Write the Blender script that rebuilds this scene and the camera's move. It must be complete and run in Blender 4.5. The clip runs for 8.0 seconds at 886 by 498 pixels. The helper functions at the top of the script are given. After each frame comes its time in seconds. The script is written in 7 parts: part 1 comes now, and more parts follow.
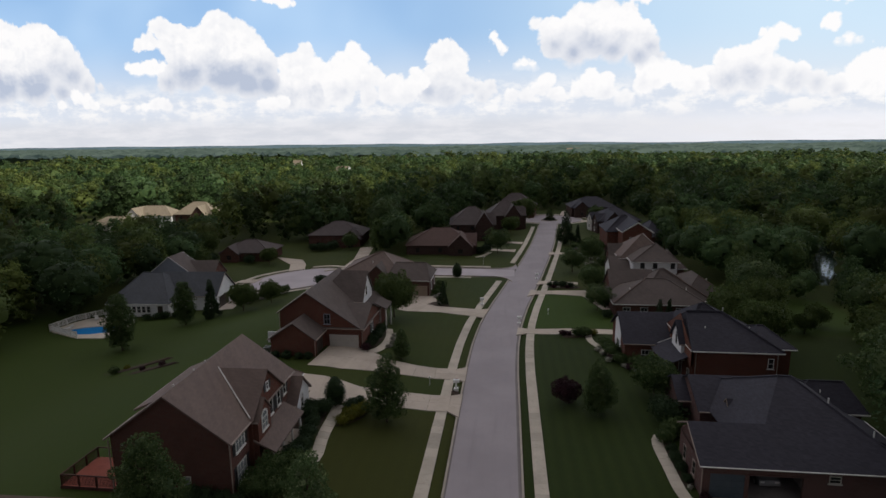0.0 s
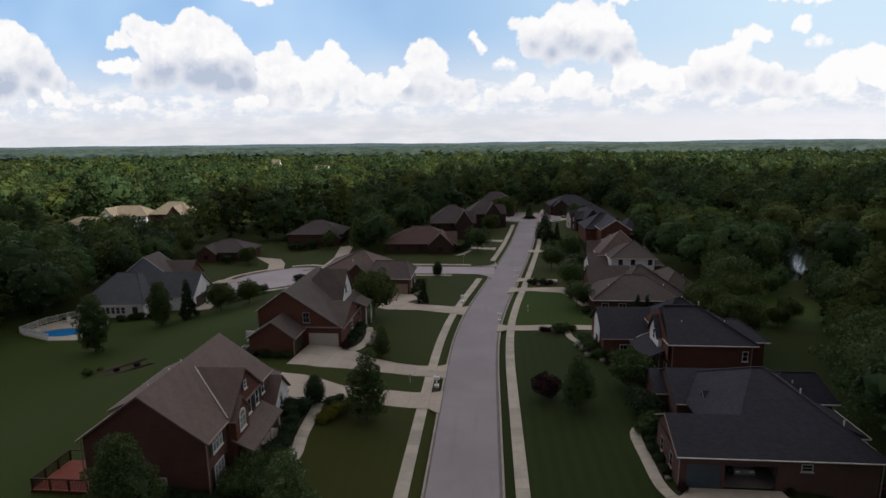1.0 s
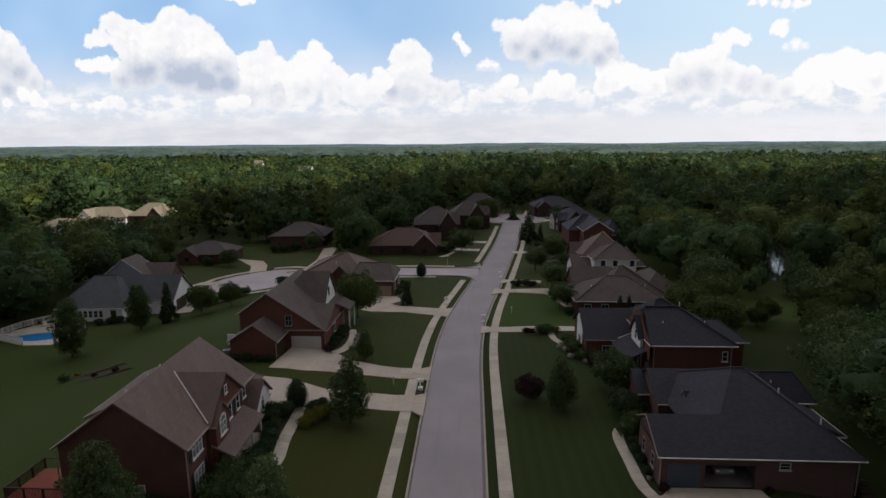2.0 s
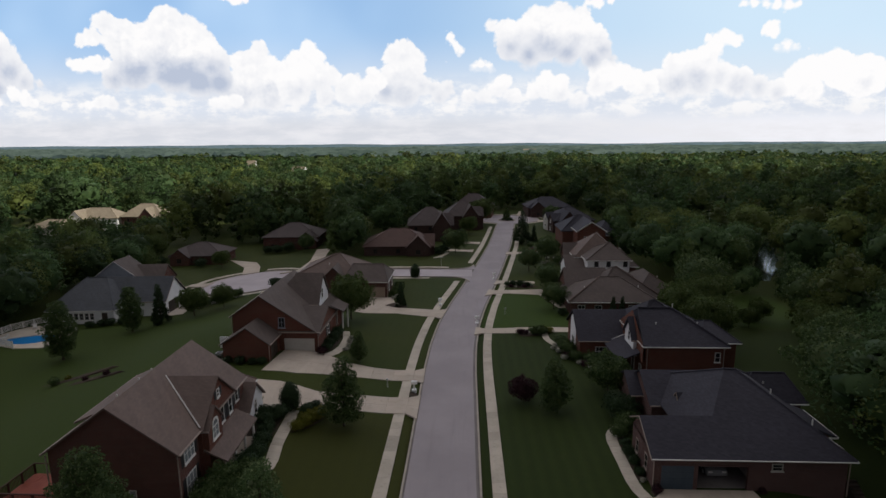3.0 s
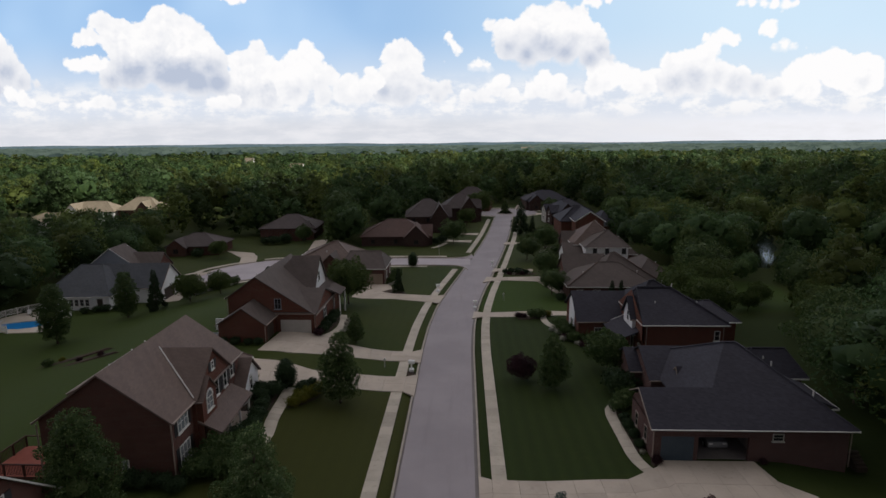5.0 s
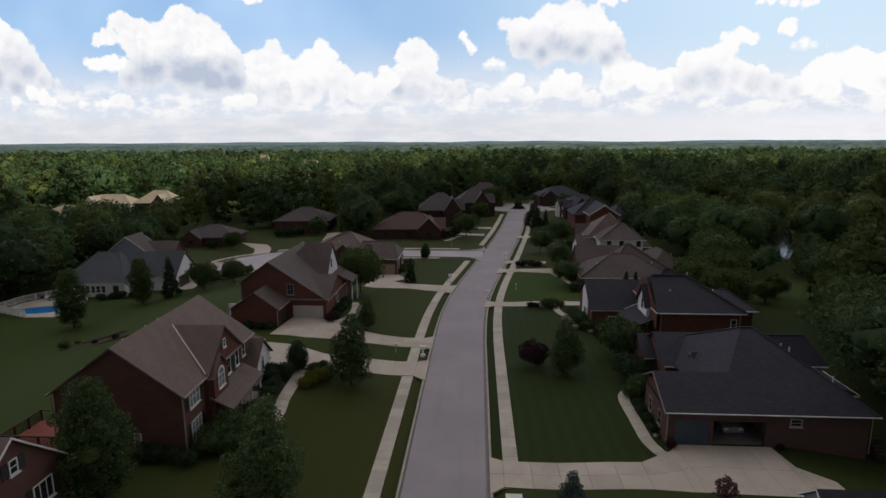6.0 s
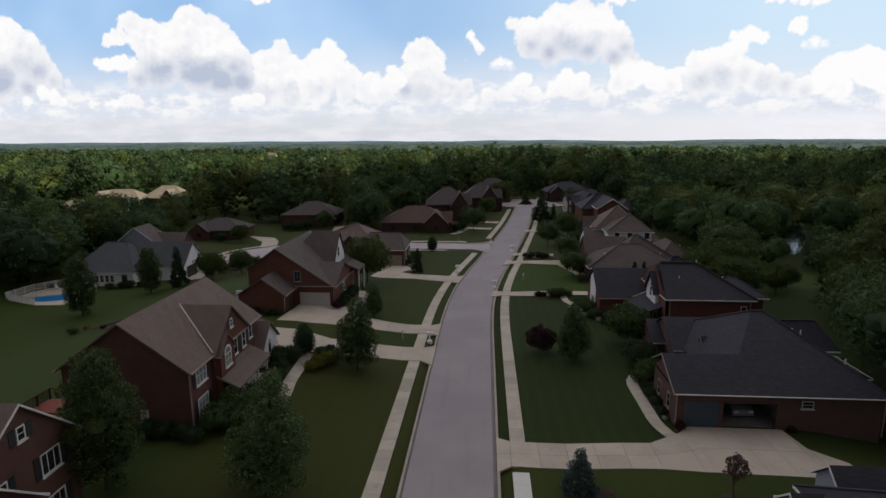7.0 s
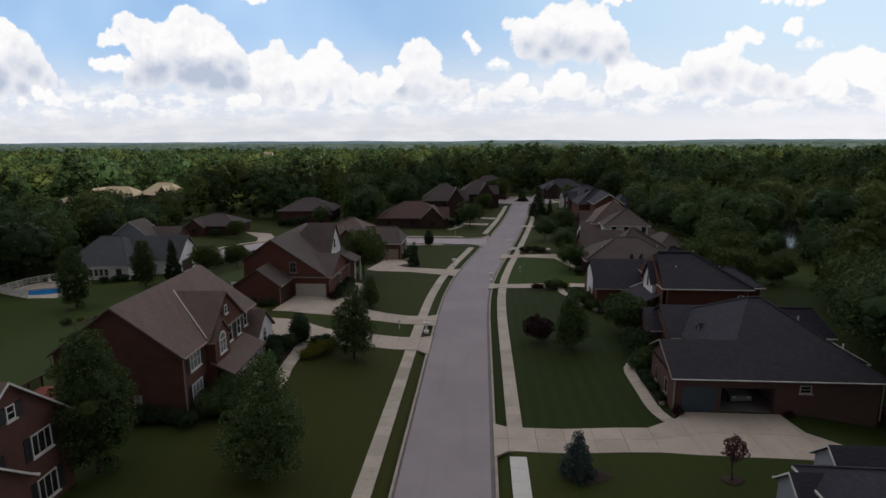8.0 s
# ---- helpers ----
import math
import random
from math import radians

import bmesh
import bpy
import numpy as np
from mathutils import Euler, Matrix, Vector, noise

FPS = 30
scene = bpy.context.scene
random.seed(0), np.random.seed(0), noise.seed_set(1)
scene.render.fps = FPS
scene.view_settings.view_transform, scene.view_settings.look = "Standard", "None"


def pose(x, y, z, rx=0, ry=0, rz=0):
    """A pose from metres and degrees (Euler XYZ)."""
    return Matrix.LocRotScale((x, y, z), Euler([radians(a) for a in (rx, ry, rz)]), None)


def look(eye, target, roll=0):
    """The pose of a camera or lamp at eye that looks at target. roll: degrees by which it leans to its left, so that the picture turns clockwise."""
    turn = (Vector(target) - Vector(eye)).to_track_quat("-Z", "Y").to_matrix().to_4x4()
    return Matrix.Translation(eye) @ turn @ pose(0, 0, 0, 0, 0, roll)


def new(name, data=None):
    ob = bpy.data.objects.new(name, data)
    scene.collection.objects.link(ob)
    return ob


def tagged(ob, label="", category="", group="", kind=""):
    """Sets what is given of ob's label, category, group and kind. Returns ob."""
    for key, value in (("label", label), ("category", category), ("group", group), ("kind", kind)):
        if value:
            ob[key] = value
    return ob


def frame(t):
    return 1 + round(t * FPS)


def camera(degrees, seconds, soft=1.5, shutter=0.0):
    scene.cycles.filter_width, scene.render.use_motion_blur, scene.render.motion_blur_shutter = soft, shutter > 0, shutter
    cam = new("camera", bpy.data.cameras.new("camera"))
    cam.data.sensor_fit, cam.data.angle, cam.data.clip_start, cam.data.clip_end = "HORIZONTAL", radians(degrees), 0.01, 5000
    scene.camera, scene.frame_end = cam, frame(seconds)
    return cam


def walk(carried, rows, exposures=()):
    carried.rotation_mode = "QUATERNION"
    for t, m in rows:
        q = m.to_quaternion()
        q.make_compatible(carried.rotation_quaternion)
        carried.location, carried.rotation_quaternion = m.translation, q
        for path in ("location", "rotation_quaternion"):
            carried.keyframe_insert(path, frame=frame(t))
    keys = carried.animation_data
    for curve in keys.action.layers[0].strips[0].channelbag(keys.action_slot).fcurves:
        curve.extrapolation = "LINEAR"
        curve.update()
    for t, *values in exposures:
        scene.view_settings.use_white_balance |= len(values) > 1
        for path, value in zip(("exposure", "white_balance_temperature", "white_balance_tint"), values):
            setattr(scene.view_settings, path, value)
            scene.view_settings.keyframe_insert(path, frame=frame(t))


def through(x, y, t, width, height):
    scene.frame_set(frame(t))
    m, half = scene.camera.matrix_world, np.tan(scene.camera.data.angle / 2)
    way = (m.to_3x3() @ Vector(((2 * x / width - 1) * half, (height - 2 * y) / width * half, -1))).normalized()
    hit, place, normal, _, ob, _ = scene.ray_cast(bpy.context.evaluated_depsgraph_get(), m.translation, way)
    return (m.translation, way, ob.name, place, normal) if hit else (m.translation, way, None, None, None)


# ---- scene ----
cam = camera(77.2, 8.0)
PATH = [
    (0, (-0.283, -5.545, 30.636), (-0.512, -3.593, 30.26), -0.6),
    (0.5, (-0.239, -5.536, 30.445), (-0.434, -3.581, 30.069), -0.5),
    (1, (-0.144, -5.534, 30.29), (-0.304, -3.577, 29.912), -0.6),
    (1.5, (-0.069, -5.48, 30.309), (-0.196, -3.52, 29.933), -0.5),
    (3, (0.016, -5.282, 30.606), (-0.066, -3.319, 30.231), -0.4),
    (3.5, (-0.004, -5.243, 30.132), (-0.079, -3.28, 29.757), -0.4),
    (4, (0.042, -5.25, 29.402), (-0.025, -3.287, 29.025), -0.5),
    (5.5, (0.145, -5.176, 27.045), (0.051, -3.214, 26.669), -0.4),
    (6, (0.183, -5.194, 26.149), (0.06, -3.234, 25.77), -0.3),
    (6.5, (0.15, -5.212, 25.305), (0.004, -3.253, 24.926), -0.3),
    (7, (0.164, -5.269, 24.421), (0.016, -3.311, 24.041), -0.3),
    (7.5, (0.177, -5.253, 23.633), (0.032, -3.295, 23.252), -0.3),
    (8, (0.167, -5.192, 23.077), (0.031, -3.233, 22.698), -0.3),
]
walk(cam, [(t, look(eye, target, roll)) for t, eye, target, roll in PATH])

# ---- world, sun and exposure ----
SUN_EL, SUN_AZ = 44.0, 100.0     # degrees; azimuth clockwise from +y
world = bpy.data.worlds.new("world")
scene.world = world
world.use_nodes = True
wt = world.node_tree
wt.nodes.clear()


class Nodes:
    """Short hand for node trees."""

    def __init__(self, tree):
        self.t = tree

    def node(self, kind, **sets):
        n = self.t.nodes.new(kind)
        for key, value in sets.items():
            n.inputs[key].default_value = value
        return n

    def link(self, a, b):
        self.t.links.new(a, b)

    def math(self, op, *args, clamp=False):
        n = self.t.nodes.new("ShaderNodeMath")
        n.operation = op
        n.use_clamp = clamp
        for i, a in enumerate(args):
            if isinstance(a, (int, float)):
                n.inputs[i].default_value = a
            else:
                self.link(a, n.inputs[i])
        return n.outputs[0]

    def smooth(self, v, lo, hi):
        n = self.t.nodes.new("ShaderNodeMapRange")
        n.interpolation_type = "SMOOTHSTEP"
        n.inputs["From Min"].default_value = lo
        n.inputs["From Max"].default_value = hi
        self.link(v, n.inputs["Value"])
        return n.outputs["Result"]

    def noise(self, vec, scale, detail=4.0, rough=0.5, dist=0.0):
        n = self.t.nodes.new("ShaderNodeTexNoise")
        n.inputs["Scale"].default_value = scale
        n.inputs["Detail"].default_value = detail
        n.inputs["Roughness"].default_value = rough
        n.inputs["Distortion"].default_value = dist
        if vec is not None:
            self.link(vec, n.inputs["Vector"])
        return n.outputs["Fac"]

    def mix(self, fac, a, b, mode="MIX"):
        n = self.t.nodes.new("ShaderNodeMix")
        n.data_type, n.blend_type = "RGBA", mode
        for key, v in ((0, fac), (6, a), (7, b)):
            if isinstance(v, (int, float)):
                n.inputs[key].default_value = v
            elif isinstance(v, tuple):
                n.inputs[key].default_value = (*v, 1.0) if len(v) == 3 else v
            else:
                self.link(v, n.inputs[key])
        return n.outputs[2]

    def xyz(self, x, y, z):
        n = self.t.nodes.new("ShaderNodeCombineXYZ")
        for i, v in enumerate((x, y, z)):
            if isinstance(v, (int, float)):
                n.inputs[i].default_value = v
            else:
                self.link(v, n.inputs[i])
        return n.outputs[0]

    def split(self, v):
        n = self.t.nodes.new("ShaderNodeSeparateXYZ")
        self.link(v, n.inputs[0])
        return n.outputs[0], n.outputs[1], n.outputs[2]


def build_sky():
    """Clear summer sky with a bank of cumulus clouds standing over the horizon."""
    N = Nodes(wt)
    sky = wt.nodes.new("ShaderNodeTexSky")
    sky.sky_type = "NISHITA"
    sky.sun_disc = False
    sky.sun_elevation, sky.sun_rotation = radians(SUN_EL), radians(SUN_AZ)
    sky.dust_density, sky.air_density = 1.2, 1.0
    co = wt.nodes.new("ShaderNodeTexCoord").outputs["Generated"]
    dx, dy, dz = N.split(co)
    ahead = N.math("MAXIMUM", dy, 0.05)
    u, v = N.math("DIVIDE", dx, ahead), N.math("DIVIDE", dz, ahead)
    here = N.xyz(u, v, 0.0)

    def billow(vec):
        """Cauliflower heads at three sizes."""
        warp = N.t.nodes.new("ShaderNodeVectorMath")
        warp.operation = "MULTIPLY_ADD"
        wn = N.t.nodes.new("ShaderNodeTexNoise")
        wn.inputs["Scale"].default_value = 14.0
        wn.inputs["Detail"].default_value = 4.0
        N.link(vec, wn.inputs["Vector"])
        N.link(wn.outputs["Color"], warp.inputs[0])
        warp.inputs[1].default_value = (0.045, 0.045, 0.0)
        N.link(vec, warp.inputs[2])
        total = N.math("MULTIPLY", N.math("SUBTRACT", N.noise(vec, 16.0, 7.0, 0.6), 0.5), 2.2)
        for scale, amount in ((24.0, 1.1), (52.0, 0.9), (120.0, 0.6)):
            vo = N.t.nodes.new("ShaderNodeTexVoronoi")
            vo.voronoi_dimensions, vo.feature = "2D", "SMOOTH_F1"
            vo.inputs["Scale"].default_value = scale
            vo.inputs["Smoothness"].default_value = 0.25
            N.link(warp.outputs[0], vo.inputs["Vector"])
            total = N.math("ADD", total, N.math("MULTIPLY", N.math("SUBTRACT", 0.42, vo.outputs["Distance"]), amount))
        return total

    puff = billow(here)
    lit = N.math("SUBTRACT", puff, billow(N.xyz(N.math("ADD", u, -0.005), N.math("ADD", v, 0.013), 0.0)))
    broad = N.math("SUBTRACT", N.noise(here, 11.0, 5.0, 0.55), 0.5)
    swell = N.math("SUBTRACT", broad, N.math("SUBTRACT", N.noise(N.xyz(N.math("ADD", u, -0.012), N.math("ADD", v, 0.03), 0.0), 11.0, 5.0, 0.55), 0.5))
    rightward = N.smooth(u, -0.1, 0.6)

    def cloud(behind, base, top, grey, heads):
        """One cumulus before what is behind it: round heads (across, up, radius, as slopes from the eye) over a level, shaded base."""
        body = None
        for cu, cv, r in heads:
            d = N.t.nodes.new("ShaderNodeVectorMath")
            d.operation = "DISTANCE"
            N.link(here, d.inputs[0])
            d.inputs[1].default_value = (cu, cv, 0.0)
            one = N.math("SUBTRACT", r, d.outputs["Value"])
            body = one if body is None else N.math("SMOOTH_MAX", body, one, 0.012)
        rise = N.math("SUBTRACT", v, base)
        body = N.math("SMOOTH_MIN", body, N.math("ADD", rise, 0.009), 0.010)
        dens = N.math("MULTIPLY_ADD", body, 130.0, N.math("MULTIPLY_ADD", puff, 0.85, 0.30))
        level = N.math("DIVIDE", rise, top - base, clamp=True)
        edge = N.math("MULTIPLY_ADD", N.math("SUBTRACT", 1.0, N.smooth(level, 0.0, 0.25)), 1.1, 0.55)
        mask = N.math("DIVIDE", dens, edge, clamp=True)
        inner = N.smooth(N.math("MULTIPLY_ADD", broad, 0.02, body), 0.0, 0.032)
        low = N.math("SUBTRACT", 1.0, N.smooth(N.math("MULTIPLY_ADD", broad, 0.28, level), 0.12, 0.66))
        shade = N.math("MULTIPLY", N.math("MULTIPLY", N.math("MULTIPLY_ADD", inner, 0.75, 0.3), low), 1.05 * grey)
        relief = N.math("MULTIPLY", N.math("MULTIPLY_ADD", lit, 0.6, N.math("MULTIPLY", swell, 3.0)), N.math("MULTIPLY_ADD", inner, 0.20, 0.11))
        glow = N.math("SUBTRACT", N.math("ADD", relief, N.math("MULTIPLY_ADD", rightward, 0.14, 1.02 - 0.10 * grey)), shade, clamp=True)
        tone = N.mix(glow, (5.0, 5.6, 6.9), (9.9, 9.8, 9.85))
        return N.mix(mask, behind, tone)

    # blue above, thinning to white haze over the horizon, paler to the right
    clearsky = N.mix(0.8, sky.outputs[0], (3.1, 5.4, 8.9))
    clearsky = N.mix(N.smooth(N.noise(here, 2.3, 3.0, 0.5), 0.4, 0.8), clearsky, (5.2, 7.2, 9.7))
    clearsky = N.mix(N.math("MULTIPLY", N.smooth(u, -0.35, 0.5), 0.75), clearsky, (7.3, 8.9, 10.0))
    col = N.mix(N.math("SUBTRACT", 1.0, N.smooth(v, 0.045, 0.20)), clearsky, (7.7, 8.2, 9.0))
    # low far banks and streaks in the haze
    strat = N.noise(N.xyz(u, N.math("MULTIPLY", v, 4.0), 3.0), 10.0, 7.0, 0.6)
    small = N.noise(N.xyz(u, N.math("MULTIPLY", v, 1.7), 8.0), 26.0, 7.0, 0.62)
    bank = N.math("MULTIPLY", N.smooth(v, 0.02, 0.055), N.math("SUBTRACT", 1.0, N.smooth(v, 0.075, 0.125)))
    lumps = N.smooth(N.math("MULTIPLY_ADD", small, 0.7, N.math("MULTIPLY", strat, 0.4)), 0.47, 0.66)
    col = N.mix(N.math("MULTIPLY", bank, lumps), col, (9.5, 9.45, 9.55))
    dusk = N.math("MULTIPLY", N.math("MULTIPLY", bank, N.math("SUBTRACT", 1.0, lumps)), 0.5)
    col = N.mix(dusk, col, (6.7, 7.2, 8.3))
    veil = N.mix(rightward, (6.9, 7.1, 7.7), (9.0, 9.0, 9.5))
    col = N.mix(N.math("SUBTRACT", 1.0, N.smooth(v, 0.025, 0.062)), col, N.mix(N.smooth(strat, 0.35, 0.7), veil, (8.3, 8.3, 8.7)))
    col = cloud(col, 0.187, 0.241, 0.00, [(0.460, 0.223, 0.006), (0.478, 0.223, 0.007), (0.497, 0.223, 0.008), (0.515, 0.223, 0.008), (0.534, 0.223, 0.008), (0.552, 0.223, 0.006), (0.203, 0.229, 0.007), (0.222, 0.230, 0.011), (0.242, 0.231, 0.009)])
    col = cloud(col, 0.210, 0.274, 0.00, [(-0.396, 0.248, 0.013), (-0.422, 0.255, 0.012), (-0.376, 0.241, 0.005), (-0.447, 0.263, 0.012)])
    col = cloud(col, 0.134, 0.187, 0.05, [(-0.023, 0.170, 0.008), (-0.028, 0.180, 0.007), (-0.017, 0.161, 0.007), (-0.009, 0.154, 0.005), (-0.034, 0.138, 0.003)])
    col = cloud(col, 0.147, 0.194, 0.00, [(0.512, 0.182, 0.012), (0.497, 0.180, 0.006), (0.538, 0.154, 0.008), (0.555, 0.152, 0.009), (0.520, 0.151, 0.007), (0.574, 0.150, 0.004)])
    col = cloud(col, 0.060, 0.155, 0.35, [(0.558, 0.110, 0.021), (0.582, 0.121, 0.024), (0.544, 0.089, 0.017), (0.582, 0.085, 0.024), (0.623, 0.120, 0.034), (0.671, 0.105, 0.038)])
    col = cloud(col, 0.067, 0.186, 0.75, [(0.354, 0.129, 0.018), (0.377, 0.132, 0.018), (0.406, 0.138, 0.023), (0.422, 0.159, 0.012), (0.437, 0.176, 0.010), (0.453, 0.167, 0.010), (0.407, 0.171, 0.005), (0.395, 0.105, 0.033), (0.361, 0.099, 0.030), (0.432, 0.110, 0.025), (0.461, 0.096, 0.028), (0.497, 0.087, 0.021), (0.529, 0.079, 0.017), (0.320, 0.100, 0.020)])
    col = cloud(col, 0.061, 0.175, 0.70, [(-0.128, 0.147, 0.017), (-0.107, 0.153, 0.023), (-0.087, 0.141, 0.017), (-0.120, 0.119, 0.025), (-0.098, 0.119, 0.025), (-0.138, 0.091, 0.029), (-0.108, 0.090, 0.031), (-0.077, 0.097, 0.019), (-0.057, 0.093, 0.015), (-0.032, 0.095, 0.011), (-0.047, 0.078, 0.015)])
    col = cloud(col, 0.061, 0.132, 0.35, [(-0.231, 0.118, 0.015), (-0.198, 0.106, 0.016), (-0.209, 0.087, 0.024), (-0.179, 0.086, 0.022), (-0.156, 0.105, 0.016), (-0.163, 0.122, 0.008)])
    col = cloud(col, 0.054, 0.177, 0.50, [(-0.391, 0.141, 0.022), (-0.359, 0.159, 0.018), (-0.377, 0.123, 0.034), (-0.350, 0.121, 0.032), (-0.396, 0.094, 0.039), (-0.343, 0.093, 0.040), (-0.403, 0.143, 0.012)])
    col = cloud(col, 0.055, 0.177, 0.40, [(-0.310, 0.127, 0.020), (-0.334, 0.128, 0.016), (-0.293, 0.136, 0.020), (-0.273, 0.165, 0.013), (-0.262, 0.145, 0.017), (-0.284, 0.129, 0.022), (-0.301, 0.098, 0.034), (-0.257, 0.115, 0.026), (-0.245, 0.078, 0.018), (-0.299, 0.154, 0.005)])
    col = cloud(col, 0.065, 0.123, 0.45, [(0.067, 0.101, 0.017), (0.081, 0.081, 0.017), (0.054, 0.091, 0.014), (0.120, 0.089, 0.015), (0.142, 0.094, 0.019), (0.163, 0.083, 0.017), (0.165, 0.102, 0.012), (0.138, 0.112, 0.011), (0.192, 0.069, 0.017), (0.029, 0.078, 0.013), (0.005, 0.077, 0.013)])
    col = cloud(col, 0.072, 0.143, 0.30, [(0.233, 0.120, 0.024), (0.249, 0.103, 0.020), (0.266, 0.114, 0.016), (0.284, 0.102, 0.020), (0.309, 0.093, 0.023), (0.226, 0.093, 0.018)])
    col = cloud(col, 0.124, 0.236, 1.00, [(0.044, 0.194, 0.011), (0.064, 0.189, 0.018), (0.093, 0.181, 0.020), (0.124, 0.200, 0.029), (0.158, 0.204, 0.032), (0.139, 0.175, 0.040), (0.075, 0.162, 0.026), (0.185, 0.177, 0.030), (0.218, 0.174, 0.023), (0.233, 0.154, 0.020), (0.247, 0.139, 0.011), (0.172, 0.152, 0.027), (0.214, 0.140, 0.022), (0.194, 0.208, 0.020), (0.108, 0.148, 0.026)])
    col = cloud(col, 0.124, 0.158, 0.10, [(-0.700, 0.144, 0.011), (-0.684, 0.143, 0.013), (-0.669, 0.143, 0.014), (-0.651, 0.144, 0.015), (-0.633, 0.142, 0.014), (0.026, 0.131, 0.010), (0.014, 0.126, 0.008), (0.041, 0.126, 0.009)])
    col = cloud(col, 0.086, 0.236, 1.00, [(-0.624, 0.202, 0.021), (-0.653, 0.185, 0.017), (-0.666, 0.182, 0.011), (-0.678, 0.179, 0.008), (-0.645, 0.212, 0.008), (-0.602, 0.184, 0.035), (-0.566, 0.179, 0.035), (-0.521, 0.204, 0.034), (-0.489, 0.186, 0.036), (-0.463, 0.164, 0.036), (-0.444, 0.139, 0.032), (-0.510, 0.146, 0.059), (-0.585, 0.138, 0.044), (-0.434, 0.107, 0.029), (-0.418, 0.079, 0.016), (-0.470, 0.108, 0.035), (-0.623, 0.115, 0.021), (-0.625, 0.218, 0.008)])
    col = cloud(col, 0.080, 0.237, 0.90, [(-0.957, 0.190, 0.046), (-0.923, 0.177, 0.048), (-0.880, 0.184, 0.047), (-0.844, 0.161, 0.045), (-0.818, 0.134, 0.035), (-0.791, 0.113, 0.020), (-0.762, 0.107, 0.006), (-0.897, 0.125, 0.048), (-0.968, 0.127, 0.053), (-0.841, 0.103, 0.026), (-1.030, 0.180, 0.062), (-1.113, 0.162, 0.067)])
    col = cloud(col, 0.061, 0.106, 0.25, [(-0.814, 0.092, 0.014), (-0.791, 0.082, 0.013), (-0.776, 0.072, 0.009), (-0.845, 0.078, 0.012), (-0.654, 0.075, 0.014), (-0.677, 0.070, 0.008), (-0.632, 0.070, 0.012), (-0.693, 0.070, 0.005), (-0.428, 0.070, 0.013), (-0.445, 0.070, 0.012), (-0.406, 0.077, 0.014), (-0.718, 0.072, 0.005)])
    front = col
    # the rest of the dome: scattered fair-weather clouds
    plane = N.xyz(N.math("DIVIDE", dx, N.math("ADD", N.math("ABSOLUTE", dz), 0.12)), N.math("DIVIDE", dy, N.math("ADD", N.math("ABSOLUTE", dz), 0.12)), 0.0)
    over = N.noise(plane, 1.1, 6.0, 0.55)
    rest = N.mix(N.smooth(over, 0.36, 0.52), sky.outputs[0], (8.4, 8.0, 8.1))
    shade = N.math("MULTIPLY_ADD", N.smooth(dy, -0.7, 0.5), 0.72, 0.32)     # unseen sky dimmed behind, added to darken south-facing planes
    rest = N.mix(1.0, rest, N.xyz(shade, shade, shade), "MULTIPLY")
    infront = N.math("MULTIPLY", N.smooth(dy, 0.3, 0.5), N.math("SUBTRACT", 1.0, N.smooth(v, 0.28, 0.42)))
    col = N.mix(infront, rest, front)
    bg = wt.nodes.new("ShaderNodeBackground")
    bg.inputs["Strength"].default_value = 0.1
    N.link(col, bg.inputs["Color"])
    out = wt.nodes.new("ShaderNodeOutputWorld")
    N.link(bg.outputs[0], out.inputs["Surface"])


build_sky()
sun_data = bpy.data.lights.new("sun", "SUN")
sun_data.energy, sun_data.angle, sun_data.color = 4.2, radians(0.6), (1.0, 0.95, 0.86)
sun = new("sun", sun_data)
sun_dir = Vector((math.sin(radians(SUN_AZ)) * math.cos(radians(SUN_EL)), math.cos(radians(SUN_AZ)) * math.cos(radians(SUN_EL)), math.sin(radians(SUN_EL))))
sun.matrix_world = look(sun_dir * 900, (0, 0, 0))


# ---- materials ----
def material(name):
    m = bpy.data.materials.new(name)
    m.use_nodes = True
    m.node_tree.nodes.clear()
    N = Nodes(m.node_tree)
    bsdf = m.node_tree.nodes.new("ShaderNodeBsdfPrincipled")
    out = m.node_tree.nodes.new("ShaderNodeOutputMaterial")
    N.link(bsdf.outputs[0], out.inputs["Surface"])
    return m, N, bsdf, out


def obj_co(N):
    return N.t.nodes.new("ShaderNodeTexCoord").outputs["Object"]


def pos_co(N):
    return N.t.nodes.new("ShaderNodeNewGeometry").outputs["Position"]


def set_bump(N, bsdf, height, strength=0.3, dist=0.02):
    b = N.t.nodes.new("ShaderNodeBump")
    b.inputs["Strength"].default_value = strength
    b.inputs["Distance"].default_value = dist
    N.link(height, b.inputs["Height"])
    N.link(b.outputs[0], bsdf.inputs["Normal"])


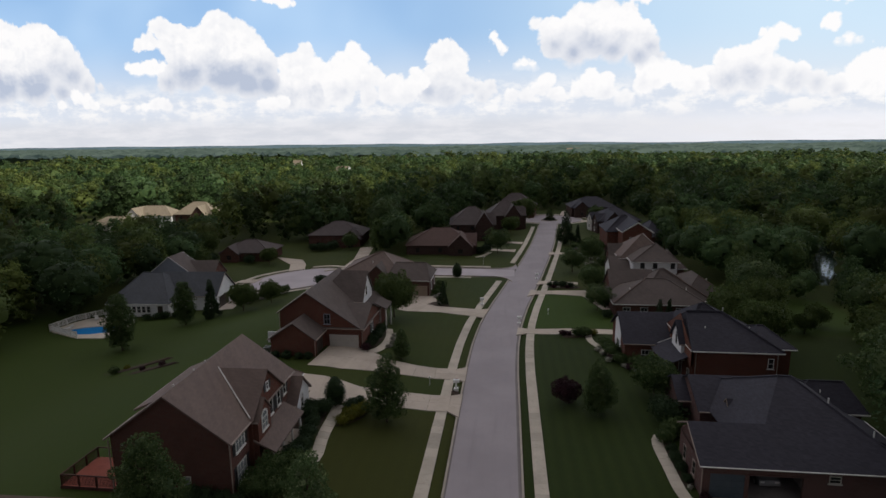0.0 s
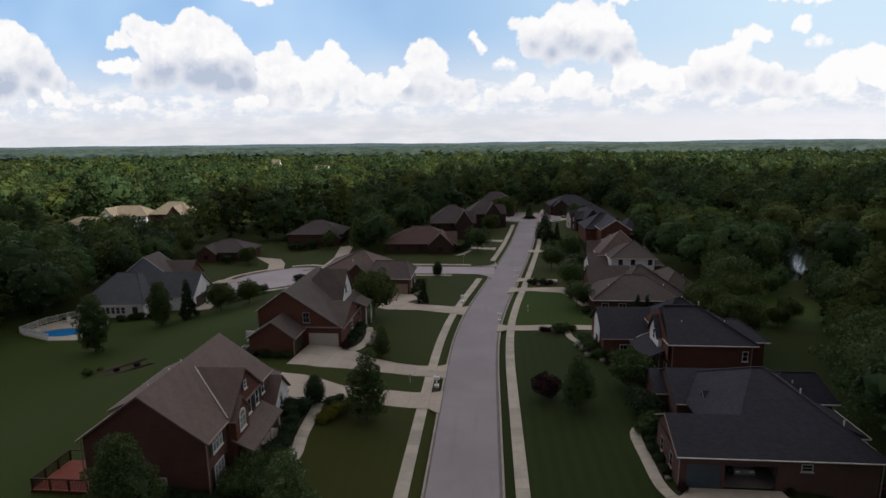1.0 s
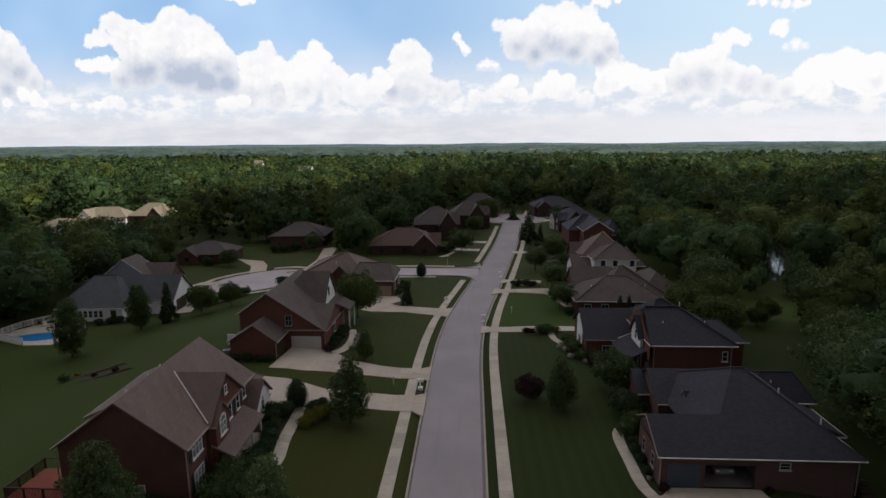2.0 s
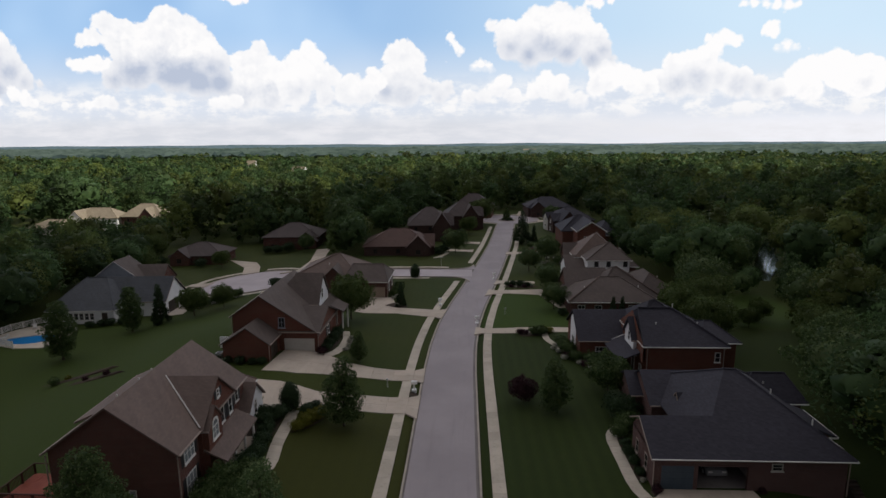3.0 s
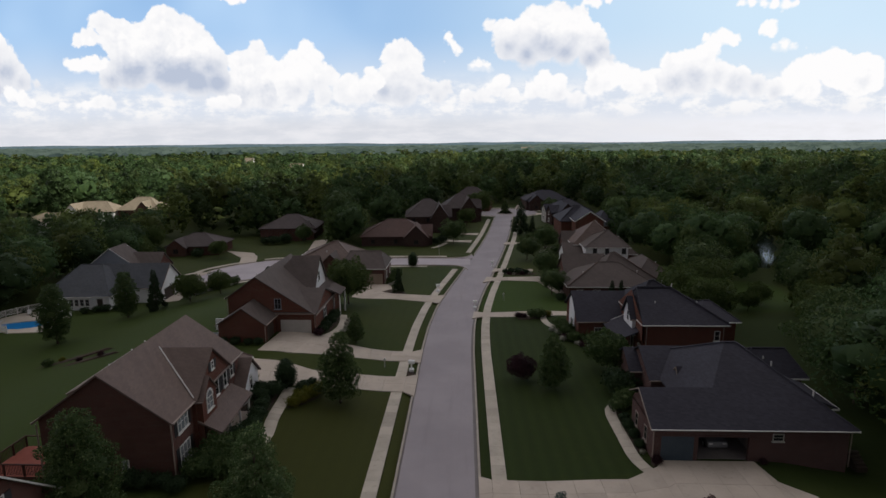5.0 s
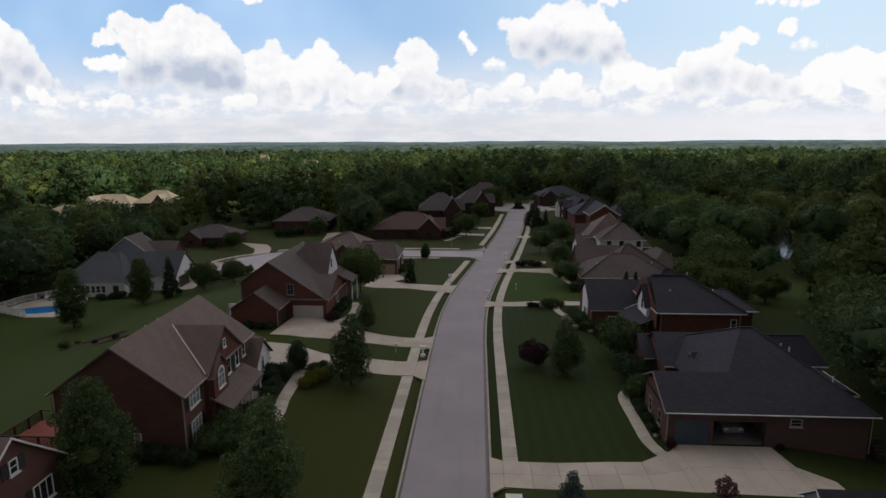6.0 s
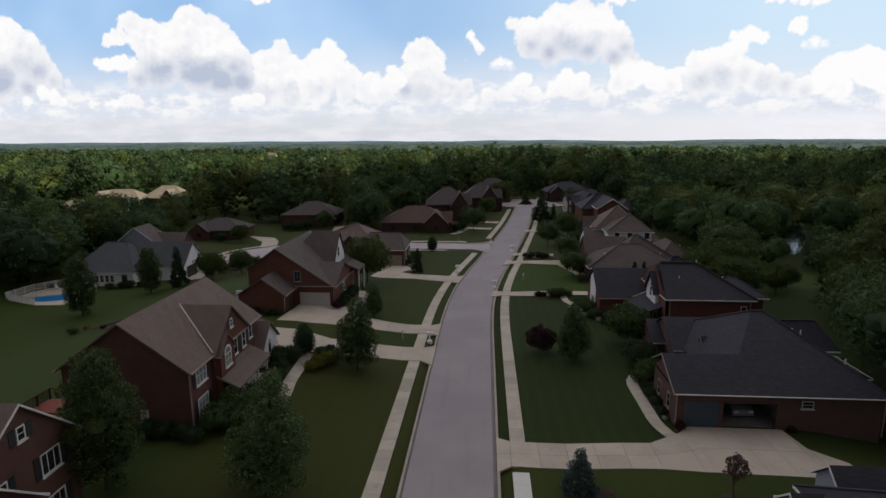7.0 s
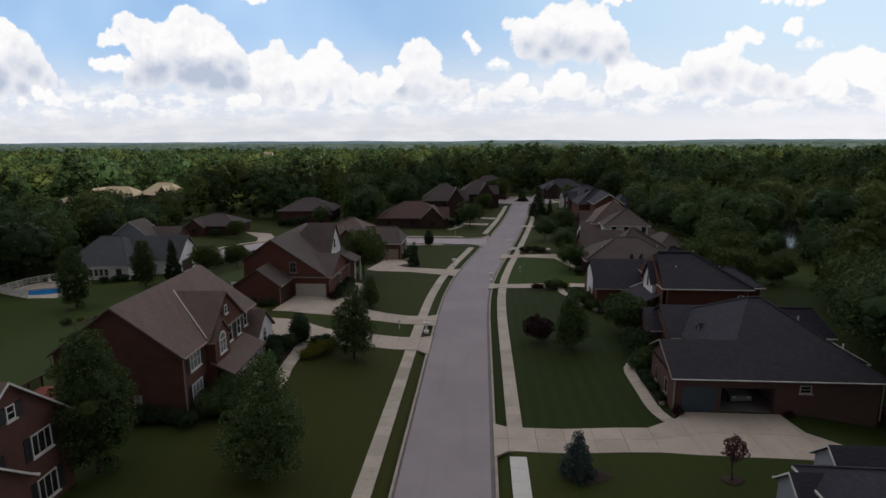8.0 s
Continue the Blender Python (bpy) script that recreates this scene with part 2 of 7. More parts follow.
def speckled(name, a, b, big=0.25, fine=14.0, rough=0.85, bump=0.3, metal=0.0, tone=None, spec=0.3, rand=0.0):
    """A two-scale surface: patches between colours a and b, grain and fine relief."""
    m, N, s, _ = material(name)
    p = pos_co(N)
    n1 = N.noise(p, big, 5.0, 0.6)
    n2 = N.noise(p, fine, 3.0, 0.6)
    f = N.math("ADD", N.smooth(n1, 0.3, 0.7), N.math("MULTIPLY", N.math("SUBTRACT", n2, 0.5), 0.9), clamp=True)
    col = N.mix(f, a, b)
    if tone:
        n3 = N.noise(p, big * 4.3, 4.0, 0.65)
        col = N.mix(N.math("MULTIPLY", N.smooth(n3, 0.55, 0.75), 0.55), col, tone)
    if rand:
        r = N.t.nodes.new("ShaderNodeObjectInfo").outputs["Random"]
        g = N.math("MULTIPLY_ADD", r, rand, 1.0 - rand / 2)
        col = N.mix(1.0, col, N.xyz(g, g, g), "MULTIPLY")
    N.link(col, s.inputs["Base Color"])
    s.inputs["Roughness"].default_value = rough
    s.inputs["Metallic"].default_value = metal
    s.inputs["Specular IOR Level"].default_value = spec
    set_bump(N, s, n2, bump, 0.02)
    return m


def brickwork(name, a, b, mortar):
    m, N, s, _ = material(name)
    x, y, z = N.split(obj_co(N))
    co = N.xyz(N.math("ADD", x, y), z, 0.0)
    br = N.t.nodes.new("ShaderNodeTexBrick")
    br.inputs["Color1"].default_value = (*a, 1)
    br.inputs["Color2"].default_value = (*b, 1)
    br.inputs["Mortar"].default_value = (*mortar, 1)
    br.inputs["Scale"].default_value = 1.0
    br.inputs["Brick Width"].default_value = 0.22
    br.inputs["Row Height"].default_value = 0.075
    br.inputs["Mortar Size"].default_value = 0.009
    N.link(co, br.inputs["Vector"])
    p = pos_co(N)
    n = N.noise(p, 0.5, 5.0, 0.6)
    g = N.math("MULTIPLY_ADD", n, 0.7, 0.65)
    col = N.mix(1.0, br.outputs["Color"], N.xyz(g, g, g), "MULTIPLY")
    N.link(col, s.inputs["Base Color"])
    s.inputs["Roughness"].default_value = 0.9
    s.inputs["Specular IOR Level"].default_value = 0.2
    set_bump(N, s, br.outputs["Fac"], -0.4, 0.01)
    return m


def shingles(name, a, b):
    m, N, s, _ = material(name)
    x, y, z = N.split(obj_co(N))
    co = N.xyz(N.math("ADD", x, y), N.math("MULTIPLY", z, 1.6), 0.0)
    br = N.t.nodes.new("ShaderNodeTexBrick")
    br.inputs["Color1"].default_value = (*a, 1)
    br.inputs["Color2"].default_value = (*b, 1)
    br.inputs["Mortar"].default_value = (*[c * 0.8 for c in a], 1)
    br.inputs["Scale"].default_value = 1.0
    br.inputs["Brick Width"].default_value = 0.33
    br.inputs["Row Height"].default_value = 0.15
    br.inputs["Mortar Size"].default_value = 0.012
    N.link(co, br.inputs["Vector"])
    p = pos_co(N)
    n = N.noise(p, 0.35, 5.0, 0.65)
    n2 = N.noise(N.xyz(N.math("ADD", x, y), N.math("MULTIPLY", z, 0.15), 0.0), 1.3, 4.0, 0.6)
    g = N.math("ADD", N.math("MULTIPLY", n, 0.55), N.math("MULTIPLY_ADD", n2, 0.45, 0.5))
    col = N.mix(1.0, br.outputs["Color"], N.xyz(g, g, g), "MULTIPLY")
    N.link(col, s.inputs["Base Color"])
    s.inputs["Roughness"].default_value = 0.78
    s.inputs["Specular IOR Level"].default_value = 0.35
    set_bump(N, s, N.noise(p, 9.0, 3.0, 0.7), 0.5, 0.03)
    return m


def foliage(name, a, b, c, cell=False, through=0.35, sheen=0.12):
    """Leaves: colour shifts from tree to tree (cell) and from clump to clump, sparse pale leaves paint in highlights;
    some light passes through.
    """
    m, N, s, out = material(name)
    p = pos_co(N)
    n1 = N.noise(p, 0.9, 4.0, 0.6)
    col = N.mix(N.smooth(n1, 0.3, 0.7), a, b)
    if cell:
        at = N.t.nodes.new("ShaderNodeAttribute")
        at.attribute_name = "tint"
        hx, hy, _ = N.split(at.outputs["Vector"])
        col = N.mix(N.math("MULTIPLY", N.smooth(hx, 0.35, 1.0), 0.8), col, c)
        g = N.math("MULTIPLY_ADD", hy, 0.75, 0.6)
        col = N.mix(1.0, col, N.xyz(g, g, g), "MULTIPLY")
        wide = N.noise(p, 0.006, 3.0, 0.5)
        g2 = N.math("MULTIPLY_ADD", wide, 0.7, 0.6)
        col = N.mix(1.0, col, N.xyz(g2, g2, g2), "MULTIPLY")
    else:
        isl = N.t.nodes.new("ShaderNodeNewGeometry").outputs["Random Per Island"]
        # highlights put into the colour of a few random leaves
        col = N.mix(N.math("MULTIPLY_ADD", N.smooth(isl, 0.72, 1.0), 0.75, N.math("MULTIPLY", isl, 0.25)), col, c)
    N.link(col, s.inputs["Base Color"])
    s.inputs["Roughness"].default_value = 0.55
    s.inputs["Specular IOR Level"].default_value = sheen
    tr = N.t.nodes.new("ShaderNodeBsdfTranslucent")
    N.link(col, tr.inputs["Color"])
    mx = N.t.nodes.new("ShaderNodeMixShader")
    mx.inputs[0].default_value = through
    N.link(s.outputs[0], mx.inputs[1])
    N.link(tr.outputs[0], mx.inputs[2])
    N.link(mx.outputs[0], out.inputs["Surface"])
    return m


def lawn_material():
    m, N, s, _ = material("lawn grass")
    p = pos_co(N)
    x, y, z = N.split(p)
    n1 = N.noise(p, 0.05, 4.0, 0.6)
    n2 = N.noise(p, 1.1, 5.0, 0.65)
    n3 = N.noise(p, 11.0, 3.0, 0.6)
    dry, lush, deep = (0.042, 0.046, 0.009), (0.034, 0.056, 0.008), (0.021, 0.035, 0.0065)
    col = N.mix(N.smooth(n1, 0.35, 0.65), (0.031, 0.046, 0.009), (0.040, 0.051, 0.010))

    def lot(x0, x1, y0, y1, edge=1.5):
        """One rectangle of turf colour, blending into the next."""
        inx = N.math("MULTIPLY", N.smooth(x, x0 - edge, x0 + edge), N.math("SUBTRACT", 1.0, N.smooth(x, x1 - edge, x1 + edge)))
        iny = N.math("MULTIPLY", N.smooth(y, y0 - edge, y0 + edge), N.math("SUBTRACT", 1.0, N.smooth(y, y1 - edge, y1 + edge)))
        return N.math("MULTIPLY", inx, iny)

    wob = N.math("MULTIPLY_ADD", n2, 0.5, 0.6)
    col = N.mix(N.math("MULTIPLY", lot(-21, -5, 10, 53), wob), col, dry)
    col = N.mix(N.math("MULTIPLY", lot(-130, -27, 10, 92, 6.0), wob), col, lush)
    col = N.mix(N.math("MULTIPLY", lot(1, 60, 36, 82), wob), col, deep)
    col = N.mix(N.math("MULTIPLY", lot(1, 60, 84, 106), wob), col, (0.036, 0.066, 0.009))
    col = N.mix(N.math("MULTIPLY", N.smooth(n2, 0.45, 0.8), 0.3), col, (0.046, 0.054, 0.012))
    stripe = N.math("SINE", N.math("MULTIPLY_ADD", x, 4.6, N.math("MULTIPLY", n2, 1.2)))
    mown = N.math("MULTIPLY_ADD", lot(1, 20, 36, 82), 0.05, 0.02)
    g = N.math("ADD", N.math("MULTIPLY_ADD", n3, 0.5, 0.75), N.math("MULTIPLY", stripe, mown))
    col = N.mix(1.0, col, N.xyz(g, g, g), "MULTIPLY")
    N.link(col, s.inputs["Base Color"])
    s.inputs["Roughness"].default_value = 0.9
    s.inputs["Specular IOR Level"].default_value = 0.15
    set_bump(N, s, n3, 0.6, 0.05)
    return m


def street_material(name="street concrete", gain=1.0):
    m, N, s, _ = material(name)
    p = pos_co(N)
    x, y, z = N.split(p)
    n1 = N.noise(p, 0.13, 5.0, 0.6)
    n2 = N.noise(N.xyz(N.math("MULTIPLY", x, 1.0), N.math("MULTIPLY", y, 0.06), 0.0), 1.2, 4.0, 0.6)
    n3 = N.noise(p, 18.0, 2.0, 0.6)
    col = N.mix(N.smooth(n1, 0.3, 0.7), (0.275, 0.243, 0.257), (0.325, 0.288, 0.303))
    col = N.mix(N.math("MULTIPLY", N.smooth(n2, 0.5, 0.75), 0.4), col, (0.225, 0.198, 0.208))
    g = N.math("MULTIPLY", N.math("MULTIPLY_ADD", n3, 0.3, 0.85), gain)
    col = N.mix(1.0, col, N.xyz(g, g, g), "MULTIPLY")
    N.link(col, s.inputs["Base Color"])
    s.inputs["Roughness"].default_value = 0.8
    set_bump(N, s, n3, 0.2, 0.01)
    return m


def glass_material(name, a, b):
    m, N, s, _ = material(name)
    n = N.noise(pos_co(N), 0.8, 2.0)
    N.link(N.mix(n, a, b), s.inputs["Base Color"])
    s.inputs["Roughness"].default_value = 0.06
    s.inputs["Specular IOR Level"].default_value = 0.6
    return m


def water_material(name, a, b, ripple=4.0):
    m, N, s, _ = material(name)
    p = pos_co(N)
    n = N.noise(p, ripple, 3.0, 0.5)
    N.link(N.mix(n, a, b), s.inputs["Base Color"])
    s.inputs["Roughness"].default_value = 0.08
    set_bump(N, s, n, 0.15, 0.03)
    return m


GRASS = lawn_material()
STREET = street_material()
STREET_PALE = street_material("pale street concrete", 1.35)
GLASS = glass_material("window glass", (0.012, 0.014, 0.016), (0.03, 0.032, 0.036))
# pale panes: reflection of the sky put into the glass colour
GLASS_PALE = glass_material("window glass with painted sky reflection", (0.12, 0.135, 0.145), (0.30, 0.32, 0.33))
WALK = speckled("walk concrete", (0.42, 0.37, 0.305), (0.50, 0.445, 0.37), 0.5, 16, 0.85, 0.2, tone=(0.29, 0.25, 0.205), rand=0.22)
DRIVE = speckled("drive concrete", (0.425, 0.36, 0.30), (0.50, 0.43, 0.36), 0.35, 14, 0.85, 0.2, tone=(0.31, 0.265, 0.225), rand=0.15)
NEWWALK = speckled("new concrete", (0.62, 0.60, 0.57), (0.70, 0.68, 0.64), 0.5, 16, 0.8, 0.15, rand=0.08)
KERB = speckled("kerb concrete", (0.33, 0.29, 0.25), (0.42, 0.37, 0.31), 0.8, 12, 0.85, 0.2, tone=(0.20, 0.17, 0.15))
GUTTER_GARAGE_SHADE = speckled("gutter pan and garage shade", (0.16, 0.14, 0.14), (0.21, 0.19, 0.18), 0.4, 10, 0.85, 0.2, tone=(0.10, 0.085, 0.08))
MULCH = speckled("dark mulch", (0.035, 0.024, 0.018), (0.06, 0.042, 0.03), 0.8, 9, 0.95, 0.9)
BRICK_RED = brickwork("red brick", (0.135, 0.040, 0.025), (0.096, 0.029, 0.020), (0.125, 0.092, 0.075))
BRICK_BROWN = brickwork("brown brick", (0.106, 0.037, 0.029), (0.076, 0.028, 0.023), (0.12, 0.095, 0.08))
BRICK_DARK = brickwork("plum brick", (0.105, 0.050, 0.045), (0.080, 0.039, 0.036), (0.12, 0.100, 0.092))
BRICK_UMBER = brickwork("umber brick", (0.056, 0.027, 0.023), (0.042, 0.021, 0.018), (0.07, 0.058, 0.052))
SIDING = speckled("white siding", (0.66, 0.66, 0.68), (0.74, 0.74, 0.75), 0.4, 8, 0.6, 0.1)
STONE = speckled("pale stone", (0.42, 0.40, 0.37), (0.55, 0.52, 0.48), 1.2, 5, 0.85, 0.5)
TRIM = speckled("white trim paint", (0.56, 0.55, 0.53), (0.64, 0.63, 0.61), 0.6, 9, 0.5, 0.05)
WHITE_PAINT = speckled("bright white paint", (0.78, 0.78, 0.77), (0.84, 0.84, 0.83), 0.6, 9, 0.4, 0.03)
SPOUT = speckled("tan painted metal", (0.24, 0.19, 0.165), (0.30, 0.245, 0.21), 0.6, 9, 0.5, 0.05)
SHUTTER = speckled("black shutter paint", (0.014, 0.015, 0.016), (0.022, 0.023, 0.026), 0.7, 12, 0.5, 0.1)
DOOR_DARK = speckled("dark painted door", (0.03, 0.022, 0.018), (0.05, 0.036, 0.028), 0.9, 10, 0.45, 0.1)
DOOR_WHITE = speckled("white door paint", (0.42, 0.40, 0.37), (0.48, 0.46, 0.43), 0.6, 9, 0.5, 0.05)
DOOR_TAN = speckled("tan door paint", (0.26, 0.20, 0.155), (0.30, 0.235, 0.18), 0.6, 9, 0.5, 0.05)
DOOR_BLUE = speckled("slate blue door paint", (0.045, 0.065, 0.085), (0.06, 0.082, 0.105), 0.6, 9, 0.5, 0.05)
DECKWOOD = speckled("red stained deck boards", (0.24, 0.060, 0.038), (0.30, 0.080, 0.05), 0.9, 7, 0.75, 0.4)
DECKRAIL = speckled("dark red rail paint", (0.050, 0.020, 0.016), (0.075, 0.028, 0.021), 0.9, 9, 0.7, 0.3)
BARK = speckled("bark", (0.05, 0.038, 0.028), (0.09, 0.07, 0.05), 1.5, 9, 0.95, 0.9)
ROOF_TAUPE = shingles("taupe shingles", (0.155, 0.112, 0.097), (0.130, 0.094, 0.082))
ROOF_BROWN = shingles("weathered brown shingles", (0.106, 0.083, 0.075), (0.085, 0.067, 0.061))
ROOF_DUSK = shingles("dusky brown shingles", (0.080, 0.062, 0.060), (0.062, 0.049, 0.048))
ROOF_SLATE = shingles("slate black shingles", (0.034, 0.032, 0.045), (0.021, 0.020, 0.029))
ROOF_GREY = shingles("blue grey shingles", (0.072, 0.078, 0.090), (0.055, 0.060, 0.070))
ROOF_RUST = shingles("rust brown shingles", (0.105, 0.062, 0.052), (0.085, 0.050, 0.043))
ROOF_TAN = shingles("tan shingles", (0.21, 0.175, 0.125), (0.18, 0.148, 0.108))
METAL = speckled("galvanised metal", (0.30, 0.30, 0.31), (0.38, 0.38, 0.39), 0.9, 9, 0.45, 0.05, metal=0.6)
LEAF_MAPLE = foliage("maple leaves", (0.036, 0.066, 0.020), (0.052, 0.088, 0.026), (0.145, 0.185, 0.075), sheen=0.15)
LEAF_PALE = foliage("pale maple leaves", (0.046, 0.090, 0.026), (0.066, 0.118, 0.034), (0.22, 0.27, 0.13), sheen=0.2)
LEAF_DARK = foliage("dark evergreen needles", (0.020, 0.038, 0.017), (0.030, 0.052, 0.022), (0.046, 0.070, 0.030), through=0.15)
LEAF_BLUE = foliage("blue spruce needles", (0.045, 0.075, 0.065), (0.07, 0.105, 0.09), (0.11, 0.15, 0.135), through=0.15)
LEAF_PLUM = foliage("plum purple leaves", (0.026, 0.012, 0.016), (0.040, 0.017, 0.022), (0.070, 0.032, 0.036))
LEAF_SAPLING = foliage("dusty red leaves", (0.085, 0.045, 0.045), (0.12, 0.065, 0.06), (0.19, 0.11, 0.10))
SIDING_BLUE = speckled("grey blue siding", (0.20, 0.22, 0.26), (0.25, 0.27, 0.31), 0.4, 8, 0.6, 0.1)
LEAF_LIME = foliage("yellow green leaves", (0.10, 0.115, 0.018), (0.15, 0.15, 0.02), (0.19, 0.17, 0.03))
LEAF_OLIVE = foliage("olive green leaves", (0.050, 0.082, 0.022), (0.075, 0.105, 0.03), (0.105, 0.135, 0.045))
LEAF_WOOD = foliage("woodland leaves", (0.050, 0.093, 0.037), (0.072, 0.119, 0.041), (0.128, 0.155, 0.037), cell=True)
BLOOM = foliage("pale blossom", (0.20, 0.22, 0.15), (0.34, 0.34, 0.28), (0.55, 0.50, 0.47))


# ---- mesh helpers ----
class Shape:
    """Gathers vertices and faces of one part."""

    def __init__(self):
        self.v, self.f = [], []

    def add(self, verts, faces):
        n = len(self.v)
        self.v += [tuple(p) for p in verts]
        self.f += [tuple(n + i for i in f) for f in faces]
        return self

    def box(self, x0, x1, y0, y1, z0, z1):
        x0, x1, y0, y1, z0, z1 = min(x0, x1), max(x0, x1), min(y0, y1), max(y0, y1), min(z0, z1), max(z0, z1)
        v = [(x, y, z) for z in (z0, z1) for x, y in ((x0, y0), (x1, y0), (x1, y1), (x0, y1))]
        return self.add(v, [(3, 2, 1, 0), (4, 5, 6, 7), (0, 1, 5, 4), (1, 2, 6, 5), (2, 3, 7, 6), (3, 0, 4, 7)])

    def solid(self, low, high):
        """A closed solid between two rings of the same count, low one first, both anticlockwise from above."""
        n = len(low)
        faces = [tuple(range(n - 1, -1, -1)), tuple(range(n, 2 * n))]
        faces += [(i, (i + 1) % n, n + (i + 1) % n, n + i) for i in range(n)]
        return self.add(list(low) + list(high), faces)

    def tube(self, path, radii, n=8):
        rings = []
        for i, p in enumerate(path):
            a = Vector(path[min(i + 1, len(path) - 1)]) - Vector(path[max(i - 1, 0)])
            q = a.to_track_quat("Z", "Y")
            rings.append([Vector(p) + q @ Vector((radii[i] * math.cos(2 * math.pi * k / n), radii[i] * math.sin(2 * math.pi * k / n), 0)) for k in range(n)])
        base = len(self.v)
        for r in rings:
            self.v += [tuple(p) for p in r]
        for i in range(len(rings) - 1):
            for k in range(n):
                a, b = base + i * n + k, base + i * n + (k + 1) % n
                self.f.append((a, b, b + n, a + n))
        self.f.append(tuple(base + k for k in range(n - 1, -1, -1)))
        self.f.append(tuple(base + (len(rings) - 1) * n + k for k in range(n)))
        return self

    def mesh(self, name, mat, smooth=False):
        me = bpy.data.meshes.new(name)
        me.from_pydata(self.v, [], self.f)
        me.materials.append(mat)
        if smooth:
            me.shade_smooth()
        return me


def part(name, shape, mat, parent=None, label="", smooth=False):
    ob = new(name, shape.mesh(name, mat, smooth) if isinstance(shape, Shape) else shape)
    if parent is not None:
        ob.parent = parent
    if label:
        ob["label"] = label
    return ob


def thing(name, m, label, category, group="", kind=""):
    ob = new(name)
    ob.matrix_world = m
    ob.empty_display_size = 0.3
    return tagged(ob, label, category, group, kind)


def soft_normals(me, normals):
    """Shades a crown by the way its clumps face."""
    me.attributes.new("custom_normal", "FLOAT_VECTOR", "POINT").data.foreach_set("vector", np.asarray(normals, np.float32).ravel())


def fast_mesh(name, verts, faces, mat, smooth=False):
    """verts (n, 3), faces (m, k): all of one count."""
    verts, faces = np.asarray(verts, np.float32), np.asarray(faces, np.int32)
    me = bpy.data.meshes.new(name)
    k = faces.shape[1]
    me.vertices.add(len(verts))
    me.vertices.foreach_set("co", verts.ravel())
    me.loops.add(faces.size)
    me.loops.foreach_set("vertex_index", faces.ravel())
    me.polygons.add(len(faces))
    me.polygons.foreach_set("loop_start", np.arange(0, faces.size, k, dtype=np.int32))
    if smooth:
        me.polygons.foreach_set("use_smooth", np.ones(len(faces), bool))
    me.update(calc_edges=True)
    me.materials.append(mat)
    return me


# ---- the lie of the land ----
def ramp(a, b, v):
    t = min(1.0, max(0.0, (v - a) / (b - a)))
    return t * t * (3 - 2 * t)


def land(x, y):
    """Height of the natural ground."""
    left, near, drop = ramp(-8, -24, x), 1 - ramp(72, 100, y), ramp(-38, -62, x)
    z = 2.2 * left * near * (1 - drop) - 1.6 * drop
    z += 0.55 * ramp(5, 14, x) * (1 - ramp(72, 95, y))
    z -= 1.0 * ramp(26, 34, x) * (1 - ramp(55, 80, y)) * ramp(20, 34, y)
    return z - 0.007 * min(200.0, max(0.0, y - 70))


ROAD = [(-2.15, -120), (-2.15, -40), (-2.15, 20), (-2.15, 66), (-1.9, 76), (-1.2, 86), (0.4, 98), (2.4, 110), (5.2, 128), (7.9, 146), (10.4, 164), (12.7, 184), (14.8, 204), (16.6, 220)]
SIDE = [(3.6, 126), (-8, 126.3), (-22, 126.2), (-34, 124.5), (-44, 121)]
HALF, HALF2 = 3.45, 4.2
BULBS = [(17.2, 228.0, 13.5), (-50.0, 119.5, 11.0)]


def resample(pts, step):
    out = []
    d = [0.0]
    for a, b in zip(pts, pts[1:]):
        d.append(d[-1] + math.hypot(b[0] - a[0], b[1] - a[1]))
    n = max(2, int(d[-1] / step) + 1)
    xs, ys = [p[0] for p in pts], [p[1] for p in pts]
    s = np.linspace(0, d[-1], n * 4)
    gx, gy = np.interp(s, d, xs), np.interp(s, d, ys)
    k = np.hanning(13)
    k /= k.sum()
    for _ in range(2):
        px, py = np.pad(gx, 6, mode="reflect", reflect_type="odd"), np.pad(gy, 6, mode="reflect", reflect_type="odd")
        gx, gy = np.convolve(px, k, "valid"), np.convolve(py, k, "valid")
    s2 = np.linspace(0, d[-1], n)
    return np.stack([np.interp(s2, s, gx), np.interp(s2, s, gy)], 1)


ROAD_P, SIDE_P = resample(ROAD, 2.0), resample(SIDE, 2.0)


def street_gap(x, y):
    """Metres from the edge of the paved street; negative on it."""
    d = min(np.hypot(ROAD_P[:, 0] - x, ROAD_P[:, 1] - y).min() - HALF, np.hypot(SIDE_P[:, 0] - x, SIDE_P[:, 1] - y).min() - HALF2)
    for cx, cy, r in BULBS:
        d = min(d, math.hypot(x - cx, y - cy) - r)
    return d


def ground_z(x, y):
    """Top of the turf: a little above the street, sunk under the paving."""
    z = land(x, y)
    if -30 < x < 45 and -130 < y < 250 or -70 < x < 5 and 100 < y < 140:
        return z + 0.12 - 0.34 * (1 - ramp(0.25, 2.0, street_gap(x, y)))
    return z + 0.12


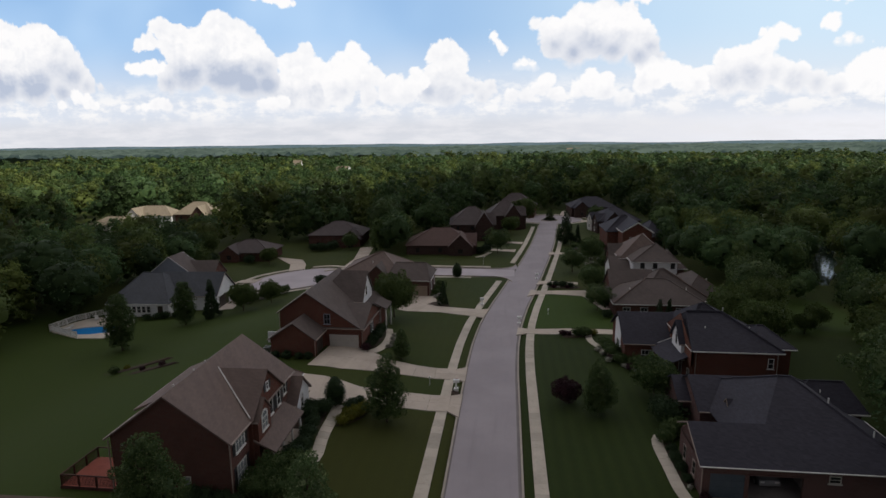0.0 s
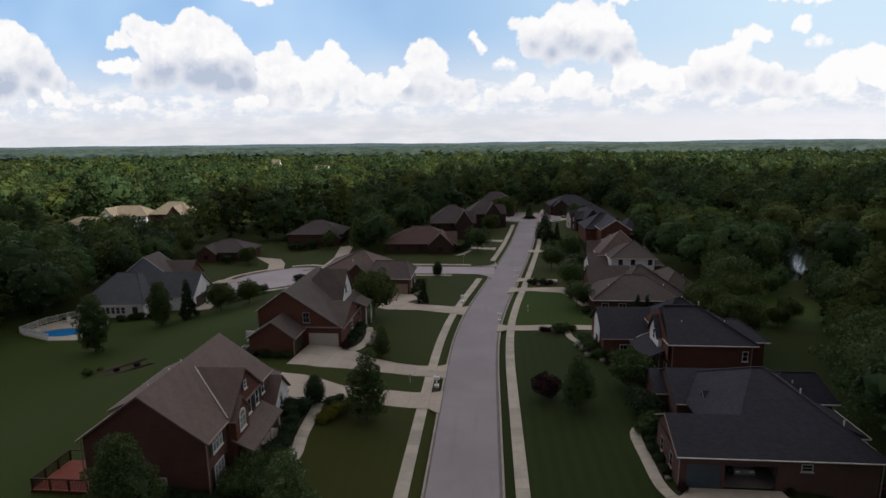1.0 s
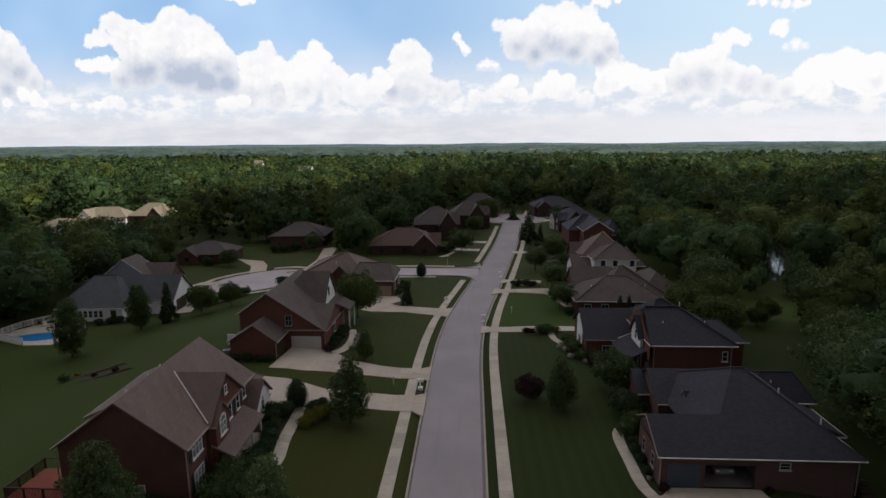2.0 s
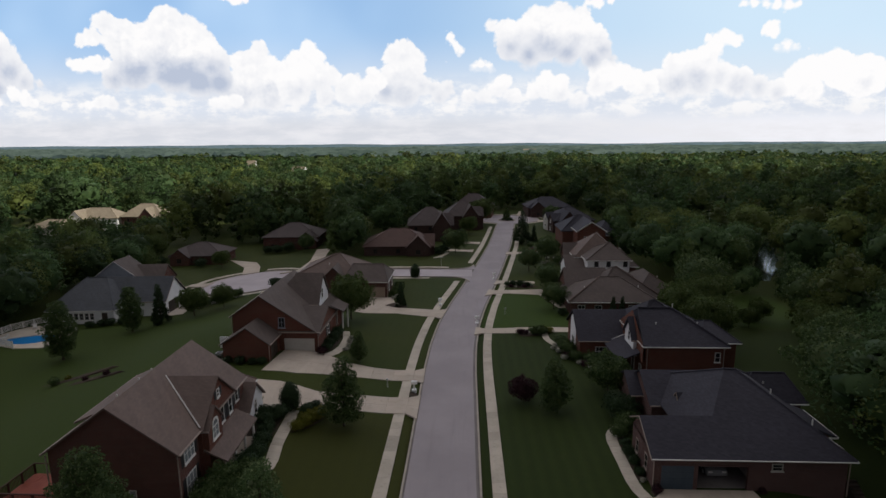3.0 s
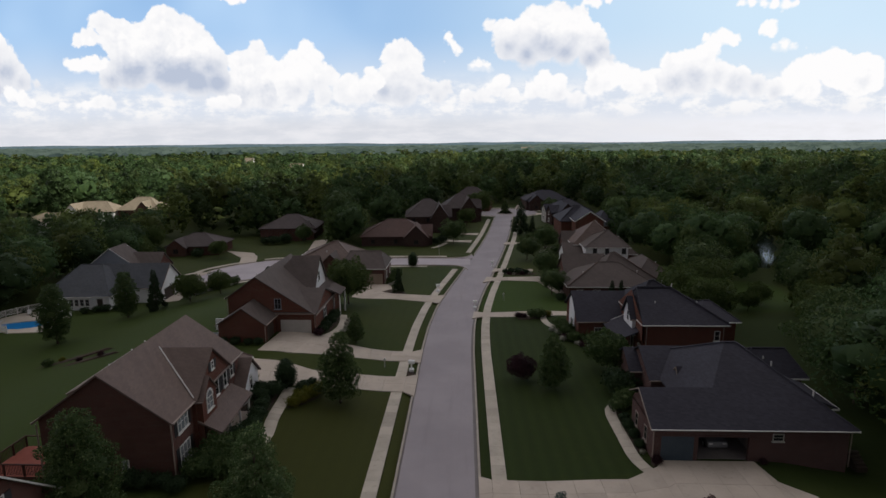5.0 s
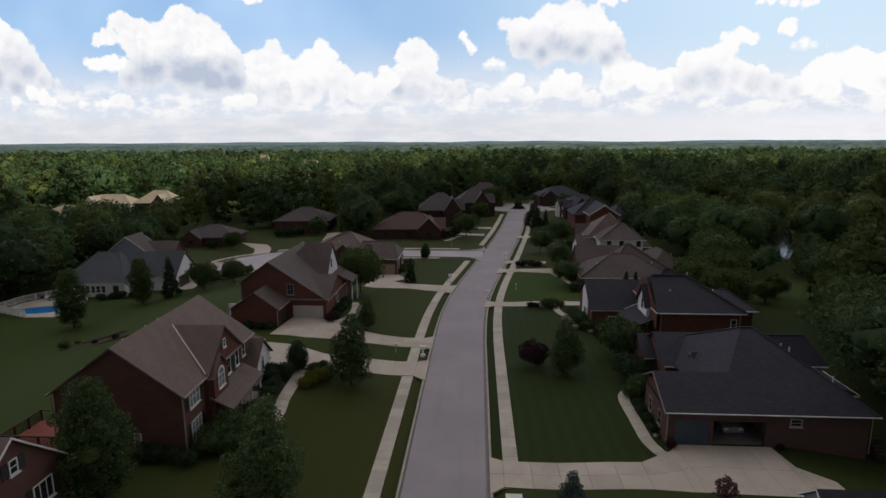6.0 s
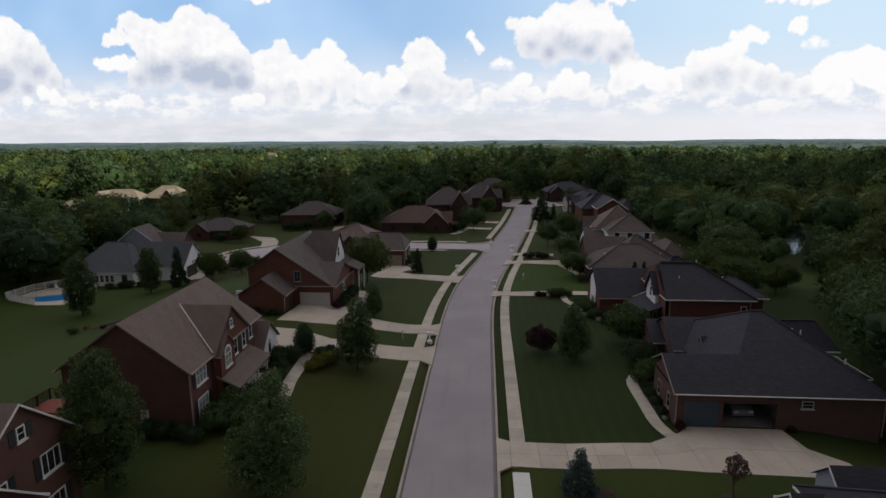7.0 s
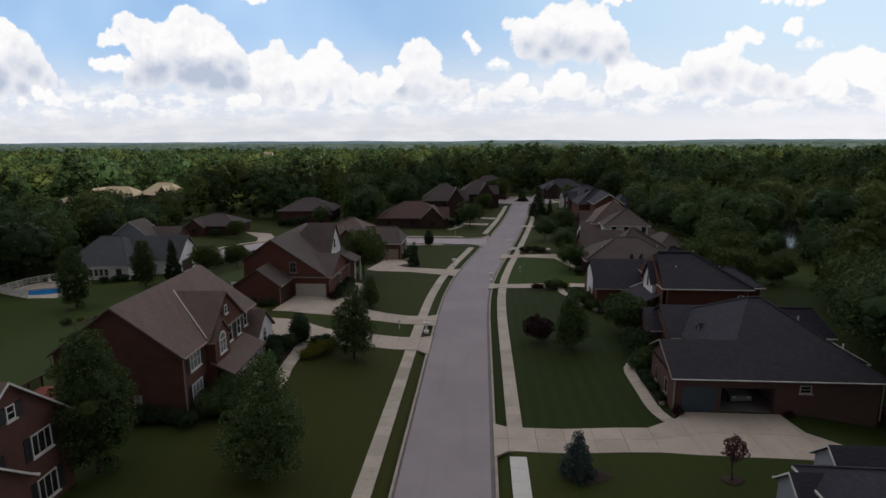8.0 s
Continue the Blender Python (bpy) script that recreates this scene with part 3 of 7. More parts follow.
def build_ground():
    xs = np.r_[-5200, -3600, -2400, -1600, -1000, -600, -350, -220, -160, -130, np.arange(-110, -16, 3.0), np.arange(-16, 30, 1.0), np.arange(30, 72, 3.0), 80, 100, 130, 180, 260, 400, 700, 1100, 1700, 2500, 3700, 5200]
    ys = np.r_[-3000, -1500, -700, -300, -150, -100, -70, np.arange(-50, 20, 5.0), np.arange(20, 250, 1.5), np.arange(250, 300, 6.0), 310, 340, 400, 500, 700, 1000, 1500, 2200, 3200, 4300, 5200]
    v = [(x, y, ground_z(x, y)) for y in ys for x in xs]
    nx = len(xs)
    f = [(j * nx + i, j * nx + i + 1, (j + 1) * nx + i + 1, (j + 1) * nx + i) for j in range(len(ys) - 1) for i in range(nx - 1)]
    me = fast_mesh("ground", v, f, GRASS, True)
    return tagged(new("ground", me), "mown green lawns rolling out to the horizon", "ground", kind="structure")


build_ground()


def offset_line(pts, d):
    """Points beside a line, d metres to its right."""
    t = np.gradient(pts, axis=0)
    t /= np.linalg.norm(t, axis=1)[:, None]
    return pts + d * np.stack([t[:, 1], -t[:, 0]], 1)


def ribbon(name, pts, a, b, up, mat, thick=0.25, parent=None):
    """A paved strip along a line, from a to b metres to its right, with its top up above the land."""
    lo, hi = offset_line(pts, a), offset_line(pts, b)
    n = len(pts)
    v = []
    for row, dz in ((lo, up), (hi, up), (hi, up - thick), (lo, up - thick)):
        v += [(x, y, land(x, y) + dz) for x, y in row]
    f = []
    for i in range(n - 1):
        for k in range(4):
            p, q = k * n, ((k + 1) % 4) * n
            f.append((q + i, q + i + 1, p + i + 1, p + i))
    f += [(0, n, 2 * n, 3 * n), (4 * n - 1, 3 * n - 1, 2 * n - 1, n - 1)]
    return part(name, Shape().add(v, [tuple(reversed(q)) for q in f]), mat, parent)


def disc(name, cx, cy, r, up, mat, thick=0.25, parent=None, n=56, inner=0.0):
    ring = [(cx + r * math.cos(2 * math.pi * k / n), cy + r * math.sin(2 * math.pi * k / n)) for k in range(n)]
    if inner:
        hole = [(cx + inner * math.cos(2 * math.pi * k / n), cy + inner * math.sin(2 * math.pi * k / n)) for k in range(n)]
        v = [(x, y, land(x, y) + up) for x, y in ring + hole] + [(x, y, land(x, y) + up - thick) for x, y in ring + hole]
        f = []
        for k in range(n):
            m = (k + 1) % n
            f += [(k, m, n + m, n + k), (2 * n + k, 2 * n + m, m, k), (n + k, n + m, 3 * n + m, 3 * n + k)]
        return part(name, Shape().add(v, f), mat, parent)
    low = [(x, y, land(x, y) + up - thick) for x, y in ring]
    high = [(x, y, land(x, y) + up) for x, y in ring]
    return part(name, Shape().solid(low, high), mat, parent)


# ---- streets ----
street = thing("road", pose(0, 0, 0), "pale grey concrete residential street with rolled kerbs", "street", kind="structure")
ribbon("paving", ROAD_P, -HALF + 0.16, HALF - 0.3, 0.0, STREET, 0.3, street)
ribbon("gutter", ROAD_P, -HALF, -HALF + 0.16, -0.012, GUTTER_GARAGE_SHADE, 0.3, street)
ribbon("gutter", ROAD_P, HALF - 0.3, HALF, -0.012, GUTTER_GARAGE_SHADE, 0.3, street)
ribbon("paving", SIDE_P[SIDE_P[:, 0] < 1.8], -HALF2 + 0.4, HALF2 - 0.4, 0.006, STREET_PALE, 0.3, street)
disc("paving", *BULBS[0], 0.012, STREET, 0.3, street)
disc("paving", *BULBS[1], 0.012, STREET_PALE, 0.3, street)


def clip_line(pts, y0, y1):
    return pts[(pts[:, 1] >= y0) & (pts[:, 1] <= y1)]


def kerb(pts, side, half):
    k = thing("kerb", pose(0, 0, 0), "worn concrete kerb along the street", "kerb", kind="structure")
    ribbon("kerbstone", pts, side * half if side > 0 else side * half - 0.2, side * half + 0.2 if side > 0 else side * half, 0.13, KERB, 0.4, k)


kerb(clip_line(ROAD_P, -120, 217), 1, HALF)
kerb(clip_line(ROAD_P, -120, 119.5), -1, HALF)
kerb(clip_line(ROAD_P, 132.5, 217), -1, HALF)
kerb(SIDE_P[(SIDE_P[:, 0] < -1.5) & (SIDE_P[:, 0] > -40)], 1, HALF2)
kerb(SIDE_P[(SIDE_P[:, 0] < -5.5) & (SIDE_P[:, 0] > -40)], -1, HALF2)


def slab(x_pts, up, mat, parent, thick=0.16, name="slab"):
    """One paving panel, its corners on the land."""
    low = [(x, y, land(x, y) + up - thick) for x, y in x_pts]
    high = [(x, y, land(x, y) + up) for x, y in x_pts]
    return part(name, Shape().solid(low, high), mat, parent)


def pavement(pts, d, width, label, step=1.5, gap=0.014, mat=WALK, up=0.15):
    """A walk of separate slabs, d metres to the right of a line."""
    p = thing("pavement", pose(0, 0, 0), label, "sidewalk", kind="structure")
    line = resample([tuple(q) for q in offset_line(pts, d)], step)
    n = len(line)
    t = np.gradient(line, axis=0)
    t /= np.linalg.norm(t, axis=1)[:, None]
    s = np.stack([t[:, 1], -t[:, 0]], 1) * width / 2
    for i in range(n - 1):
        a, b = line[i] + t[i] * gap / 2, line[i + 1] - t[i + 1] * gap / 2
        ring = [a - s[i], a + s[i], b + s[i + 1], b - s[i + 1]]
        slab([tuple(q) for q in ring], up, mat, p)
    return p


near_walk = clip_line(ROAD_P, 18, 117)
pavement(near_walk, -(HALF + 1.98), 1.25, "pale concrete sidewalk beside the grass verge")
pavement(clip_line(ROAD_P, 33.6, 205), HALF + 1.75, 1.25, "pale concrete sidewalk beside the grass verge")
pavement(clip_line(ROAD_P, 12, 33.6), HALF + 1.75, 1.25, "newly poured near-white concrete sidewalk", mat=NEWWALK)
pavement(clip_line(ROAD_P, 136, 205), -(HALF + 1.9), 1.25, "pale concrete sidewalk beside the grass verge")
pavement(SIDE_P[SIDE_P[:, 0] < -4], HALF2 + 1.6, 1.2, "pale concrete sidewalk on the side street", 2.0)
pavement(SIDE_P[SIDE_P[:, 0] < -7.5], -(HALF2 + 1.9), 1.2, "pale concrete sidewalk on the side street", 2.0)


def driveway(name, rows, label, cols=2, up=0.17, mat=DRIVE, gap=0.016):
    """A drive of cast panels. rows: pairs of points (left edge, right edge) along it."""
    d = thing(name, pose(0, 0, 0), label, "driveway", kind="structure")
    rows = [(Vector(a), Vector(b)) for a, b in rows]
    for (a0, b0), (a1, b1) in zip(rows, rows[1:]):
        for c in range(cols):
            f0, f1 = c / cols, (c + 1) / cols
            p, q, r, s = a0.lerp(b0, f0), a0.lerp(b0, f1), a1.lerp(b1, f1), a1.lerp(b1, f0)
            mid = (p + q + r + s) / 4
            ring = [mid + (w - mid) * max(0.0, 1 - gap / max(0.2, (w - mid).length)) for w in (p, q, r, s)]
            area = sum(ring[i].x * ring[(i + 1) % 4].y - ring[(i + 1) % 4].x * ring[i].y for i in range(4))
            if area < 0:
                ring.reverse()
            slab([(w.x, w.y) for w in ring], up, mat, d, name="panel")
    return d


def lerp_rows(rows, step=3.0):
    out = []
    for (a0, b0), (a1, b1) in zip(rows, rows[1:]):
        n = max(1, round(math.hypot(a1[0] - a0[0], a1[1] - a0[1]) / step))
        for i in range(n):
            f = i / n
            out.append((tuple(np.add(np.multiply(a0, 1 - f), np.multiply(a1, f))), tuple(np.add(np.multiply(b0, 1 - f), np.multiply(b1, f)))))
    return out + [rows[-1]]


driveway("driveway", lerp_rows([((-5.5, 58.2), (-5.5, 52.3)), ((-6.9, 57.6), (-6.9, 53.5)), ((-11.8, 57.3), (-11.7, 53.3)), ((-17.8, 56.0), (-18.0, 51.6)), ((-22.5, 57.2), (-21.5, 50.6)), ((-28.5, 58.0), (-28.0, 52.0))]), "long pale concrete driveway up to the brick house")
driveway("driveway", lerp_rows([((-5.5, 66.6), (-5.5, 61.9)), ((-6.9, 65.8), (-6.9, 62.4)), ((-12.4, 65.6), (-12.4, 62.1)), ((-15.8, 65.6), (-15.4, 61.5)), ((-20.3, 67.3), (-21.4, 59.9)), ((-25.3, 67.3), (-26.0, 60.3))]), "pale concrete driveway before the white garage door", 2)
driveway("driveway", lerp_rows([((-3.4, 95.0), (-4.4, 89.2)), ((-5.0, 94.3), (-5.9, 90.0)), ((-12.4, 95.6), (-12.5, 91.7)), ((-15.0, 102.9), (-18.5, 90.8)), ((-19.6, 102.9), (-20.5, 92.0))]), "pale concrete driveway with a wide parking pad", 2)
driveway("driveway", lerp_rows([((1.4, 80.6), (1.7, 84.4)), ((3.0, 81.4), (3.2, 83.8)), ((9.8, 81.1), (9.4, 84.1)), ((17.0, 81.2), (17.0, 83.7))]), "narrow pale concrete driveway across the verge", 1)
driveway("driveway", lerp_rows([((3.9, 104.6), (4.9, 109.8)), ((5.5, 105.8), (6.1, 109.0)), ((9.0, 106.5), (9.3, 109.3)), ((15.0, 105.5), (16.0, 110.0)), ((17.5, 96.0), (20.5, 97.0))]), "pale concrete driveway curving to a garage", 1)
driveway("driveway", lerp_rows([((6.2, 114.3), (7.0, 118.0)), ((8.0, 115.2), (8.6, 117.6)), ((15.3, 115.0), (15.5, 117.0))]), "pale concrete driveway beside a planting bed", 1)
driveway("driveway", lerp_rows([((11.2, 149.0), (11.9, 153.0)), ((13.4, 149.5), (13.9, 152.5)), ((22.0, 151.0), (22.0, 154.0))]), "pale concrete driveway beside the street", 1)
driveway("driveway", lerp_rows([((2.4, 156.5), (2.0, 152.5)), ((0.3, 156.0), (-0.2, 153.3)), ((-6.0, 157.5), (-6.2, 154.5))]), "pale concrete driveway beside the street", 1)
driveway("driveway", lerp_rows([((4.8, 170.0), (4.3, 166.0)), ((2.7, 169.8), (2.3, 166.8)), ((-4.0, 171.0), (-4.2, 168.0))]), "pale concrete driveway beside the street", 1)
driveway("driveway", lerp_rows([((1.3, 32.4), (1.3, 37.4)), ((2.4, 33.3), (2.4, 36.9)), ((13.5, 32.8), (13.5, 36.4)), ((16.4, 32.6), (16.4, 38.2)), ((17.2, 32.6), (17.2, 39.25)), ((21.0, 32.5), (21.0, 39.25)), ((25.0, 32.4), (25.0, 39.25)), ((25.9, 32.5), (25.5, 36.3)), ((27.7, 32.8), (27.6, 34.6))], 2.4), "wide pale concrete driveway of cast panels before an open garage", 2)
driveway("driveway", lerp_rows([((9.3, 238.0), (12.3, 240.5)), ((7.0, 250.0), (12.0, 258.0))]), "pale concrete driveway off the turning circle", 1)
driveway("driveway", lerp_rows([((22.5, 240.5), (25.5, 238.0)), ((25.0, 256.0), (30.0, 250.0))]), "pale concrete driveway off the turning circle", 1)
driveway("driveway", lerp_rows([((29.5, 224.0), (29.0, 218.5)), ((40.0, 226.0), (40.0, 221.0))]), "pale concrete driveway off the turning circle", 1)
driveway("driveway", lerp_rows([((-56.5, 129.3), (-52.5, 130.3)), ((-59.5, 138.0), (-55.0, 138.0)), ((-67.5, 148.0), (-58.5, 144.5))]), "pale concrete driveway widening to a parking pad", 1)
driveway("driveway", lerp_rows([((-60.0, 121.0), (-60.5, 117.0)), ((-64.5, 119.6), (-64.5, 117.2)), ((-66.0, 112.0), (-62.5, 110.0)), ((-58.5, 101.0), (-55.0, 99.0)), ((-58.0, 94.0), (-54.0, 94.5))]), "pale concrete driveway to the white garage", 1)
driveway("driveway", lerp_rows([((-42.0, 129.0), (-38.0, 130.0)), ((-42.0, 140.0), (-38.5, 140.0)), ((-45.0, 158.0), (-41.0, 159.0))]), "pale concrete driveway to a brick house", 1)
def ring_walk(cx, cy, r0, r1, a0, a1, label, up=0.15, mat=WALK, name="pavement", category="sidewalk"):
    """Slabs along part of a turning circle, angles in degrees from +x."""
    p = thing(name, pose(0, 0, 0), label, category, kind="structure")
    n = max(2, round(abs(a1 - a0) * math.pi / 180 * r0 / 1.6))
    for i in range(n):
        q0, q1 = radians(a0 + (a1 - a0) * (i + 0.01) / n), radians(a0 + (a1 - a0) * (i + 0.99) / n)
        ring = [(cx + r * math.cos(q), cy + r * math.sin(q)) for r, q in ((r0, q0), (r1, q0), (r1, q1), (r0, q1))]
        slab(ring, up, mat, p)


for a0, a1 in ((48, 95), (113, 180), (196, 318)):
    ring_walk(-50.0, 119.5, 11.0, 11.25, a0, a1, "pale concrete kerb round the turning circle", 0.13, KERB, "kerb", "kerb")
    ring_walk(-50.0, 119.5, 12.6, 13.8, a0, a1, "pale concrete sidewalk round the turning circle")
for a0, a1 in ((-70, -32), (8, 50), (68, 112), (132, 250)):
    ring_walk(17.2, 228.0, 13.5, 13.75, a0, a1, "pale concrete kerb round the turning circle", 0.13, KERB, "kerb", "kerb")
    ring_walk(17.2, 228.0, 15.0, 16.2, a0, a1, "pale concrete sidewalk round the turning circle")
island = thing("traffic_island", pose(0, 0, 0), "planted round island in the turning circle", "traffic island", kind="structure")
disc("kerb_ring", 17.0, 224.5, 3.6, 0.16, KERB, 0.2, island, 32, 3.3)
disc("mulch_bed", 17.0, 224.5, 3.3, 0.12, MULCH, 0.2, island, 32)


def ccw(ring):
    a = sum(ring[i][0] * ring[(i + 1) % len(ring)][1] - ring[(i + 1) % len(ring)][0] * ring[i][1] for i in range(len(ring)))
    return ring if a > 0 else list(reversed(ring))


def corner_return(cx, cy, r, a0, a1, px, py):
    """Rounded street corner: paving out to the point (px, py), with its kerb on the arc."""
    arc = [(cx + r * math.cos(radians(a0 + (a1 - a0) * k / 10)), cy + r * math.sin(radians(a0 + (a1 - a0) * k / 10))) for k in range(11)]
    ring = ccw(arc + [(px, py)])
    part("paving", Shape().solid([(x, y, land(x, y) - 0.3) for x, y in ring], [(x, y, land(x, y) + 0.009) for x, y in ring]), STREET, street)
    ring_walk(cx, cy, r - 0.2, r, min(a0, a1), max(a0, a1), "worn concrete kerb round the street corner", 0.13, KERB, "kerb", "kerb")


corner_return(-4.1, 117.0, 5.0, 0, 90, 1.4, 122.6)
corner_return(-2.9, 135.6, 5.0, -90, 0, 2.6, 130.0)


# ---- houses ----
def gable_walls(a0, a1, l, r, zl, zr_, c, top, axis, z0=-1.2):
    """Closed wall body under a gable roof. a: along the ridge; l, r: cross places of the walls; c, top: ridge."""
    ring = [(l, z0), (r, z0), (r, zr_), (c, top), (l, zl)]
    at = (lambda a, q: (q[0], a, q[1])) if axis == "y" else (lambda a, q: (a, q[0], q[1]))
    s = Shape()
    v = [at(a0, q) for q in ring] + [at(a1, q) for q in ring]
    n = 5
    f = [tuple(range(n)), tuple(range(2 * n - 1, n - 1, -1))] + [(i, n + i, n + (i + 1) % n, (i + 1) % n) for i in range(n)]
    return s.add(v, f)


def roof_slab(p, q, r, s, t=0.16):
    """A sloping slab: corners of its upper face, anticlockwise from above."""
    low = [(x, y, z - t) for x, y, z in (p, q, r, s)]
    return Shape().solid(low, [p, q, r, s])


def gable(house, axis, a0, a1, l, r, c, zl, zr_, top, wall, roof, over=0.35, rake=0.25, trim=True, z0=-1.2, rakes=None, rh=0.14):
    """A gabled block: walls, two roof planes, gutters and rake boards. l, r, a0, a1 are wall faces; zl, zr_: eaves, top: ridge."""
    a0, a1 = min(a0, a1), max(a0, a1)
    sl, sr = (top - zl) / (c - l), (top - zr_) / (r - c)
    part("wall", gable_walls(a0, a1, l, r, zl - 0.16, zr_ - 0.16, c, top - 0.17, axis, z0), wall, house)
    el, er = l - over, r + over
    hl, hr = zl - sl * over, zr_ - sr * over
    b0, b1 = a0 - rake, a1 + rake
    at = (lambda a, q, z: (q, a, z)) if axis == "y" else (lambda a, q, z: (a, q, z))
    for e, h in ((el, hl), (er, hr)):
        part("roof", roof_slab(*ccw([at(b0, e, h), at(b1, e, h), at(b1, c, top), at(b0, c, top)])), roof, house)
    if trim:
        for e, h, d in ((el, hl, -1), (er, hr, 1)):
            g = Shape()
            p0, p1 = at(b0, e, h), at(b1, e + d * 0.12, h)
            g.box(p0[0], p1[0], p0[1], p1[1], h - 0.13, h - 0.02)
            part("gutter", g, SPOUT if rakes else TRIM, house)
        for a, d in ((b0, -1), (b1, 1)):
            for e, h in ((el, hl), (er, hr)):
                lo = [at(a, e, h - rh - 0.01), at(a + d * 0.05, e, h - rh - 0.01), at(a + d * 0.05, c, top - rh - 0.01), at(a, c, top - rh - 0.01)]
                part("rake_board", Shape().solid(ccw(lo), [(x, y, z + rh) for x, y, z in ccw(lo)]), rakes or TRIM, house)
    return house


def hip(house, x0, x1, y0, y1, eave, top, ridge, wall, roof, over=0.45, trim=True, z0=-1.2, end=None):
    """A hip-roofed block. x0..y1: wall faces; ridge: (xa, ya, xb, yb)."""
    part("wall", Shape().box(x0, x1, y0, y1, z0, eave - 0.12), wall, house)
    X0, X1, Y0, Y1 = x0 - over, x1 + over, y0 - over, y1 + over
    xa, ya, xb, yb = ridge
    v = [(X0, Y0, eave - 0.16), (X1, Y0, eave - 0.16), (X1, Y1, eave - 0.16), (X0, Y1, eave - 0.16), (X0, Y0, eave), (X1, Y0, eave), (X1, Y1, eave), (X0, Y1, eave), (xa, ya, top), (xb, yb, top)]
    f = [(3, 2, 1, 0), (0, 1, 5, 4), (1, 2, 6, 5), (2, 3, 7, 6), (3, 0, 4, 7)]
    if abs(xb - xa) >= abs(yb - ya):
        f += [(4, 5, 9, 8), (5, 6, 9), (6, 7, 8, 9), (7, 4, 8)]
    else:
        f += [(4, 5, 8), (5, 6, 9, 8), (6, 7, 9), (7, 4, 8, 9)]
    part("roof", Shape().add(v, f), roof, house)
    if trim:
        for a, b, c_, d in ((X0, X1, Y0 - 0.1, Y0), (X0, X1, Y1, Y1 + 0.1), (X0 - 0.1, X0, Y0, Y1), (X1, X1 + 0.1, Y0, Y1)):
            part("gutter", Shape().box(a, b, c_, d, eave - 0.14, eave - 0.02), TRIM, house)
    corners = [(X0, Y0), (X1, Y0), (X1, Y1), (X0, Y1)]
    for cx, cy in corners:
        ex, ey = min(((xa, ya), (xb, yb)), key=lambda q: math.hypot(q[0] - cx, q[1] - cy))
        part("ridge_cap", Shape().tube([(cx, cy, eave + 0.02), (ex, ey, top + 0.03)], [0.09, 0.09], 5), roof, house)
    if math.hypot(xb - xa, yb - ya) > 0.3:
        part("ridge_cap", Shape().tube([(xa, ya, top + 0.03), (xb, yb, top + 0.03)], [0.1, 0.1], 5), roof, house)
    return house


def on_face(side, plane):
    """Maps (u along the wall, out from it, z) to local places for a wall that faces side."""
    if side == "s":
        return lambda u, o, z: (u, plane - o, z)
    if side == "n":
        return lambda u, o, z: (u, plane + o, z)
    if side == "e":
        return lambda u, o, z: (plane + o, u, z)
    return lambda u, o, z: (plane - o, u, z)


def face_box(s, at, u0, u1, o0, o1, z0, z1):
    p, q = at(u0, o0, z0), at(u1, o1, z1)
    s.box(p[0], q[0], p[1], q[1], p[2], q[2])


def louvres(at, u0, u1, z0, z1, n=8):
    """One shutter board with a stepped, louvred face."""
    prof = [(0.0, z0), (0.05, z0)]
    for j in range(n):
        a, b = z0 + 0.08 + (z1 - z0 - 0.16) * j / n, z0 + 0.08 + (z1 - z0 - 0.16) * (j + 1) / n
        prof += [(0.05, a), (0.03, b - 0.01)]
    prof += [(0.05, z1 - 0.08), (0.05, z1), (0.0, z1)]
    m = len(prof)
    v = [at(u, o, z) for u in (u0, u1) for o, z in prof]
    f = [tuple(range(m)), tuple(range(2 * m - 1, m - 1, -1))] + [(i, m + i, m + (i + 1) % m, (i + 1) % m) for i in range(m)]
    return Shape().add(v, f)


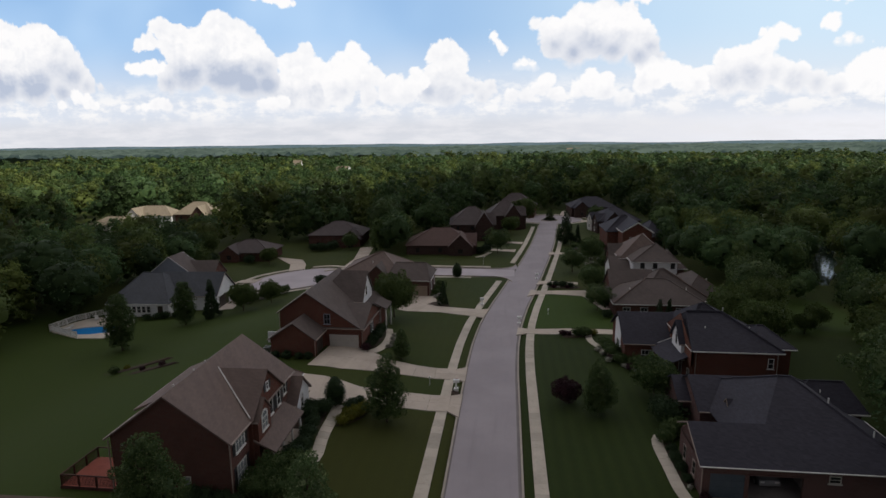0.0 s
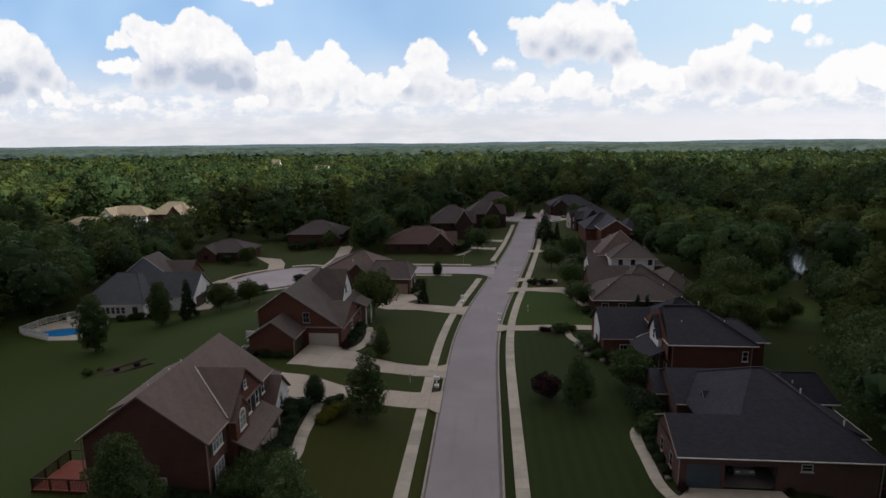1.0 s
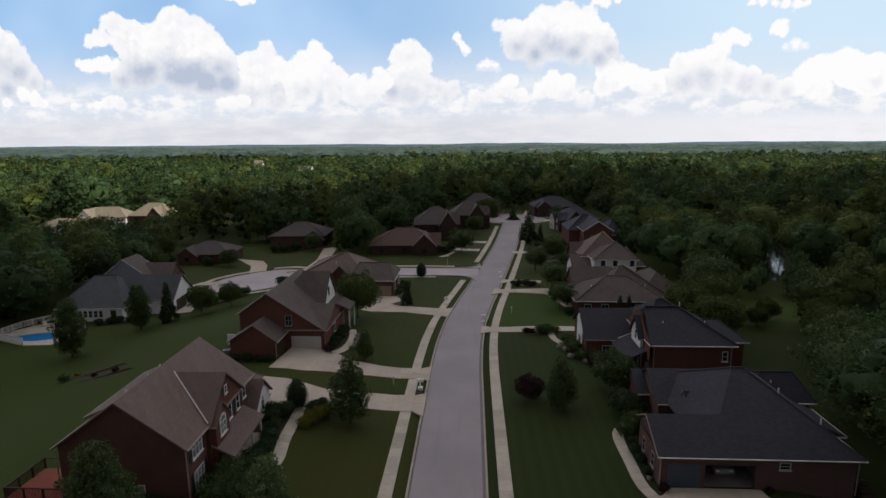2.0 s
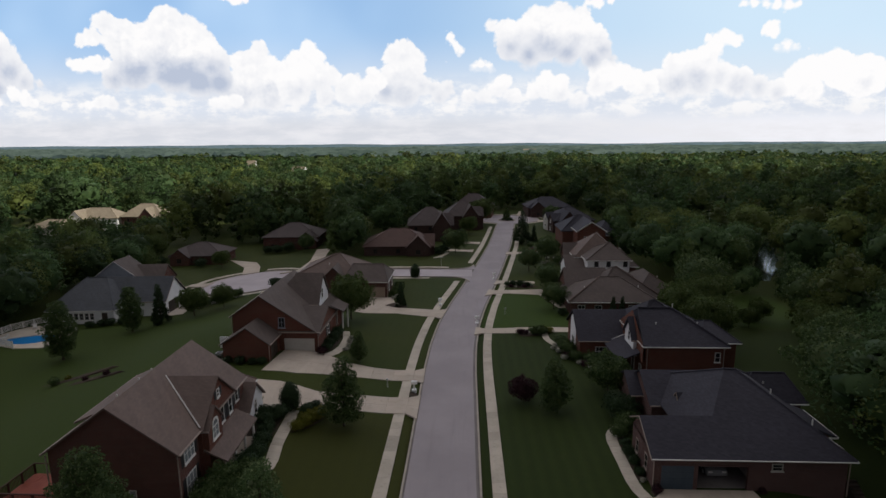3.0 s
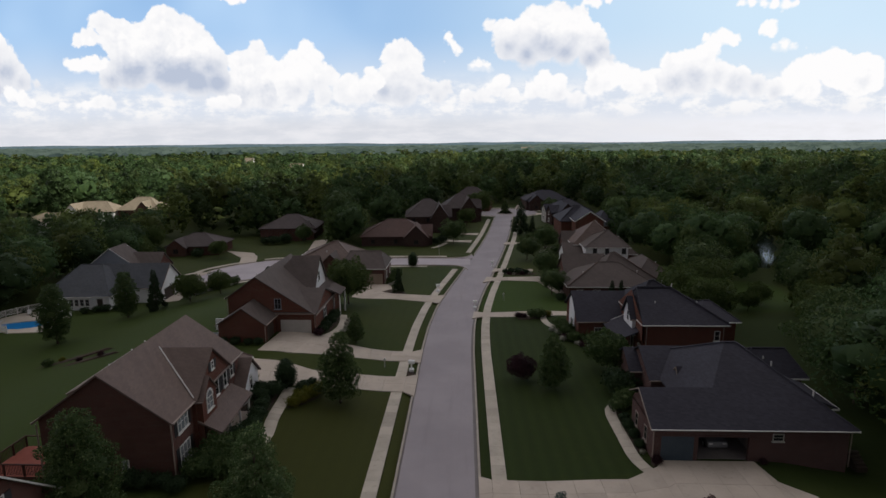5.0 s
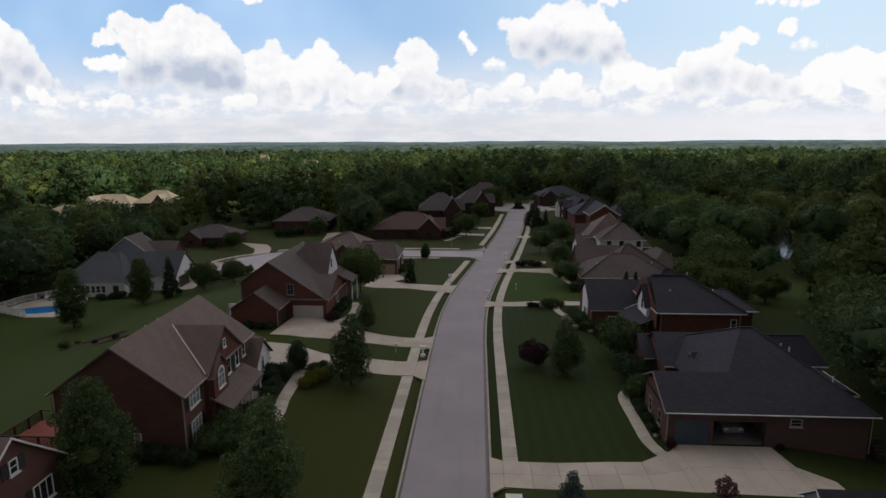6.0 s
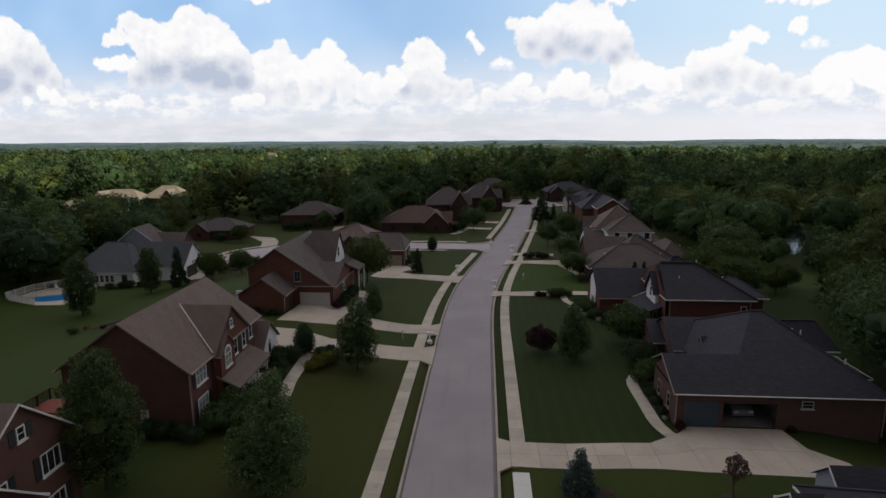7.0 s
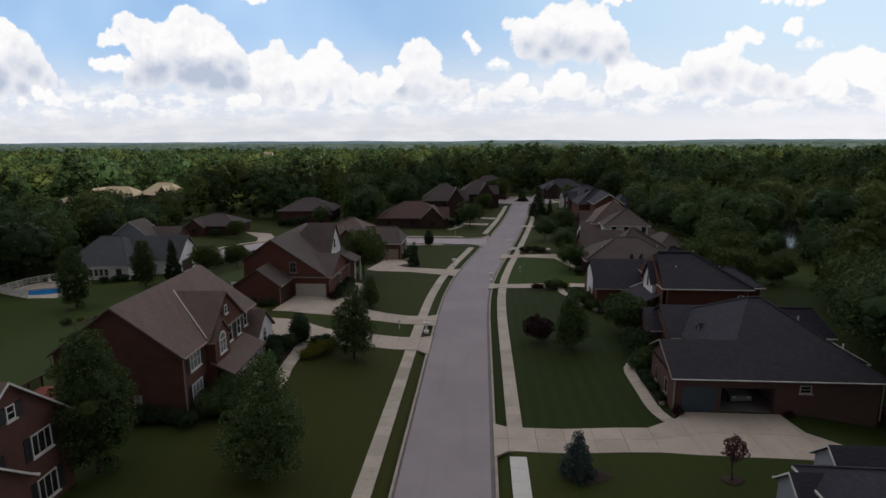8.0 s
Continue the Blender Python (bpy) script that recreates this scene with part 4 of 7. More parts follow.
def window(house, side, plane, u, z, w, h, bars=(1, 1), shutters=False, arch=False, frame_mat=None, pane=None):
    """A framed window: frame with bars, dark pane, sill, and shutters where it has them."""
    at = on_face(side, plane)
    fr = frame_mat or TRIM
    s = Shape()
    t = 0.075
    u0, u1 = u - w / 2, u + w / 2
    for a, b, c, d in ((u0, u0 + t, z, z + h), (u1 - t, u1, z, z + h), (u0 + t, u1 - t, z, z + t), (u0 + t, u1 - t, z + h - t, z + h)):
        face_box(s, at, a, b, -0.05, 0.06, c, d)
    for i in range(1, bars[0] + 1):
        uu = u0 + w * i / (bars[0] + 1)
        face_box(s, at, uu - 0.02, uu + 0.02, -0.02, 0.045, z + t, z + h - t)
    for i in range(1, bars[1] + 1):
        zz = z + h * i / (bars[1] + 1)
        face_box(s, at, u0 + t, u1 - t, -0.02, 0.04, zz - 0.02, zz + 0.02)
    if arch:
        n = 10
        for i in range(n):
            a0, a1 = math.pi * i / n, math.pi * (i + 1) / n
            m0 = (u + math.cos((a0 + a1) / 2) * (w / 2 - 0.04), z + h + math.sin((a0 + a1) / 2) * (w / 2 - 0.04))
            face_box(s, at, m0[0] - 0.09, m0[0] + 0.09, -0.03, 0.06, m0[1] - 0.09, m0[1] + 0.09)
    ob = part("window", s, fr, house)
    p = Shape()
    face_box(p, at, u0 + t * 0.5, u1 - t * 0.5, -0.04, 0.015, z + t * 0.5, z + h - t * 0.5)
    if arch:
        ring = [at(u + math.cos(math.pi * k / 12) * (w / 2 - 0.06), o, z + h + math.sin(math.pi * k / 12) * (w / 2 - 0.06)) for o in (0.0, 0.02) for k in range(13)]
        p.add(ring, [tuple(range(13)), tuple(range(25, 12, -1))])
    part("pane", p, pane or GLASS, ob)
    sl = Shape()
    face_box(sl, at, u0 - 0.08, u1 + 0.08, 0.0, 0.13, z - 0.08, z)
    part("sill", sl, fr, ob)
    if shutters:
        for a in (u0 - 0.5, u1 + 0.06):
            part("shutter", louvres(at, a, a + 0.44, z, z + h), SHUTTER, ob, "black louvred shutter")
    return ob


def garage_door(house, side, plane, u0, u1, z0, z1, mat, label, casing=None):
    at = on_face(side, plane)
    s = Shape()
    rows, cols = 4, max(2, round((u1 - u0) / 0.6))
    face_box(s, at, u0, u1, -0.05, 0.02, z0, z1)
    d = part("garage_door", s, mat, house, label)
    for r in range(rows):
        for c in range(cols):
            a, b = u0 + (u1 - u0) * c / cols, u0 + (u1 - u0) * (c + 1) / cols
            e, f = z0 + (z1 - z0) * r / rows, z0 + (z1 - z0) * (r + 1) / rows
            k = Shape()
            face_box(k, at, a + 0.05, b - 0.05, 0.022, 0.045, e + 0.05, f - 0.05)
            part("panel", k, mat, d)
    t = Shape()
    face_box(t, at, u0 - 0.14, u0, -0.02, 0.06, z0, z1 + 0.14)
    face_box(t, at, u1, u1 + 0.14, -0.02, 0.06, z0, z1 + 0.14)
    face_box(t, at, u0, u1, -0.02, 0.06, z1, z1 + 0.14)
    part("door_frame", t, casing or TRIM, d)
    return d


def door(house, side, plane, u, z, w=1.0, h=2.1, mat=None):
    at = on_face(side, plane)
    s = Shape()
    face_box(s, at, u - w / 2, u + w / 2, -0.04, 0.03, z, z + h)
    for a, b in ((0.12, 0.9), (1.05, 1.9)):
        for c in (-1, 1):
            face_box(s, at, u + c * w * 0.23 - 0.15, u + c * w * 0.23 + 0.15, 0.03, 0.045, z + a, z + b)
    d = part("door", s, mat or DOOR_DARK, house)
    t = Shape()
    for a, b, c, e in ((u - w / 2 - 0.12, u - w / 2, z, z + h + 0.12), (u + w / 2, u + w / 2 + 0.12, z, z + h + 0.12), (u - w / 2, u + w / 2, z + h, z + h + 0.12)):
        face_box(t, at, a, b, -0.02, 0.06, c, e)
    part("door_frame", t, TRIM, d)
    return d


def downspout(house, x, y, z0, z1):
    part("downspout", Shape().tube([(x, y, z0), (x, y, z1)], [0.055, 0.055], 6), SPOUT, house)


def vent(house, x, y, z):
    part("vent_pipe", Shape().tube([(x, y, z - 0.3), (x, y, z + 0.42)], [0.07, 0.07], 7), TRIM, house)


def house_a():
    """Two-storey brick house with a taupe gable roof, front cross gable and columned porch."""
    h = thing("house", pose(-22.0, 33.0, 2.1, 0, 0, 2), "two-storey red brick house with taupe shingle roof and columned porch", "house")
    wx0, wx1 = -10.3, -0.35
    gable(h, "y", 0.0, 14.2, wx0, wx1, -5.33, 5.45, 5.35, 9.05, BRICK_BROWN, ROOF_TAUPE, 0.35, 0.25, rakes=ROOF_TAUPE)
    # cross gable to the street
    gable(h, "x", -5.2, -0.02, 3.75, 10.95, 7.35, 5.3, 5.3, 8.28, BRICK_RED, ROOF_TAUPE, 0.25, 0.2, rakes=ROOF_TAUPE)
    # small projecting bay with the arched window
    gable(h, "x", -2.6, 0.45, 3.95, 6.75, 5.35, 5.0, 5.0, 6.5, BRICK_RED, ROOF_TAUPE, 0.15, 0.12, rakes=ROOF_TAUPE)
    window(h, "e", 0.45, 5.35, 3.45, 1.25, 1.2, (1, 1), arch=True, pane=GLASS_PALE)
    window(h, "e", -0.02, 7.45, 6.2, 0.55, 0.8, (0, 1), True)
    for u in (8.0, 9.9):
        window(h, "e", -0.02, u, 3.45, 0.8, 1.5, (0, 1), True)
    window(h, "e", wx1, 12.3, 3.45, 0.8, 1.4, (0, 1), True)
    window(h, "e", wx1, 2.0, 3.4, 1.75, 1.55, (2, 1), True, pane=GLASS_PALE)
    window(h, "e", wx1, 2.0, 0.55, 1.75, 1.75, (2, 1), True, pane=GLASS_PALE)
    window(h, "s", 0.0, -4.05, 1.0, 0.6, 0.95, (0, 1), frame_mat=DOOR_WHITE, pane=GLASS_PALE)
    door(h, "e", -0.02, 7.9, 0.25)
    window(h, "e", -0.02, 9.9, 0.7, 0.9, 1.4, (0, 1), True)
    # porch: floor, shed roof, columns
    part("porch_floor", Shape().box(-0.35, 1.75, 3.9, 11.2, -0.9, 0.22), DRIVE, h)
    part("porch_roof", roof_slab((-0.1, 3.8, 3.15), (1.95, 3.8, 2.12), (1.95, 11.3, 2.12), (-0.1, 11.3, 3.15)), ROOF_TAUPE, h)
    part("porch_beam", Shape().box(1.5, 1.7, 3.9, 11.2, 1.82, 2.08), DOOR_TAN, h)
    for y in (4.05, 6.4, 8.75, 11.05):
        c = Shape().tube([(1.6, y, 0.2), (1.6, y, 0.3), (1.6, y, 0.32), (1.6, y, 1.78), (1.6, y, 1.84)], [0.17, 0.17, 0.12, 0.10, 0.15], 10)
        part("column", c, TRIM, h)
    # white-gabled wing at the far end
    gable(h, "x", -7.0, 0.6, 12.6, 16.9, 14.75, 2.4, 2.4, 4.35, SIDING, ROOF_TAUPE, 0.3, 0.25, rakes=ROOF_TAUPE)
    window(h, "e", 0.6, 14.7, 0.9, 0.8, 1.2, (0, 1), arch=True)
    hip(h, -9.4, -1.2, 14.2, 19.0, 2.6, 5.6, (-5.3, 16.4, -5.2, 16.8), BRICK_BROWN, ROOF_TAUPE)
    part("wall", Shape().box(-10.9, wx0, 4.8, 14.2, -1.2, 5.0), BRICK_BROWN, h)
    part("roof", roof_slab(*ccw([(-8.5, 4.6, 6.5), (-11.2, 4.6, 5.3), (-11.2, 14.4, 5.3), (-8.5, 14.4, 6.5)])), ROOF_TAUPE, h)
    part("gutter", Shape().box(-11.3, -11.2, 4.6, 14.4, 5.16, 5.28), SPOUT, h)
    downspout(h, -0.2, -0.1, -0.2, 5.0)
    downspout(h, wx0 - 0.15, -0.1, -0.2, 5.0)
    part("valley_flashing", Shape().tube([(-4.45, 7.3, 8.36), (-0.05, 3.62, 5.3)], [0.06, 0.06], 5), TRIM, h)
    for y in (3.2, 6.5, 8.6):
        vent(h, -6.4, y, 8.05)
    return h


def house_b():
    h = thing("house", pose(-20.5, 67.4, 2.05), "red brick house with brown roof and white double garage door", "house")
    gable(h, "y", 0.0, 15.5, -11.9, -0.05, -7.9, 5.3, 2.95, 8.15, BRICK_RED, ROOF_BROWN, 0.3, 0.25, rakes=ROOF_BROWN)
    # taller cross gable to the street, hipped at its back
    gable(h, "x", -5.6, -1.8, 7.1, 13.5, 10.3, 5.25, 5.25, 8.95, SIDING, ROOF_BROWN, 0.35, 0.25, rakes=ROOF_BROWN)
    hip_end = [(-5.6, 6.75, 4.84), (-9.4, 6.75, 4.84), (-9.4, 13.85, 4.84), (-5.6, 13.85, 4.84), (-5.6, 10.3, 8.95)]
    part("roof", Shape().add(hip_end, [(0, 4, 1), (1, 4, 2), (2, 4, 3), (0, 1, 2, 3), (0, 3, 4)]), ROOF_BROWN, h)
    # lower brick gable over the garage front
    gable(h, "x", -6.5, 0.12, 0.08, 10.2, 5.1, 3.1, 3.1, 5.25, BRICK_RED, ROOF_BROWN, 0.3, 0.22, rakes=ROOF_BROWN)
    window(h, "e", 0.12, 5.1, 0.9, 1.2, 1.4, (1, 1), True)
    window(h, "e", -1.8, 9.9, 5.1, 1.0, 1.5, (0, 1))
    garage_door(h, "s", 0.0, -4.75, -0.5, 0.0, 2.0, DOOR_WHITE, "white panelled double garage door", BRICK_RED)
    window(h, "s", 0.0, -5.0, 3.5, 0.95, 1.5, (1, 1), frame_mat=SIDING_BLUE)
    part("porch_roof", roof_slab((-0.3, 9.2, 4.0), (1.6, 9.2, 3.1), (1.6, 13.2, 3.1), (-0.3, 13.2, 4.0)), ROOF_BROWN, h)
    for y in (9.4, 13.0):
        part("column", Shape().tube([(1.4, y, -0.9), (1.4, y, 3.0)], [0.13, 0.11], 10), TRIM, h)
    door(h, "e", -0.05, 11.2, 0.1)
    # low garage wing with its gable to the south
    gable(h, "y", -4.3, 1.0, -11.6, -5.45, -8.3, 2.85, 2.95, 5.0, BRICK_RED, ROOF_BROWN, 0.3, 0.25, rakes=ROOF_BROWN)
    garage_door(h, "e", -5.45, -3.6, -1.0, 0.05, 2.2, DOOR_DARK, "dark single garage door", BRICK_RED)
    downspout(h, 0.05, -0.08, -0.2, 2.8)
    downspout(h, -12.0, -0.08, -0.2, 5.0)
    downspout(h, -5.35, -4.4, -0.2, 2.5)
    part("side_screen", Shape().box(-14.2, -12.0, 0.6, 0.75, -0.5, 1.9), SIDING, h)
    vent(h, -9.2, 4.0, 7.3)
    return h


def house_c():
    h = thing("house", pose(-15.2, 103.2, -0.25), "brown-roofed brick house with a tan garage door", "house")
    hip(h, -9.5, -0.75, -0.2, 9.4, 3.4, 6.15, (-8.4, 4.3, -2.0, 4.3), BRICK_BROWN, ROOF_BROWN, 0.3)
    garage_door(h, "s", -0.2, -4.1, -1.1, 0.05, 2.3, DOOR_TAN, "tan panelled garage door", BRICK_BROWN)
    hip(h, -20.5, -7.2, 3.0, 16.0, 3.7, 7.4, (-13.0, 9.0, -12.2, 9.4), BRICK_BROWN, ROOF_TAUPE)
    gable(h, "y", 1.6, 9.0, -14.5, -9.6, -12.0, 3.6, 3.6, 6.0, BRICK_BROWN, ROOF_BROWN, rakes=ROOF_BROWN)
    window(h, "s", 3.0, -17.5, 1.0, 1.6, 1.4, (2, 1))
    window(h, "e", -0.75, 3.0, 0.9, 1.2, 1.4)
    window(h, "e", -0.75, 7.5, 0.9, 1.2, 1.4)
    downspout(h, -0.6, -0.3, -0.2, 3.3)
    vent(h, -13.8, 6.0, 5.6)
    return h


def house_r1():
    """Single-storey brick house with a big slate-black hip roof; its double garage stands open."""
    h = thing("house", pose(16.0, 39.3, 0.55), "low brick house with black hip roof and open garage", "house")
    # front wall in pieces round the two doors and the window
    for a, b, c, d in ((0.4, 1.05, -1.2, 3.2), (1.05, 3.85, 2.42, 3.2), (3.85, 4.15, -1.2, 3.2), (4.15, 8.5, 2.42, 3.2), (8.5, 10.4, -1.2, 3.2), (10.4, 11.35, -1.2, 2.0), (10.4, 11.35, 2.75, 3.2), (11.35, 16.8, -1.2, 3.2), (1.05, 8.5, -1.2, 0.02)):
        part("wall", Shape().box(a, b, 0.0, 0.3, c, d), BRICK_DARK, h)
    part("wall", Shape().box(0.4, 0.7, 0.3, 6.2, -1.2, 3.2), BRICK_DARK, h)
    part("wall", gable_walls(0.4, 0.7, 0.35, 6.2, 3.2, 3.2, 3.4, 5.1, "x", 3.0), BRICK_DARK, h)
    part("wall", Shape().box(16.5, 16.8, 0.3, 16.5, -1.2, 3.2), BRICK_DARK, h)
    part("wall", Shape().box(0.7, 16.5, 6.4, 6.7, -1.2, 3.2), BRICK_DARK, h)
    # dark colour on floor, partition and ceiling paints in the interior's shade
    part("garage_floor", Shape().box(0.7, 9.4, 0.3, 6.4, -0.3, 0.16), GUTTER_GARAGE_SHADE, h)
    part("partition", Shape().box(9.4, 9.6, 0.3, 6.4, -0.3, 3.2), GUTTER_GARAGE_SHADE, h)
    part("garage_ceiling", Shape().box(0.7, 9.4, 0.3, 6.4, 3.05, 3.15), GUTTER_GARAGE_SHADE, h)
    garage_door(h, "s", 0.04, 1.05, 3.85, 0.05, 2.4, DOOR_BLUE, "slate blue single garage door", BRICK_DARK)
    window(h, "s", 0.0, 10.875, 2.05, 0.95, 0.68, (0, 1), frame_mat=DOOR_WHITE)
    t = Shape()
    for a, b, c, d in ((4.05, 4.17, 0.05, 2.5), (8.48, 8.6, 0.05, 2.5), (4.05, 8.6, 2.4, 2.52)):
        t.box(a, b, -0.05, 0.1, c, d)
    part("door_frame", t, BRICK_DARK, h)
    part("gutter", Shape().box(0.0, 17.2, -0.58, -0.5, 3.22, 3.30), TRIM, h)
    # roof over the garage: gable to the west
    part("roof", roof_slab((0.0, -0.5, 3.3), (9.5, -0.5, 3.3), (9.5, 3.4, 5.35), (0.0, 3.4, 5.35)), ROOF_SLATE, h)
    part("roof", roof_slab((0.0, 3.4, 5.35), (9.5, 3.4, 5.35), (9.5, 6.0, 3.95), (0.0, 6.0, 3.95)), ROOF_SLATE, h)
    for p0, p1 in (((-0.06, -0.5, 3.14), (-0.06, 3.4, 5.19)), ((-0.06, 3.4, 5.19), (-0.06, 6.0, 3.79))):
        lo = ccw([p0, (p0[0] + 0.06, *p0[1:]), (p1[0] + 0.06, *p1[1:]), p1])
        part("rake_board", Shape().solid(lo, [(x, y, z + 0.13) for x, y, z in lo]), SPOUT, h)
    # main hip
    X0, X1, Y0, Y1 = 4.2, 17.2, -0.46, 17.0
    v = [(X0, Y0, 3.16), (X1, Y0, 3.16), (X1, Y1, 3.16), (X0, Y1, 3.16), (X0, Y0, 3.32), (X1, Y0, 3.32), (X1, Y1, 3.32), (X0, Y1, 3.32), (9.6, 8.3, 7.86), (10.7, 8.3, 7.86)]
    f = [(3, 2, 1, 0), (0, 1, 5, 4), (1, 2, 6, 5), (2, 3, 7, 6), (3, 0, 4, 7), (4, 5, 9, 8), (5, 6, 9), (6, 7, 8, 9), (7, 4, 8)]
    part("roof", Shape().add(v, f), ROOF_SLATE, h)
    for p, q in (((X1, Y0, 3.34), (10.7, 8.3, 7.9)), ((X1, Y1, 3.34), (10.7, 8.3, 7.9)), ((9.6, 8.3, 7.9), (10.7, 8.3, 7.9)), ((X0, Y1, 3.34), (9.6, 8.3, 7.9))):
        part("ridge_cap", Shape().tube([p, q], [0.1, 0.1], 5), ROOF_SLATE, h)
    part("gutter", Shape().box(17.2, 17.32, -0.5, 3.5, 3.15, 3.3), TRIM, h)
    # the side bay steps out a little under its own eave
    part("wall", Shape().box(16.8, 17.7, 4.0, 8.6, -1.2, 3.1), BRICK_DARK, h)
    part("roof", roof_slab((14.6, 3.6, 4.75), (18.1, 3.6, 3.3), (18.1, 9.0, 3.3), (14.6, 9.0, 4.75)), ROOF_SLATE, h)
    part("gutter", Shape().box(18.1, 18.22, 3.6, 9.0, 3.14, 3.28), TRIM, h)
    part("gutter", Shape().box(17.3, 18.1, 3.5, 3.58, 3.14, 3.28), TRIM, h)
    # entry block, porch and rear wing
    gable(h, "x", 3.4, 12.0, 10.0, 17.5, 13.75, 3.4, 3.4, 5.45, BRICK_DARK, ROOF_SLATE, 0.35, 0.25, rakes=ROOF_SLATE)
    gable(h, "x", 2.3, 5.0, 13.1, 18.3, 15.7, 3.05, 3.05, 4.55, BRICK_DARK, ROOF_SLATE, 0.35, 0.25, rakes=ROOF_SLATE)
    hip(h, 13.0, 19.3, 11.2, 17.0, 3.05, 5.4, (15.0, 13.3, 18.4, 13.3), BRICK_DARK, ROOF_SLATE)
    # small gable over the inner corner, white trimmed
    gable(h, "x", 5.6, 8.6, 8.1, 10.2, 9.15, 3.8, 3.8, 4.95, BRICK_DARK, ROOF_SLATE, 0.2, 0.15, rakes=DOOR_TAN, rh=0.08)
    window(h, "w", 0.4, 2.0, 0.9, 0.8, 1.4, (0, 1), frame_mat=SPOUT)
    window(h, "w", 0.4, 4.6, 0.9, 0.8, 1.4, (0, 1), frame_mat=SPOUT)
    for x, y, z in ((15.3, 3.0, 4.9), (13.2, 6.3, 6.3), (15.8, 12.4, 4.4)):
        vent(h, x, y, z)
    downspout(h, 0.35, -0.1, -0.2, 3.1)
    downspout(h, 16.9, -0.1, -0.2, 3.1)
    # wooden steps by the east wall
    st = Shape()
    for i in range(5):
        st.box(17.3, 18.2, -0.6 + i * 0.3, -0.3 + i * 0.3, -0.4, 0.05 + i * 0.19)
    part("steps", st, DOOR_DARK, h, "dark wooden steps")
    return h


def house_r2():
    h = thing("house", pose(22.5, 61.2, 0.25), "two-storey brick house with black roof and white dormer", "house")
    # main roof: brick gable to the west, hip to the east
    hip(h, 0.05, 9.75, 0.3, 10.3, 5.35, 8.65, (0.3, 5.2, 4.6, 5.2), BRICK_RED, ROOF_SLATE, 0.42)
    part("wall", gable_walls(-0.42, -0.36, 0.0, 10.6, 5.3, 5.3, 5.2, 8.45, "x", 3.2), BRICK_RED, h)
    hip(h, 0.6, 9.0, 5.0, 14.0, 5.3, 9.0, (2.6, 7.8, 3.4, 8.4), BRICK_RED, ROOF_SLATE)
    for p, q in (((10.15, -0.1, 5.52), (4.6, 5.2, 8.85)), ((0.3, 5.2, 8.85), (4.6, 5.2, 8.85))):
        part("ridge_cap", Shape().tube([p, q], [0.09, 0.09], 5), ROOF_SLATE, h)
    # white dormer gable to the street
    gable(h, "x", -0.85, 3.0, 2.6, 6.4, 4.5, 5.6, 5.6, 7.8, SIDING, ROOF_SLATE, 0.3, 0.3, z0=3.0, rakes=ROOF_SLATE)
    window(h, "w", -0.85, 4.5, 4.5, 0.95, 1.4, (0, 1), arch=True, frame_mat=SIDING)
    window(h, "s", 0.3, 8.9, 3.2, 0.7, 1.3, (0, 1))
    hip(h, 8.2, 12.4, 3.0, 11.0, 4.9, 6.6, (9.6, 6.6, 10.4, 6.6), BRICK_RED, ROOF_SLATE)
    # low west wing, its white gable to the street
    gable(h, "x", -6.55, 1.5, 7.9, 16.7, 12.3, 3.5, 3.5, 6.4, BRICK_RED, ROOF_SLATE, 0.4, 0.3, rakes=ROOF_SLATE)
    part("gable_siding", gable_walls(-6.63, -6.56, 10.6, 14.4, 4.6, 4.6, 12.5, 5.9, "x", 0.4), SIDING, h)
    window(h, "w", -6.63, 12.0, 0.9, 1.8, 1.5, (2, 1))
    window(h, "s", 7.9, -3.6, 0.9, 1.5, 1.4, (2, 1))
    # sloping porch roof between wing and house
    part("porch_roof", roof_slab((-3.2, 1.0, 2.95), (0.0, 1.0, 4.35), (0.0, 7.9, 4.35), (-3.2, 7.9, 2.95)), ROOF_SLATE, h)
    lo = ccw([(-3.2, 7.78, 2.8), (-3.2, 7.86, 2.8), (0.0, 7.86, 4.2), (0.0, 7.78, 4.2)])
    part("rake_board", Shape().solid(lo, [(x, y, z + 0.24) for x, y, z in lo]), TRIM, h)
    for y in (1.3, 4.5, 7.6):
        part("column", Shape().tube([(-2.9, y, -0.5), (-2.9, y, 2.75)], [0.13, 0.11], 10), TRIM, h)
    door(h, "w", 0.0, 5.0, 0.1)
    window(h, "w", 0.0, 2.0, 0.8, 0.9, 1.4)
    downspout(h, 9.6, 0.15, -0.2, 5.2)
    downspout(h, 0.2, 0.15, -0.2, 5.2)
    for x, y, z in ((6.0, 8.5, 8.0), (7.4, 3.4, 7.0), (2.0, 3.0, 7.1)):
        vent(h, x, y, z)
    return h


